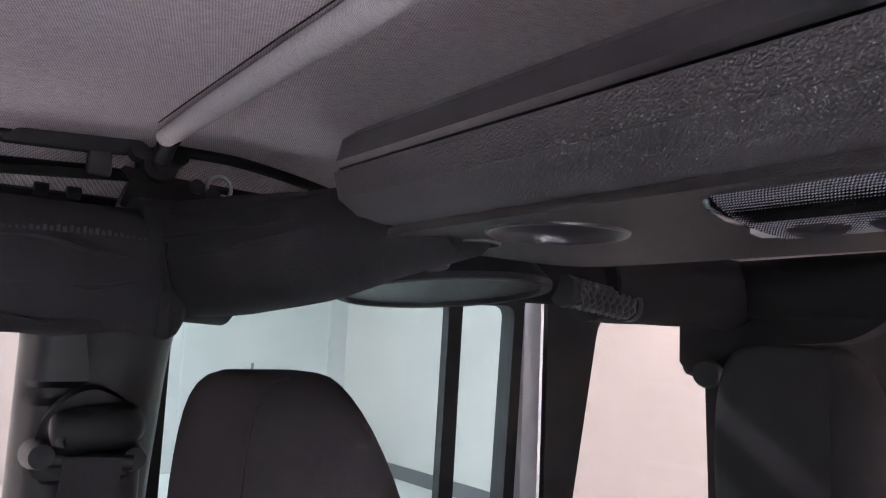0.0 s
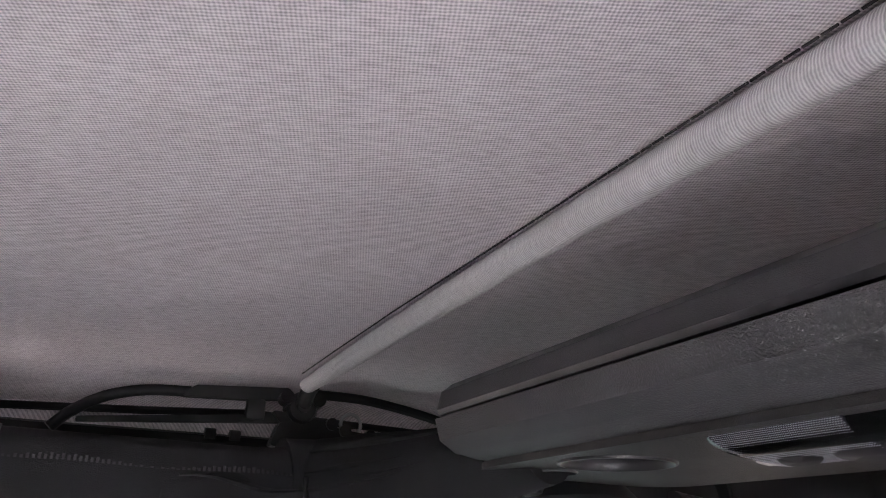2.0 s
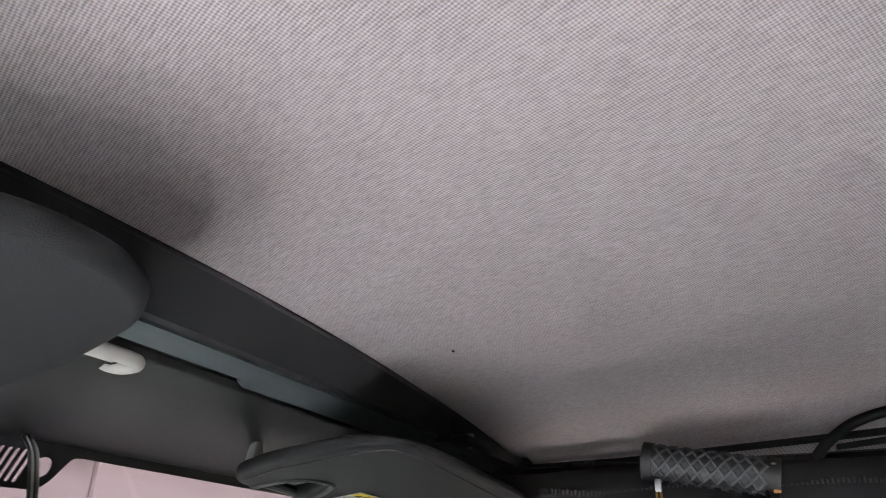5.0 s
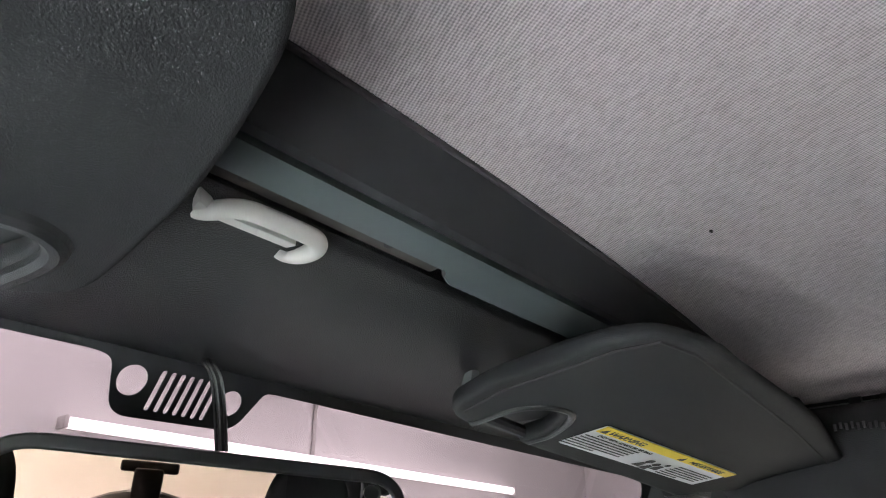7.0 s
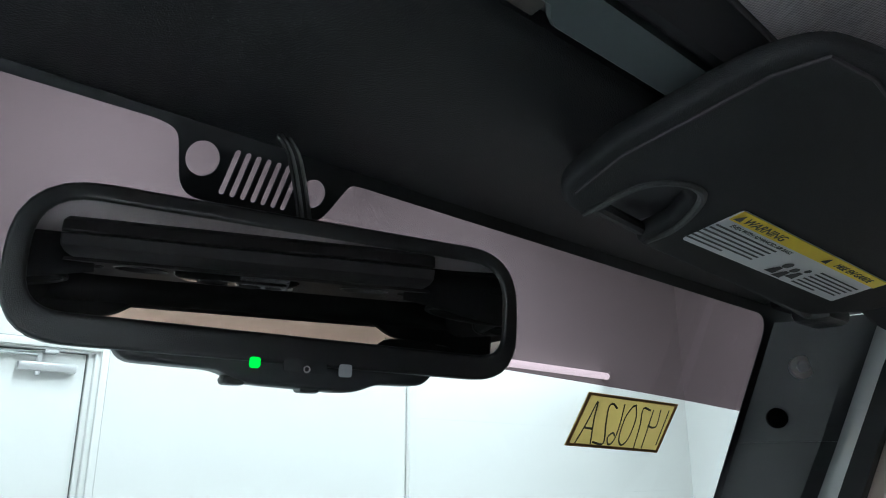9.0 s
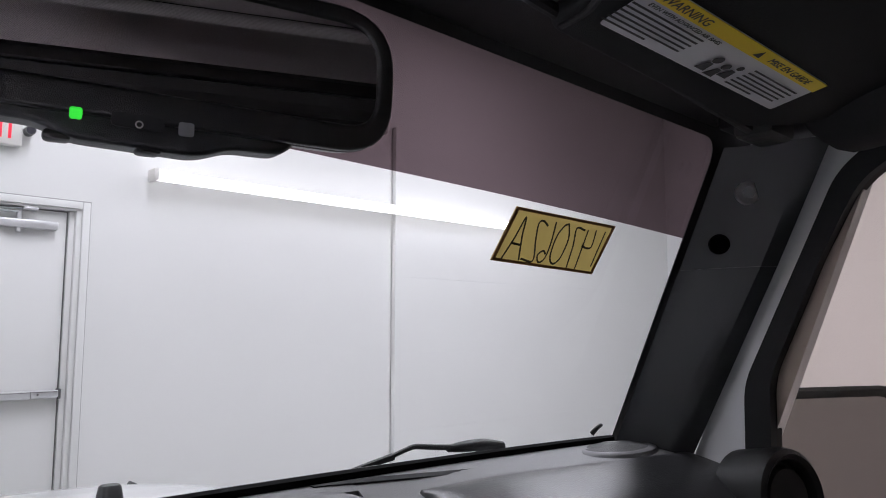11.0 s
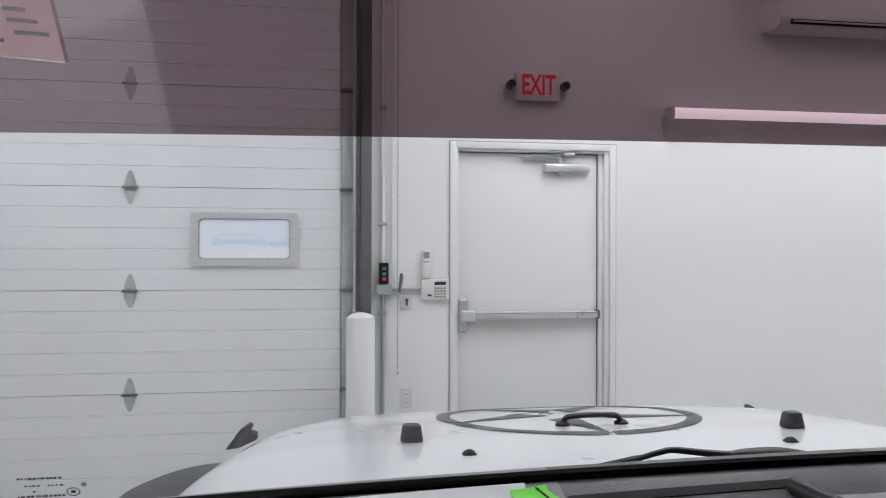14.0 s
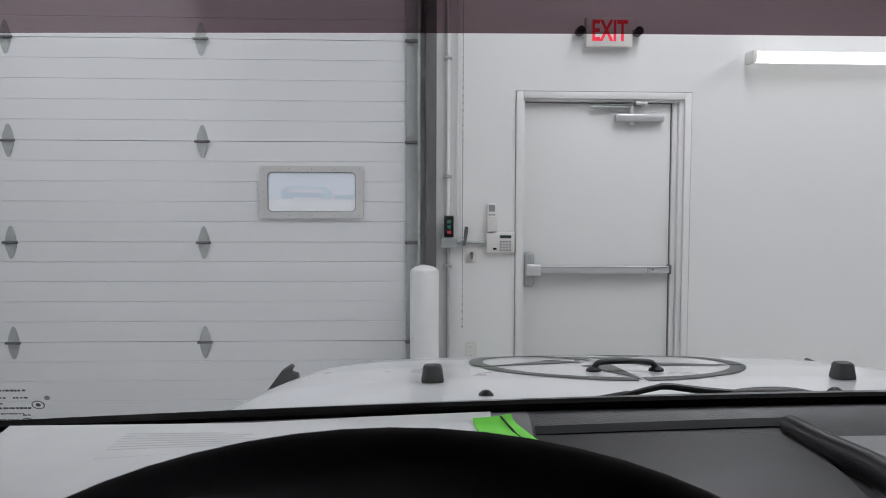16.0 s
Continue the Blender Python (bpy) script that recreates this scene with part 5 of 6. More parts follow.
# ---- sun visors ----
def sun_visor(s, tilt_label):
    ob = thing("sun_visor", tilt_label, "sun visor", "sun visors", at=(s * 0.36, 0.27, 1.53))
    zf = lambda x, y: 1.5585 / 0.99527 - 0.0644 * abs(x) - 0.0733 * y
    if s > 0:
        inner, slot = [(0.191, 0.362), (0.173, 0.316), (0.167, 0.268), (0.161, 0.228), (0.166, 0.203), (0.20, 0.190)], 0.0
    else:                             # pulled towards the middle
        inner, slot = [(0.078, 0.362), (0.081, 0.331), (0.087, 0.290), (0.092, 0.258), (0.104, 0.215), (0.118, 0.176), (0.136, 0.151), (0.165, 0.135), (0.20, 0.130), (0.235, 0.138), (0.28, 0.165)], -0.1185
    prof = inner + [(0.40, 0.188 if s > 0 else 0.178), (0.545, 0.208), (0.585, 0.24), (0.590, 0.335), (0.56, 0.372)]
    notch = [(x + slot, y) for x, y in ((0.300, 0.379), (0.292, 0.375), (0.288, 0.350), (0.262, 0.318), (0.244, 0.313), (0.227, 0.323), (0.223, 0.340), (0.232, 0.375))]
    shape = rounded(prof + notch + [(0.212 + slot, 0.376) if s > 0 else (0.094, 0.377)], 0.012, 4)
    bm = plate([[(s * x, y) for x, y in (shape if s > 0 else shape[::-1])]], 0.013, None, 0.005)
    for v in bm.verts:
        thin_edge = (0.62 if s > 0 else 1.0) + (0.38 if s > 0 else 0.0) * min(1, max(0, (v.co.y - 0.19) / 0.06))
        v.co.z = (v.co.z + 0.0065) * thin_edge + zf(v.co.x, v.co.y)
    part("pad", bm, VISOR, ob)
    lip = [(0.228, 0.378), (0.2205, 0.340), (0.2255, 0.3205), (0.2435, 0.310), (0.265, 0.3155), (0.2915, 0.349), (0.297, 0.376)]
    part("slot_rim", tube(smooth_path([(s * x, y, zf(x, y) + 0.001) for x, y in [(q[0] + slot, q[1]) for q in lip]], 6), 0.0034 if s > 0 else 0.0060, 10), BLACK, ob)
    part("slot_lining", plate([[(s * x, y) for x, y in ([(0.222, 0.384), (0.222, 0.31), (0.296, 0.31), (0.296, 0.384)] if s > 0 else [(0.103, 0.384), (0.177, 0.384), (0.177, 0.31), (0.103, 0.31)])]], 0.002, pose(0, 0, zf(0.25, 0.35) + (0.013 if s > 0 else 0.020))), MATTE_BLACK, ob)
    part("hinge_rod", rod((s * 0.215, 0.372, zf(0.25, 0.37) + 0.008), (s * 0.60, 0.384, zf(0.60, 0.38) + 0.008), 0.005, 10), MATTE_BLACK, ob)
    part("hinge_base", box((min(s * 0.585, s * 0.64), 0.36, 1.500), (max(s * 0.585, s * 0.64), 0.40, 1.575), 0.008), BLACK, ob)
    cx = s * (0.236 + slot)
    part("clip", loft([[(cx + a, b, z) for a, b in rounded([(-w, 0.380), (w, 0.380), (w, 0.380 + d), (-w, 0.380 + d)], 0.003, 2)] for w, d, z in ((0.009, 0.010, 1.546), (0.007, 0.010, 1.556), (0.002, 0.006, 1.577))]), GREY_PLASTIC if s > 0 else BLACK, ob)
    if s > 0:
        part("seam", tube([(s * x, y, zf(x, y) - 0.0002) for x, y in [(q[0] + 0.008, q[1] + (0.006 if q[1] < 0.2 else 0)) for q in inner] + [(0.40, 0.203), (0.54, 0.215), (0.578, 0.245)]], 0.0012, 6), THREAD, ob)
    if s > 0:
        lab = part("warning_label", plate([rounded([(0.298, 0.304), (0.517, 0.2905), (0.533, 0.341), (0.310, 0.356)][::-1], 0.003, 2)], 0.0006, pose(0, 0, 0)), LABEL, ob, "white and yellow printed warning label")
        strip = plate([[(0.298, 0.304), (0.302, 0.3165), (0.521, 0.3030), (0.517, 0.2905)]], 0.0006)
        yel = part("yellow_bar", strip, YELLOW, ob, "yellow label heading")
        base = Vector(ob.location)
        for o, lift in ((lab, -0.0008), (yel, -0.0016)):
            for v in o.data.vertices:
                w = v.co + base
                v.co.z = zf(w.x, w.y) + lift + (w.z - 0) * 1.0 - base.z
        F = facing(0.409, 0.323, zf(0.409, 0.323) - 0.0026, (0.219, -0.0135, -0.0131), (-0.013, -0.0515, 0.0046))
        ink = [writing("WARNING", 0.0105, F @ pose(-0.072, 0.0195, 0), thick=0.0003), writing("MISE EN GARDE", 0.0085, F @ pose(0.062, 0.0195, 0), thick=0.0003),
               writing("EVEN WITH ADVANCED AIR BAGS", 0.0052, F @ pose(-0.058, 0.0095, 0), thick=0.0003)]
        for cx in (-0.088, 0.072):
            for r in range(6):
                w = 0.078 if r < 5 else 0.045
                if cx > 0:
                    w *= 0.82
                ink.append(plate([[(0, 0), (w, 0), (w, 0.0016), (0, 0.0016)]], 0.0003, F @ pose(cx - 0.02 if cx < 0 else cx - 0.032, 0.0035 - 0.0047 * r, 0)))
        for tx in (-0.103, 0.018):
            ink.append(plate([[(tx - 0.004, 0.016), (tx + 0.004, 0.016), (tx, 0.0235)]], 0.0003, F))
        for bx, by, r in ((0.004, -0.004, 0.0045), (0.018, -0.006, 0.004), (0.029, -0.001, 0.003)):
            ink.append(plate([circle(bx, by, r, 12)], 0.0003, F))
            ink.append(plate([[(bx - 0.006, by - 0.016), (bx + 0.006, by - 0.016), (bx + 0.002, by - 0.005), (bx - 0.003, by - 0.005)]], 0.0003, F))
        part("print", join(*ink), DARK_INK, ob, "black printed lines")
    return ob


sun_visor(1, "black padded sun visor with a warning label, folded up")
sun_visor(-1, "black padded sun visor, folded up, driver side")

# ---- rear-view mirror ----
rvm = thing("rear_view_mirror", "black auto-dimming rear-view mirror with a green light", "rear-view mirror", at=(0.041, 0.413, 1.445))
MM = Matrix.Translation((0.0408, 0.4145, 1.446)) @ Matrix.Rotation(radians(-14.45), 4, "Z") @ Matrix.Rotation(radians(90 + 4.15), 4, "X")
# local: x right, y up, z towards the cabin
out_m = rounded([(-0.1262, -0.0315), (0.1195, -0.0360), (0.1195, 0.0345), (-0.1262, 0.0378)], [0.026, 0.026, 0.030, 0.034], 7)
in_m = rounded([(-0.1190, -0.0205), (0.1130, -0.0252), (0.1130, 0.0285), (-0.1190, 0.0318)], [0.018, 0.018, 0.022, 0.026], 7)
SC = lambda poly, f, g=None: [(x * f, y * (g or f)) for x, y in poly]
part("housing", moved(loft([[(x, y, z) for x, y in p] for p, z in ((SC(out_m, 0.96, 0.90), 0.010), (out_m, 0.004), (SC(out_m, 0.985, 0.97), -0.006), (SC(out_m, 0.88, 0.80), -0.026), (SC(out_m, 0.6, 0.55), -0.040))]), MM), BEZEL, rvm)
part("bezel", plate([SC(out_m, 0.985, 0.95), in_m[::-1]], 0.006, MM @ pose(0, 0, 0.010), 0.002), BEZEL, rvm, "grained black bezel")
part("glass", plate([SC(in_m, 1.01)], 0.001, MM @ pose(0, 0, 0.0105)), MIRROR, rvm, "dark mirror glass")
chin = rounded([(-0.080, -0.026), (-0.076, -0.0335), (-0.036, -0.0350), (-0.024, -0.0405), (0.028, -0.0428), (0.042, -0.0375), (0.066, -0.0375), (0.072, -0.030)], 0.006, 4)
part("chin", plate([chin[::-1]], 0.020, MM @ pose(0, 0, -0.004), 0.003), BLACK, rvm)
part("green_light", plate([rounded([(-0.0245, -0.0412), (-0.0198, -0.0412), (-0.0198, -0.0364), (-0.0245, -0.0364)], 0.001, 2)], 0.001, MM @ pose(0, 0.0045, 0.0128)), GREEN_LED, rvm, "small green light")
part("button_bar", plate([rounded([(-0.009, -0.042), (0.012, -0.0425), (0.012, -0.0365), (-0.009, -0.036)], 0.002, 2)], 0.001, MM @ pose(0, 0.0045, 0.0128)), MATTE_BLACK, rvm)
part("power_mark", plate([circle(0.002, -0.0415, 0.0017, 12), circle(0.002, -0.0415, 0.0011, 12)[::-1]], 0.0005, MM @ pose(0, 0.0055, 0.0138)), OFF_WHITE, rvm)
part("sensor", plate([rounded([(0.018, -0.0445), (0.0245, -0.0445), (0.0245, -0.0385), (0.018, -0.0385)], 0.0012, 2)], 0.001, MM @ pose(0, 0.006, 0.0128)), GREY_PLASTIC, rvm)
for kx in (-0.034, 0.002):
    part("lower_knob", moved(box((kx, -0.0465 if kx > 0 else -0.0445, -0.008), (kx + 0.011, -0.040, 0.004), 0.002), MM), RUBBER, rvm)
part("stem", tube([MM @ Vector((0.012, 0.0, -0.035)), Vector((0.055, 0.455, 1.466)), Vector((0.056, gy(1.478) - 0.006, 1.478))], 0.009, 12), BLACK, rvm)
part("mount", plate([rounded([(0.036, gv(1.462)), (0.074, gv(1.462)), (0.070, gv(1.490)), (0.040, gv(1.490))], 0.006, 3)], 0.010, GL @ pose(0, 0, 0.010)), BLACK, rvm)
cable_path = smooth_path([(0.062, 0.448, 1.490), (0.056, 0.446, 1.513), (0.049, 0.444, 1.532), (0.044, 0.446, 1.541), (0.047, 0.452, 1.545)], 8)
cable = part("cable", tube(cable_path, 0.0034, 10, flat=0.6), MATTE_BLACK, rvm, "braided black cable")
for k in range(4):
    part("strand", tube([p + Vector((-0.0036 + 0.0024 * k, -0.0022, 0)) for p in cable_path], 0.0011, 6), DARK_STEEL if k % 2 else BLACK, cable)

# ---- roll cage with padded covers ----
cage = thing("roll_cage", "padded black roll cage inside the cabin", "roll cage", at=(0, -0.6, 1.5))
for s in (-1, 1):
    P = lambda *pts: [(s * x, y, z) for x, y, z in pts]
    part("side_bar", tube(smooth_path(P((0.668, 0.34, 1.535), (0.640, 0.31, 1.532), (0.600, 0.25, 1.525), (0.572, 0.14, 1.524), (0.568, -0.1, 1.523), (0.570, -0.355, 1.523)), 8), lambda t: 0.049 - 0.022 * max(0, 1 - t * 5), 20, lump=0.05), PAD, cage)
    zp = [(s * 0.521, y, 1.541 + 0.003 * math.sin(y * 40)) for y in steps(0.20, -0.365, 120)]
    teeth = bmesh.new()
    for i, q in enumerate(zp):
        b = box((-0.0009, -0.0012, -0.0028), (0.0009, 0.0012, 0.0028))
        moved(b, Matrix.Translation((q[0] + s * 0.0034, q[1], q[2] + (0.0006 if i % 2 else -0.0006))))
        me = bpy.data.meshes.new("tmp")
        b.to_mesh(me)
        b.free()
        teeth.from_mesh(me)
        bpy.data.meshes.remove(me)
    tagged(part("zip", teeth, THREAD_GREY, cage, "dull grey zip", smooth=False), kind="stuff")
    part("corner_joint", tube(smooth_path(P((0.575, -0.325, 1.528), (0.575, -0.37, 1.53), (0.573, -0.415, 1.528)), 6), 0.0545, 20, lump=0.06), PAD, cage)
    part("cross_bar", tube(smooth_path(P((0.585, -0.378, 1.534), (0.48, -0.392, 1.534), (0.38, -0.408, 1.536), (0.31, -0.420, 1.542), (0.24, -0.435, 1.550)), 8), lambda t: curve_at([(0, 0.0545), (0.25, 0.0505), (0.5, 0.042), (0.75, 0.034), (1, 0.028)], t), 28, lump=0.03), PAD, cage)
    def on_bar(x, a):
        cy, cz, r = curve_at([(0.31, -0.420), (0.38, -0.408), (0.48, -0.392), (0.585, -0.378)], x), curve_at([(0.31, 1.542), (0.38, 1.536), (0.48, 1.534)], x), curve_at([(0.31, 0.034), (0.38, 0.042), (0.48, 0.0505), (0.585, 0.0545)], x)
        return s * x, cy + r * math.cos(radians(a)), cz + r * math.sin(radians(a))
    part("fold", tube([on_bar(x, 38 + 70 * (0.53 - x)) for x in steps(0.53, 0.31, 16)], lambda t: 0.0052 - 0.003 * abs(2 * t - 1), 8, lump=0.5), PAD, cage)
    part("lower_fold", tube([on_bar(x, -8 + 60 * (0.53 - x)) for x in steps(0.53, 0.33, 16)], lambda t: 0.0045 - 0.003 * abs(2 * t - 1), 8, lump=0.5), PAD, cage)
    part("seam_ridge", tube([on_bar(x, 12 + 30 * (0.52 - x)) for x in steps(0.52, 0.36, 12)], lambda t: 0.003 - 0.002 * abs(2 * t - 1), 8, lump=0.6), PAD, cage)
    flap = lambda y, k: [(s * (x + 0.003 * noise.noise(Vector((y * 25, z * 25, 3)))), y, z + 0.003 * noise.noise(Vector((y * 30, x * 30, 7)))) for x, z in rounded([(0.523 + k, 1.547), (0.513 + k, 1.500), (0.520 + k, 1.462 + k), (0.63, 1.462 + k), (0.63, 1.55)], 0.020, 5)]
    part("wrap_flap", loft([flap(-0.195, 0.010), flap(-0.202, 0.002)] + [flap(y, 0.002 * math.cos(y * 60)) for y in steps(-0.21, -0.35, 16)] + [flap(-0.356, 0.002), flap(-0.362, 0.010)]), PAD, cage)
    for k, (y0, z0, y1, z1) in enumerate(((-0.215, 1.535, -0.335, 1.526), (-0.225, 1.497, -0.33, 1.505), (-0.21, 1.478, -0.30, 1.470))):
        part("crease", tube([(s * (0.5165 + 0.002 * abs(t - 0.5) + 0.004 * max(0, (1.49 - z0)) * 20), y0 + (y1 - y0) * t, z0 + (z1 - z0) * t + 0.003 * math.sin(t * 7 + k)) for t in steps(0, 1, 14)], lambda t: 0.0032 - 0.0024 * abs(2 * t - 1), 8, lump=0.4), PAD, cage)
    part("flap_edge", tube(P((0.512, -0.335, 1.54), (0.509, -0.338, 1.50), (0.518, -0.34, 1.463)), 0.005, 8, flat=0.6), PAD, cage)
    part("rear_side_bar", tube(smooth_path(P((0.573, -0.40, 1.548), (0.565, -0.7, 1.550), (0.557, -0.95, 1.553)), 6), 0.032, 18), PAD, cage)
    part("rear_side_pad", tube(smooth_path(P((0.557, -0.915, 1.553), (0.557, -0.925, 1.553), (0.555, -1.05, 1.556), (0.55, -1.235, 1.560)), 6), lambda t: 0.050 + 0.006 * t - 0.012 * max(0, 1 - t * 20), 22, lump=0.05), PAD, cage)
    part("rear_gusset", prism(rounded([(0.30, 1.53), (0.36, 1.49), (0.545, 1.475), (0.585, 1.435), (0.64, 1.42), (0.64, 1.56), (0.30, 1.56)] if s > 0 else [(-0.30, 1.53), (-0.36, 1.49), (-0.545, 1.475), (-0.585, 1.435), (-0.64, 1.42), (-0.64, 1.56), (-0.30, 1.56)], 0.03, 4), "y", -1.29, -1.235, 0.01), PAD, cage, "sewn pad corner")
    part("rear_hoop_leg", tube(smooth_path(P((0.50, -1.26, 1.57), (0.565, -1.29, 1.53), (0.605, -1.325, 1.46), (0.612, -1.35, 1.2), (0.612, -1.36, 0.8)), 6), 0.026, 18, lump=0.03), PAD, cage)
    part("main_hoop_leg", tube(smooth_path(P((0.60, -0.33, 1.48), (0.612, -0.325, 1.40), (0.625, -0.32, 1.2), (0.63, -0.32, 0.6)), 6), 0.046, 18), BLACK, cage)
part("rear_cross_bar", tube([(-0.56, -1.24, 1.565), (0, -1.25, 1.572), (0.56, -1.24, 1.565)], 0.047, 18, lump=0.04), PAD, cage)

# belt guides on the centre posts
for s in (-1, 1):
    belt = thing("seat_belt", "black seat belt hanging from its upper guide", "seat belt", "seat belts", at=(s * 0.575, -0.31, 1.35))
    part("post_cover", loft([[(s * x, y, z) for x, y in rounded([(0.572 + d, -0.264 - d), (0.572 + d, -0.350), (0.66, -0.365), (0.66, -0.262), (0.603, -0.248)], 0.012, 4)] for z, d in ((0.7, 0), (1.36, 0), (1.402, 0), (1.408, 0.005), (1.416, 0.006), (1.422, 0.0), (1.455, 0.0), (1.470, 0.0), (1.478, 0.008))]), BELT_POST, belt)
    part("slider", loft([[(s * x, y, z) for y, z in rounded([(-0.262 + k, 1.340 + k), (-0.340 - k * 0.5, 1.340 + k), (-0.336 - k * 0.5, 1.405 - k), (-0.300, 1.424 - k), (-0.268 + k, 1.400 - k)], 0.016, 4)] for x, k in ((0.573, 0.0), (0.564, 0.0), (0.559, 0.004))]), BLACK, belt)
    cap = part("guide_cap", tube(smooth_path([(s * 0.557, -0.276, 1.380), (s * 0.551, -0.290, 1.384), (s * 0.549, -0.315, 1.387), (s * 0.554, -0.336, 1.389)], 6), lambda t: 0.0200 - 0.004 * abs(2 * t - 1) ** 6, 22, flat=0.95), BLACK, belt)
    part("release_button", tube(smooth_path([(s * 0.548, -0.280, 1.394), (s * 0.540, -0.277, 1.386), (s * 0.539, -0.276, 1.374)], 5), 0.0065, 14, flat=0.6), POST, cap)
    part("guide_bar", tube([(s * 0.550, -0.266, 1.364), (s * 0.546, -0.334, 1.358)], 0.0065, 12), RUBBER, belt)
    for yy, zz in ((-0.265, 1.366), (-0.335, 1.360)):
        part("bar_end", tube([(s * 0.566, yy, zz), (s * 0.553, yy, zz), (s * 0.543, yy, zz)], lambda t: 0.0135 - 0.004 * t, 16), BLACK, belt)
    part("webbing", loft([[(s * 0.5415, -0.280 - 0.02 * q, 1.366 - 0.01 * q), (s * 0.5415, -0.326 - 0.02 * q, 1.362 - 0.01 * q), (s * 0.5400, -0.326 - 0.02 * q, 1.362 - 0.01 * q), (s * 0.5400, -0.280 - 0.02 * q, 1.366 - 0.01 * q)] for q in (0,)] + [[(s * (x + 0.0015), y0, z), (s * (x + 0.0015), y1, z), (s * x, y1, z), (s * x, y0, z)] for x, y0, y1, z in ((0.541, -0.279, -0.324, 1.345), (0.546, -0.271, -0.317, 1.28), (0.55, -0.262, -0.310, 1.1), (0.55, -0.255, -0.305, 0.9))]), WEBBING, belt, "black webbing")


for s in (-1, 1):
    belt = thing("seat_belt", "black rear seat belt on its round guide", "seat belt", "rear seat belts", at=(s * 0.577, -1.225, 1.43))
    part("round_guide", tube([(s * 0.585, -1.235, 1.432), (s * 0.578, -1.222, 1.432), (s * 0.572, -1.205, 1.432)], lambda t: 0.024 - 0.004 * abs(2 * t - 1), 22), RUBBER, belt)
    part("guide_arm", tube([(s * 0.58, -1.235, 1.432), (s * 0.60, -1.26, 1.462)], 0.010, 10), BLACK, belt)
    part("webbing", loft([[(s * (0.556 - a), -1.235, z), (s * (0.590 - a), -1.235, z), (s * (0.590 - a), -1.232, z), (s * (0.556 - a), -1.232, z)] for z, a in ((1.43, 0), (1.2, 0.008), (0.8, 0.02))]), THREAD, belt, "black webbing")


# ---- grab handles strapped to the bars ----
def grab_handle(a, b, bar_dx, name, bar_z=0.0):
    a, b = Vector(a), Vector(b)
    ob = thing("grab_handle", name, "grab handle", "grab handles", at=tuple((a + b) / 2))
    d = (b - a).normalized()
    side = d.cross(Vector((0, 0, 1))).normalized()
    up = side.cross(d)
    part("grip", tube([a, a + d * 0.006, b - d * 0.006, b], lambda t: 0.0180, 20), RUBBER, ob)
    length = (b - a).length
    ribs = bmesh.new()
    for sgn in (1, -1):
        for k in range(-3, 14):
            pts = []
            for j in range(13):
                s = k / 10 * length + j / 12 * 0.045
                ang = sgn * (j / 12) * math.pi - math.pi / 2 * sgn
                if 0.008 < s < length - 0.008:
                    pts.append(a + d * s + side * (0.0183 * math.cos(ang)) + up * (0.0183 * math.sin(ang)))
            if len(pts) > 2:
                t = tube(pts, 0.0020, 5, up=tuple(side * 0.7 + up * 0.7))
                me = bpy.data.meshes.new("tmp")
                t.to_mesh(me)
                t.free()
                ribs.from_mesh(me)
                bpy.data.meshes.remove(me)
    tagged(part("diamond_ribs", ribs, RIB, ob, "raised diamond ribs"), kind="stuff")
    for e, q in ((a, 1), (b, -1)):
        c = e + d * (0.012 * q)
        part("end_collar", tube([e - d * 0.003 * q, e + d * 0.008 * q], 0.0205, 18), RUBBER, ob)
        if bar_z:
            continue
        o = Vector((bar_dx, c.y, c.z - 0.04))
        ring = [Vector((o.x + 0.054 * math.cos(t), c.y, o.z + 0.056 * math.sin(t))) for t in steps(0, 2 * math.pi, 24)]
        part("strap", tube(ring, 0.010, 8, flat=0.25, up=(0, 1, 0)), PAD, ob)
        z0 = c.z - 0.018 if q > 0 else c.z + 0.012
        sx = -1 if bar_dx > 0 else 1
        bx = bar_dx + sx * 0.060
        ty = c.y if q > 0 else e.y + 0.002
        part("buckle", box((bx - 0.003, ty - 0.0035, z0 - 0.014), (bx + 0.003, ty + 0.0035, z0), 0.002), BUCKLE, ob, "bright buckle")
        part("tab", box((bx - 0.002, ty - 0.0035, z0 - 0.030), (bx + 0.002, ty + 0.0035, z0 - 0.014), 0.001), TAN, ob, "tan leather tab")


grab_handle((0.517, 0.074, 1.571), (0.522, -0.056, 1.548), 0.568, "black diamond-ribbed grab handle strapped to the bar")
grab_handle((0.523, -0.825, 1.536), (0.524, -0.955, 1.523), 0.565, "black diamond-ribbed grab handle on the rear bar", 1.548)
grab_handle((-0.517, 0.074, 1.571), (-0.522, -0.056, 1.544), -0.568, "black diamond-ribbed grab handle, driver side")

# ---- overhead sound bar ----
sb = thing("sound_bar", "black fleece-covered overhead sound bar with a dome lamp", "sound bar", at=(0, -0.45, 1.55))
sec = [(-0.362, 1.5675), (-0.3535, 1.5655), (-0.358, 1.550), (-0.370, 1.5415), (-0.384, 1.5380), (-0.40, 1.5372), (-0.50, 1.537), (-0.60, 1.538), (-0.628, 1.548), (-0.628, 1.572), (-0.40, 1.572)]
lid = [(-0.363, 1.570), (-0.357, 1.5685), (-0.3545, 1.572), (-0.358, 1.586), (-0.366, 1.5925), (-0.40, 1.595), (-0.62, 1.595), (-0.62, 1.572), (-0.40, 1.571)]


SBE = 0.270


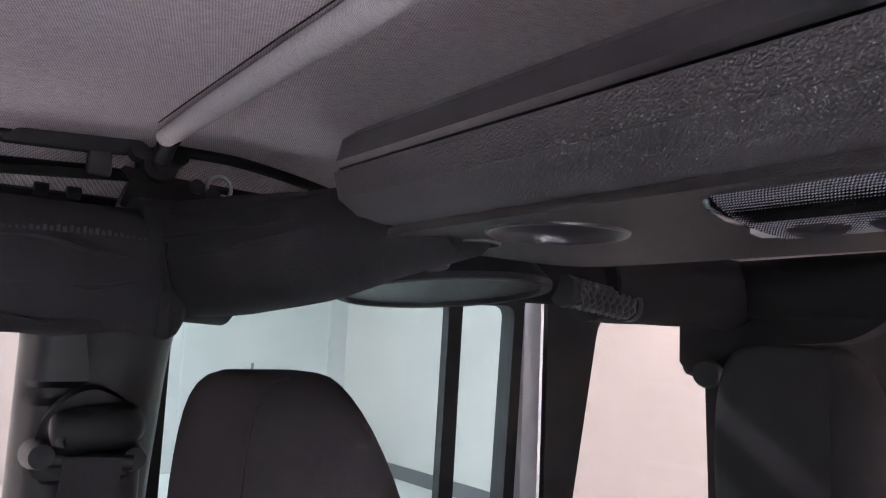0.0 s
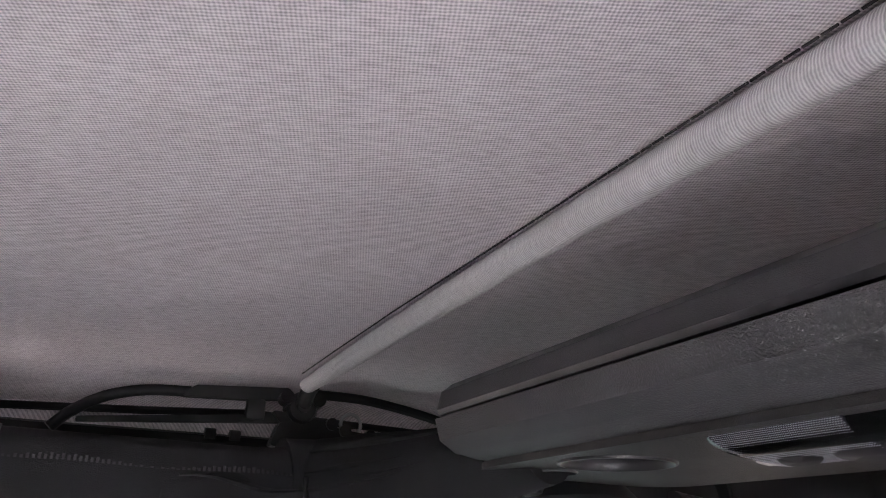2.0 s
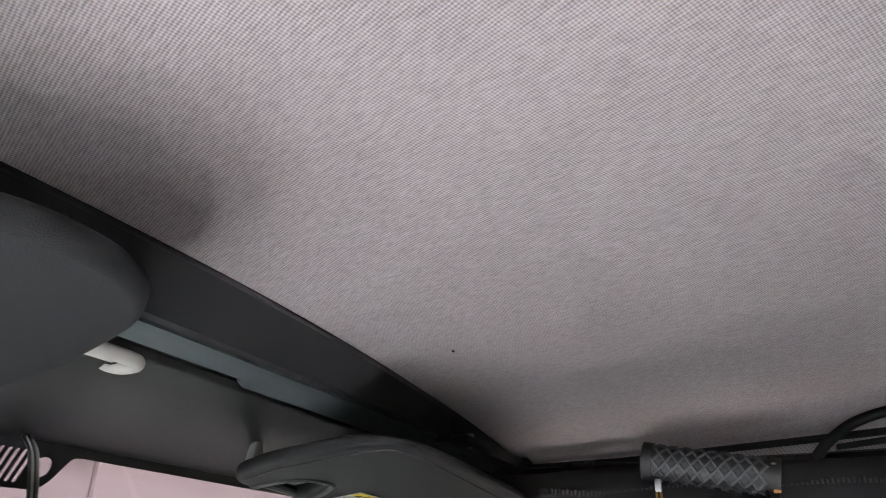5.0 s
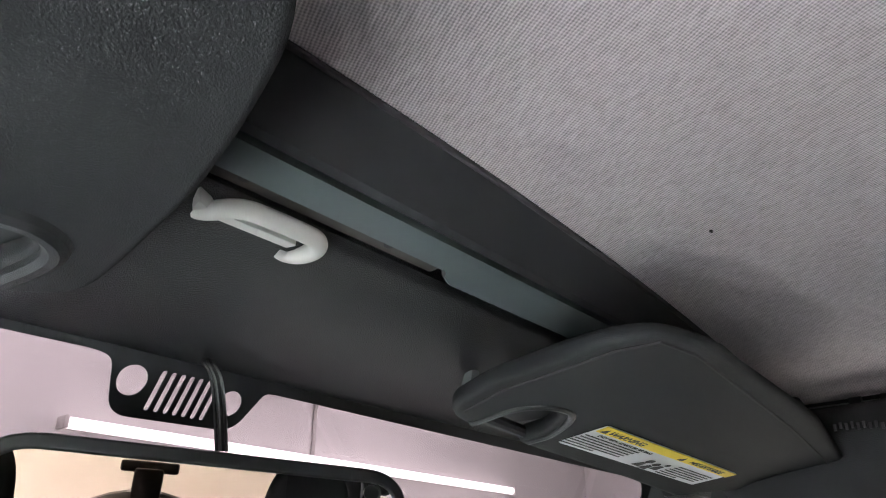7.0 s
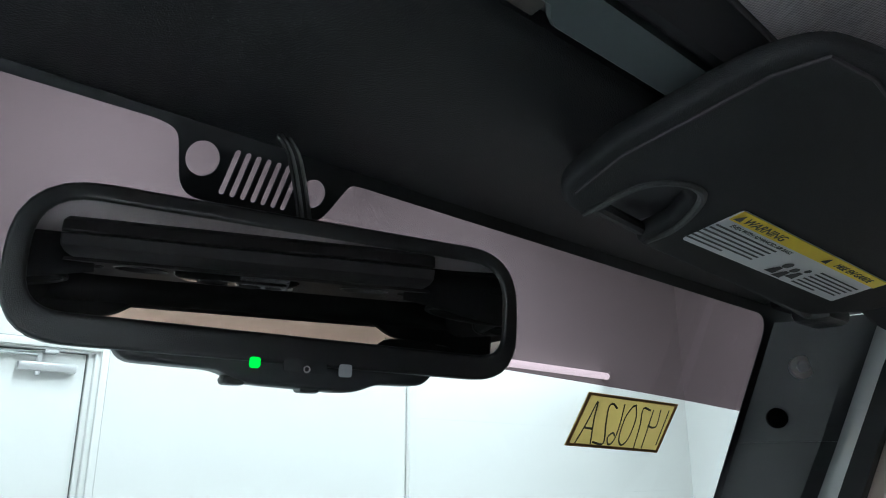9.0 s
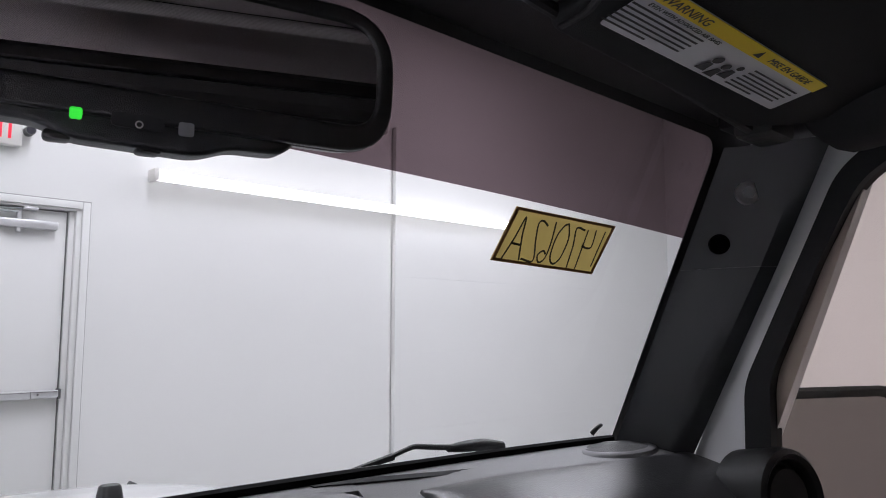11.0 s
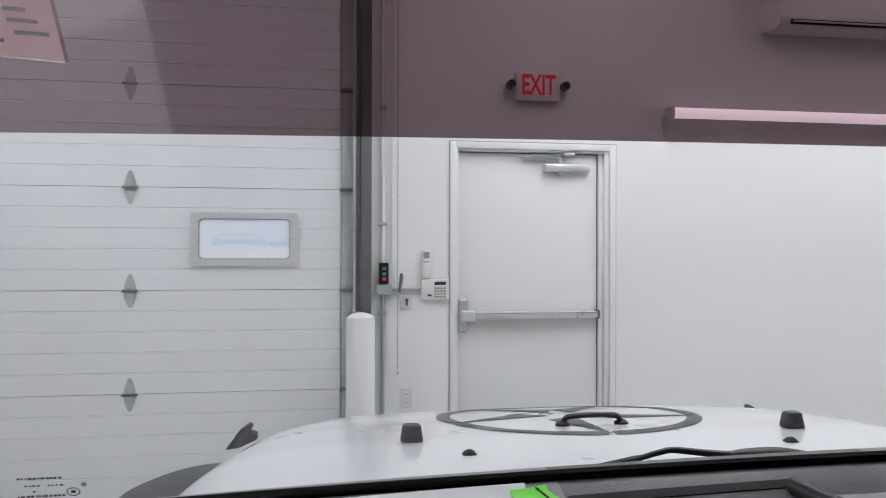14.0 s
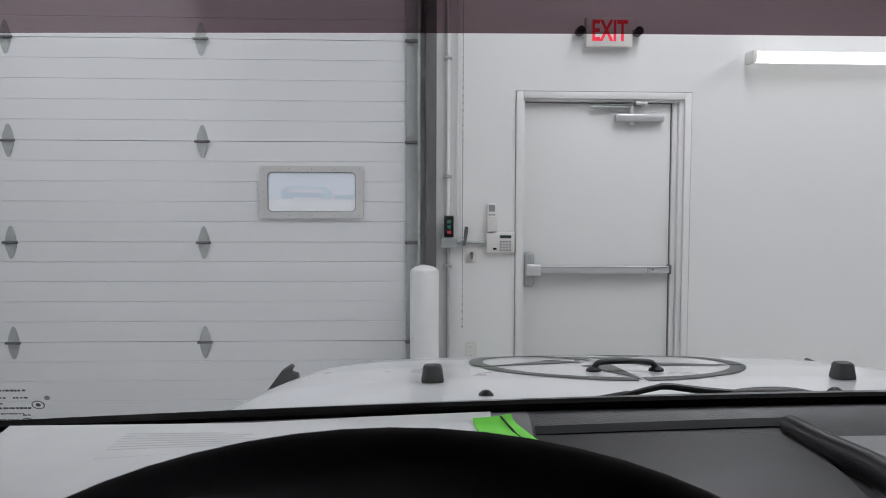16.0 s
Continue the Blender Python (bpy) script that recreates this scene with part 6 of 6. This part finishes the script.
def sb_ring(prof, x):
    """The section at x; the ends are blunt, with rounded corners."""
    r = 0.017
    q = min(r, max(0.0, abs(x) - (SBE - r)))
    lift = r - math.sqrt(max(0.0, r * r - q * q))
    c = max(0.0, abs(x) - (SBE - 0.006)) / 0.006
    pull = 0.006 * (1 - math.sqrt(max(0.0, 1 - c * c)))
    return [(x, y - (pull if y > -0.5 else -pull), min(max(z, 1.537 + lift), 1.595 - 0.7 * lift)) for y, z in prof]


SBX = [SBE * math.sin(a) for a in steps(-math.pi / 2, math.pi / 2, 72)]
CUPS = [(s * cx, -0.444, r) for s in (-1, 1) for cx, r in ((0.172, 0.038), (0.2435, 0.0165))]
hull = loft([sb_ring(sec, x) for x in SBX])
XE = max(x for x in SBX if x < 0.2525)
bmesh.ops.delete(hull, geom=[f for f in hull.faces if all(-0.605 < v.co.y < -0.398 and v.co.z < 1.5395 and abs(v.co.x) < XE + 0.001 for v in f.verts)], context="FACES")
part("body", hull, BAR_CARPET, sb)
part("underside", plate([rounded([(-0.30, -0.602), (0.30, -0.602), (0.295, -0.392), (-0.295, -0.392)], 0.05)] + [circle(cx, cy, r, 40)[::-1] for cx, cy, r in CUPS], 0.005, pose(0, 0, 1.5352), 0.0003), UNDER, sb, "smooth black underside with recessed cups", smooth=False)
part("upper_lid", loft([sb_ring(lid, x) for x in SBX]), LID, sb, "smooth black upper lid")
CUP = material("smooth_black_cup", (0.024, 0.022, 0.024), 0.34, var=0.1, spec=0.45)
GRILLE = material("fine_speaker_grille", (0.03, 0.032, 0.03), 0.20, 0.2, grain=0.5, grain_scale=1400, var=0.1)
for s in (-1, 1):
    for cx, cy, r in [q for q in CUPS if q[0] * s > 0]:
        bowl = [(r * 1.06, 1.5328), (r * 1.04, 1.5312), (r * 1.0, 1.5310), (r * 0.96, 1.5330)] + [(r * 0.96 * math.cos(a), 1.5330 + 0.40 * r * math.sin(a)) for a in steps(0.15, 1.54, 9)]
        part("speaker_cup", loft([[(cx + a, cy + b, z) for a, b in circle(0, 0, q, 40)] for q, z in bowl], caps=False), CUP, sb, "smooth recessed cup")
    # the oval speaker at the end, tipped back and down
    c, e1, e2 = Vector((0.370, -0.519, 1.5085)), Vector((0.11, 0.132, -0.0145)).normalized(), Vector((-0.104, 0.093, 0.023)).normalized()
    up = e1.cross(e2).normalized()
    up = up if up.z > 0 else -up
    oval = lambda r1, r2, h: [((c + e1 * (r1 * math.cos(t)) + e2 * (r2 * math.sin(t)) + up * h).x * s, *(c + e1 * (r1 * math.cos(t)) + e2 * (r2 * math.sin(t)) + up * h)[1:]) for t in steps(0, 2 * math.pi * 47 / 48, 47)]
    pod = part("speaker_pod", loft([oval(0.070, 0.040, 0.030), oval(0.090, 0.055, 0.004), oval(0.089, 0.0545, -0.0008), oval(0.082, 0.0480, -0.0008), oval(0.080, 0.046, 0.002)]), MATTE_BLACK, sb)
    part("speaker_grille", loft([oval(0.081, 0.047, 0.0014), oval(0.055, 0.032, 0.0010), oval(0.001, 0.001, 0.0012)]), GRILLE, pod, "glossy fine-meshed grille")
    part("pod_bump", loft([[(s * (0.332 + a), -0.478 + b, z) for a, b in circle(0, 0, q, 20, q * 0.8)] for q, z in ((0.016, 1.528), (0.014, 1.5235), (0.008, 1.5215), (0.001, 1.521))]), CUP, pod)
# dome lamp: a long black capsule with a prismatic lens bent over its front edge
dome_at = lambda v: (-0.4055 - 0.040 * (1 - math.cos(v * math.pi / 2)) - 0.012 * v, 1.5350 - 0.0125 * math.sin(v * math.pi / 2))
def capsule(k, z):
    return [(x, y, z) for x, y in rounded([(-0.118 - k, -0.480 - k * 0.5), (0.060 + k, -0.480 - k * 0.5), (0.068 + k, -0.430), (0.058 + k, -0.4085 + k), (-0.110 - k, -0.4085 + k), (-0.125 - k, -0.430)], 0.016, 6)]
GLOSS = material("glossy_black_plastic", (0.006, 0.006, 0.0065), 0.2, var=0.1, spec=0.5)
dome = part("dome_lamp", loft([capsule(0.004, 1.5395), capsule(0.003, 1.535), capsule(0.0, 1.530), capsule(-0.006, 1.526), capsule(-0.014, 1.5235)]), GLOSS, sb, "black dome lamp housing")
lens_f = lambda u, v: (u * (1 - 0.10 * v) + 0.001 * v, dome_at(v)[0] + 0.0015, dome_at(v)[1] - 0.0012)
part("lens", sheet(lens_f, steps(-0.024, 0.053, 24), steps(0, 1, 16), 0.003), LENS, dome, "dark prismatic lens")
dots = bmesh.new()
spark = random.Random(11)
for i in range(56):
    for j in range(25):
        p = Vector(lens_f(-0.0232 + (i + 0.5 * (j % 2)) * 0.00135, 0.02 + j * 0.040)) - Vector((0, -0.0003, 0.0004))
        r = 0.00055
        tip = (spark.uniform(-r, r) * 0.5, r * 0.7 + spark.uniform(-r, r) * 0.45, -r * 0.9)
        vs = [dots.verts.new(p + Vector(q)) for q in ((-r, 0, 0), (0, -r * 0.7, r * 0.7), (r, 0, 0), (0, r * 0.7, -r * 0.7), tip)]
        for k in range(4):
            dots.faces.new((vs[k], vs[(k + 1) % 4], vs[4]))
# The prisms get an opaque pale colour that paints the lens's sparkle.
tagged(part("prism_field", dots, material("painted_prism_glint", (0.72, 0.71, 0.76), 0.22, 0.0), dome, "rows of tiny prisms, their sparkle painted pale", smooth=False), kind="stuff")
for cx, rx, m in ((0.027, 0.013, GREY_PLASTIC), (-0.009, 0.017, CUP)):
    y0, z0 = dome_at(0.72)
    bt = part("button", loft([[(cx + a, y0 + b - 0.002, z0 + b * 0.28 + zz) for a, b in circle(0, 0, q, 24, q * 0.55)] for q, zz in ((rx, 0.001), (rx * 0.98, -0.0022), (rx * 0.85, -0.0034), (0.001, -0.0038))]), CUP, dome)
    part("button_face", loft([[(cx - rx * 0.25 + a, y0 + b - 0.002, z0 + b * 0.28 + zz) for a, b in circle(0, 0, q, 20, q * 0.6)] for q, zz in ((rx * 0.5, -0.003), (rx * 0.45, -0.0046), (0.0008, -0.0050))]), material("frosted_button", (0.25, 0.25, 0.26), 0.25, var=0.3, var_scale=200), bt)
for x0, x1 in ((0.026, 0.058), (-0.030, -0.024)):
    part("pale_strip", sheet(lambda u, v: (u, -0.4475 - 0.010 * v + 0.25 * max(0, u - 0.045), 1.5228 - 0.001 * v), steps(x0, x1, 8), steps(0, 1, 3), 0.003), OFF_WHITE, dome, "pale cream lower strip")
part("round_opening", loft([[(-0.066 + a, -0.442 + b, z) for a, b in circle(0, 0, q, 28, q * 0.7)] for q, z in ((0.024, 1.5245), (0.023, 1.5205), (0.020, 1.5205), (0.017, 1.523), (0.001, 1.5235))]), MATTE_BLACK, dome)
for x0 in (0.128, 0.108):
    part("streak", sheet(lambda u, v: (x0 + 0.006 * u - 0.012 * v, -0.3572 - 0.008 * v * v, 1.573 + 0.016 * v), steps(0, 0.5, 2), steps(0, 1, 8), 0.0005, (0, 1, 0)), DASH_LIGHT, sb, "faint pale streak")


# ---- seats ----
def head_rest(ob, x, y, z0, z1, w, lean=0.0):
    rings = []
    for t in steps(0, 1, 14):
        z = z0 + (z1 - z0) * math.sin(t * math.pi / 2)
        k = (1 - 0.12 * (1 - t) ** 2) * max(0.10, math.cos(t * math.pi / 2 * 0.985) ** 0.42)
        kk = 1 - 0.75 * t ** 5 - 0.12 * (1 - t) ** 2
        depth = 0.155 - 0.115 * t ** 1.2
        fy = y + 0.056 - 0.006 * t - 0.030 * t ** 6
        rings.append([(x + a * k, fy - depth / 2 + b * depth / 0.11, z) for a, b in rounded([(-w, -0.055), (w, -0.055), (w, 0.055), (-w, 0.055)], 0.045, 6)])
    part("head_rest", loft(rings), SEAT, ob, "charcoal cloth head rest")
    part("head_seam", tube([(x - w * 0.55, y + 0.0575 - 0.006 * t - 0.030 * t ** 6, z0 + (z1 - z0) * math.sin(t * math.pi / 2)) for t in steps(0.05, 0.97, 24)], 0.0008, 6), THREAD, ob)
    for q in (-0.05, 0.05):
        part("rest_post", rod((x + q, y, z0 - 0.09), (x + q, y, z0 + 0.02), 0.006, 10), BUCKLE, ob)


def seat(x, y, zrest, ztop, w, group, label, depth=0.50):
    ob = thing("cloth_seat", label, "car seat", group, at=(x, y, 0.45))
    part("cushion", moved(box((x - w, y + 0.02, 0.62), (x + w, y + depth, 0.80), 0.05, 4), Matrix.Identity(4)), SEAT, ob)
    part("base", box((x - w * 0.8, y + 0.05, 0.451), (x + w * 0.8, y + depth - 0.06, 0.62), 0.02), BLACK, ob)
    rings = []
    for t in steps(0, 1, 12):
        z = 0.66 + (zrest - 0.05 - 0.66) * t
        k = 1 - 0.25 * t ** 3
        rings.append([(x + a * k, y - 0.10 * t + b * (1 - 0.35 * t), z) for a, b in rounded([(-w, -0.08), (w, -0.08), (w, 0.08), (-w, 0.08)], 0.05, 5)])
    part("backrest", loft(rings), SEAT, ob)
    head_rest(ob, x, y - 0.10, zrest, ztop, 0.119)
    return ob


seat(0.40, -0.295, 1.21, 1.442, 0.25, "front seats", "charcoal cloth front seat with its head rest")
seat(-0.40, -0.33, 1.20, 1.40, 0.25, "front seats", "charcoal cloth front seat with its head rest, driver side")
seat(0.385, -1.03, 1.26, 1.482, 0.30, "rear seats", "charcoal cloth rear seat with its head rest", 0.42)
seat(-0.385, -1.03, 1.26, 1.482, 0.30, "rear seats", "charcoal cloth rear seat with its head rest, driver side", 0.42)
SZ = 0.97
spare = thing("spare_wheel", "black spare tyre carried behind the tailgate", "spare wheel", at=(0, -2.25, SZ))
part("tyre", tube([(0, -2.12, SZ - 0.03), (0, -2.14, SZ - 0.03), (0, -2.34, SZ - 0.03), (0, -2.36, SZ - 0.03)], lambda t: 0.41 if 0.2 < t < 0.8 else 0.37, 40), RUBBER, spare)
part("carrier", box((-0.05, -2.14, 0.7), (0.05, -2.10, 1.43), 0.01), BLACK, spare)
part("brake_lamp", box((-0.10, -2.16, 1.415), (0.10, -2.11, 1.455), 0.01), MATTE_BLACK, spare, "high brake lamp on its stalk")

# ---- dashboard ----
dash = thing("dashboard", "dark grey moulded dashboard with an open tray", "dashboard", at=(0, 0.5, 1.0))
MESH_GREY = material("grey_speaker_mesh", (0.085, 0.085, 0.088), 0.5, grain=0.8, grain_scale=900, var=0.3, var_scale=400)
AIRBAG_SMOOTH = material("smooth_dark_recess", (0.026, 0.026, 0.028), 0.42, var=0.1, spec=0.2)
DASH_Z = [(0.30, 0.98), (0.36, 1.06), (0.42, 1.115), (0.48, 1.148), (0.54, 1.163), (0.585, 1.173), (0.602, 1.179), (0.614, 1.187), (0.626, 1.1930), (0.66, 1.195), (0.70, 1.195)]


def dash_z(x, y):
    z = curve_at(DASH_Z, y) - 0.03 * (x - 0.15) ** 2 * max(0, min(1, (y - 0.585) / 0.04))
    if x > 0.34:                      # padded bulge on the passenger side
        s = min(1, (x - 0.34) / 0.12)
        z += 0.014 * s * s * (3 - 2 * s) * max(0, 1 - ((y - 0.50) / 0.13) ** 2)
    return z


def dash_top(x0, x1, y0, y1, nx, ny):
    return sheet(lambda u, v: (u, v, dash_z(u, v)), steps(x0, x1, nx), steps(y0, y1, ny), -0.03)


part("top_right", dash_top(0.318, 0.742, 0.30, 0.668, 34, 30), DASH, dash, "grained padded top")
part("top_left", dash_top(-0.742, -0.262, 0.30, 0.668, 30, 30), DASH, dash)
part("top_back", dash_top(0.030, 0.318, 0.615, 0.668, 14, 5), DASH, dash)
part("top_ledge", dash_top(-0.262, 0.030, 0.600, 0.668, 14, 6), DASH_SHADED, dash)
part("top_front", dash_top(-0.262, 0.318, 0.30, 0.482, 24, 12), DASH, dash)
part("top_bridge", dash_top(-0.064, 0.034, 0.482, 0.600, 6, 10), DASH_LIGHT, dash)
def pad_at(u, v):
    """The passenger's padded cover: raised, with rolled edges."""
    x, y = 0.372 + 0.362 * u, 0.31 + (0.292 - 0.052 * u) * v
    edge = min(1.0, u / 0.09, (1 - v) / 0.10)
    return x, y, dash_z(x, y) + 0.009 * math.sqrt(max(0.0, 1 - (1 - edge) ** 2)) - 0.001


part("airbag_cover", sheet(pad_at, [0, 0.01, 0.025, 0.045, 0.07] + steps(0.09, 1, 24), steps(0, 0.88, 24) + [0.91, 0.935, 0.955, 0.975, 0.99, 1.0], -0.01), AIRBAG, dash, "dark padded airbag cover")
part("face", box((-0.742, 0.30, 0.62), (0.742, 0.40, 0.965), 0.02), DASH, dash)
part("under", box((-0.70, 0.40, 0.70), (0.70, 0.645, 0.94), 0.01), MATTE_BLACK, dash)
def seal_ring(x):
    z = 1.2010 - 0.03 * (x - 0.15) ** 2
    th = 0.0060 - 0.0035 * min(1, max(0, 0.15 - x) / 0.8) ** 2
    return [(x, gy(z) - 0.003, z), (x, gy(z) - 0.008, z - 0.002), (x, gy(z - th) - 0.012, z - th), (x, gy(1.15) - 0.016, 1.15), (x, gy(1.15) - 0.002, 1.15)]


part("screen_seal", loft([seal_ring(x) for x in steps(-0.712, 0.738, 40)]), material("black_rubber_seal", (0.003, 0.003, 0.0032), 0.8, spec=0.08), dash, "black seal along the glass")
tray = part("tray", loft([[(x, y, z + 0.062 * (y - 0.475)) for x, y in rounded([(0.030 + i, 0.475 + i), (0.312 - i, 0.475 + i), (0.30 - i, 0.620 - i), (0.036 + i, 0.620 - i)], 0.03, 5)] for i, z in ((0.0, 1.06), (0.0, 1.168), (-0.004, 1.176), (0.004, 1.182), (0.010, 1.1815), (0.013, 1.180), (0.010, 1.06))]), DASH, dash, "open tray with a raised rim")
part("tray_lining", loft([[(x, y, z + 0.062 * (y - 0.475)) for x, y in rounded([(0.030 + i, 0.475 + i), (0.312 - i, 0.475 + i), (0.30 - i, 0.620 - i), (0.036 + i, 0.620 - i)], 0.03, 5)] for i, z in ((0.0125, 1.07), (0.0128, 1.1795), (0.0165, 1.176), (0.026, 1.125))]), MATTE_BLACK, tray, "dark inside")
part("tray_mat", plate([rounded([(0.045, 0.49), (0.295, 0.49), (0.285, 0.606), (0.05, 0.606)], 0.025, 4)], 0.004, pose(0, 0, 1.128)), MATTE_BLACK, tray, "black rubber mat")
shallow = part("shallow_tray", sheet(lambda u, v: (-0.262 + 0.192 * u, 0.44 + 0.167 * v, 1.1795 - 0.12 * (0.167 - 0.167 * v) - 1.5 * max(0, 0.12 - 0.167 * v) ** 2), steps(0, 1, 8), steps(0, 1, 16), -0.05), AIRBAG_SMOOTH, dash, "smooth dark recess")
part("back_gap", sheet(lambda u, v: (-0.260 + 0.190 * u, 0.6055 + 0.003 * u + 0.007 * v, dash_z(-0.26 + 0.19 * u, 0.6055 + 0.003 * u + 0.007 * v) + 0.0012), steps(0, 1, 8), [0, 1], -0.006), MATTE_BLACK, shallow, "dark gap along the back")
part("side_ridge", tube(smooth_path([(-0.070, 0.614, 1.180), (-0.062, 0.58, 1.177), (-0.050, 0.53, 1.174), (-0.044, 0.485, 1.160)], 5), 0.0105, 12), AIRBAG_SMOOTH, shallow, "rounded ridge")
slot_at = lambda u, v: (0.280 + 0.290 * u, 0.6290 - 0.0285 * u + 0.0055 * (v - 0.5), dash_z(0.3, 0.6290 - 0.0285 * u + 0.0055 * (v - 0.5)) + 0.0011)
part("defrost_slot", sheet(slot_at, steps(0, 1, 24), steps(0, 1, 2), -0.004), MATTE_BLACK, dash, "long demister slot")
for s in (-1, 1):
    k = 1.0 if s > 0 else 0.8
    dz = 0.0 if s > 0 else -0.014
    tw = part("corner_speaker", loft([[(s * 0.693 + a * k, 0.606 + b * k, z + dz) for a, b in circle(0, 0, q, 32, q * 0.62)] for q, z in ((0.070, 1.158), (0.069, 1.1775), (0.063, 1.1835), (0.055, 1.1855), (0.048, 1.1845))]), DASH, dash, "oval corner speaker pod")
    part("corner_mesh", loft([[(s * 0.693 + a * k, 0.606 + b * k, z + dz) for a, b in circle(0, 0, q, 32, q * 0.62)] for q, z in ((0.050, 1.1850), (0.02, 1.1865), (0.001, 1.187))], caps=False), MESH_GREY, tw)
    vent = part("round_vent", moved(loft([[(a, b, z) for a, b in circle(0, 0, r, 28)] for r, z in ((0.050, -0.05), (0.052, 0.000), (0.050, 0.008), (0.045, 0.012), (0.040, 0.008), (0.037, -0.004))]), facing(s * 0.720, 0.420, 1.150, (1, -s * 0.24, 0), (0, 0.15, 1))), BLACK, dash, "round air vent")
    VM = facing(s * 0.720, 0.420, 1.150, (1, -s * 0.24, 0), (0, 0.15, 1))
    part("vent_face", moved(loft([[(a, b, z) for a, b in circle(0, 0, r, 28)] for r, z in ((0.0345, -0.003), (0.030, 0.004), (0.012, 0.007), (0.001, 0.0075))]), VM), MATTE_BLACK, vent, "dark turning vent face")
    part("vent_tab", moved(box((-0.006, -0.030, 0.003), (0.006, -0.022, 0.010), 0.002), VM), DASH_LIGHT, vent)
part("cluster_hood", loft([[(-0.36 + a, y, 1.10 + b) for a, b in [(0.155 * math.cos(t), 0.075 * math.sin(t) ** 0.8 if math.sin(t) > 0 else 0) for t in steps(0, math.pi, 18)] + [(-0.155, -0.06), (0.155, -0.06)]] for y in (0.36, 0.42, 0.50, 0.56)]), DASH, dash, "hood over the instruments")

# steering wheel
wheel = thing("steering_wheel", "black leather steering wheel", "steering wheel", at=(-0.362, 0.30, 1.09))
WM = facing(-0.356, 0.318, 1.084, (1, 0, 0), (0, -0.21, 0.978))
part("rim", moved(tube([(0.188 * math.cos(a), 0.188 * math.sin(a), 0) for a in steps(0, 2 * math.pi, 96)], 0.0155, 20, up=(0, 0, 1)), WM), material("black_leather", (0.0035, 0.0035, 0.0038), 0.75, var=0.2, spec=0.08), wheel)
part("hub", moved(loft([[(a, b, z) for a, b in rounded([(-w, -w * 0.8), (w, -w * 0.8), (w, w * 0.8), (-w, w * 0.8)], 0.04, 5)] for w, z in ((0.09, -0.03), (0.085, 0.01), (0.06, 0.022))]), WM), BLACK, wheel)
for a in (200, 340, 270):
    part("spoke", moved(tube([(0.07 * math.cos(radians(a)), 0.06 * math.sin(radians(a)), -0.005), (0.178 * math.cos(radians(a)), 0.178 * math.sin(radians(a)), -0.002)], 0.016, 12, flat=0.6), WM), BLACK, wheel)
part("column", tube([WM @ Vector((0, 0, -0.02)), Vector((-0.362, 0.48, 0.95))], 0.035, 14), BLACK, wheel)

# sheet of paper with a lime edge, lying on the dash
paper = thing("paper_sheet", "printed white paper sheet with a lime tape edge", "paper", at=(-0.45, 0.59, 1.18))
PXL = lambda v: -0.640 + 0.030 * (1 - v)
pz = lambda x, y: max(dash_z(x, y) + 0.0025, 1.1835 + 0.0025 * math.sin((x + 0.6) * 16) * (0.6 - y) * 8 * 0.2 + 0.010 * min(1, max(0, (0.60 - y) / 0.1)) * max(0, 1 - ((x + 0.36) / 0.2) ** 2))
part("sheet", sheet(lambda u, v: (PXL(v) + u * (-0.301 + 0.010 * v - PXL(v)), 0.455 + (0.168 + 0.004 * u) * v, pz(PXL(v) + u * 0.345, 0.455 + (0.168 + 0.004 * u) * v)), steps(0, 1, 40), steps(0, 1, 20), 0.0012), PAPER, paper)
part("lime_edge", sheet(lambda u, v: (-0.299 - 0.006 * v + u * (0.031 - 0.003 * v), 0.546 + 0.071 * v, pz(-0.29, 0.546 + 0.071 * v) + 0.0016 + 0.003 * u * u), steps(0, 1, 6), steps(0, 1, 12), 0.0012), LIME, paper, "bright lime tape")
part("lime_seam", tube([(-0.2755, 0.548, pz(-0.29, 0.548) + 0.0040), (-0.279, 0.575, pz(-0.29, 0.575) + 0.0040), (-0.2845, 0.616, pz(-0.29, 0.616) + 0.0040)], 0.0008, 6), THREAD, paper)
lines = []
rnd = random.Random(4)
for col, (x0, x1) in enumerate(((-0.548, -0.44), (-0.425, -0.32))):
    for r in range(24):
        y, w = 0.468 + r * 0.0060, rnd.uniform(0.55, 1.0)
        if rnd.random() < 0.25:
            continue
        lines.append(sheet(lambda u, v, y=y, x0=x0, x1=x0 + (x1 - x0) * w: (x0 + u * (x1 - x0), y + v * 0.0014, pz(x0 + u * (x1 - x0), y + v * 0.0014) + 0.0013), steps(0, 1, 8), [0, 1], 0.0001))
tagged(part("print", join(*lines), INK, paper, "lines of small grey print", smooth=False), kind="stuff")
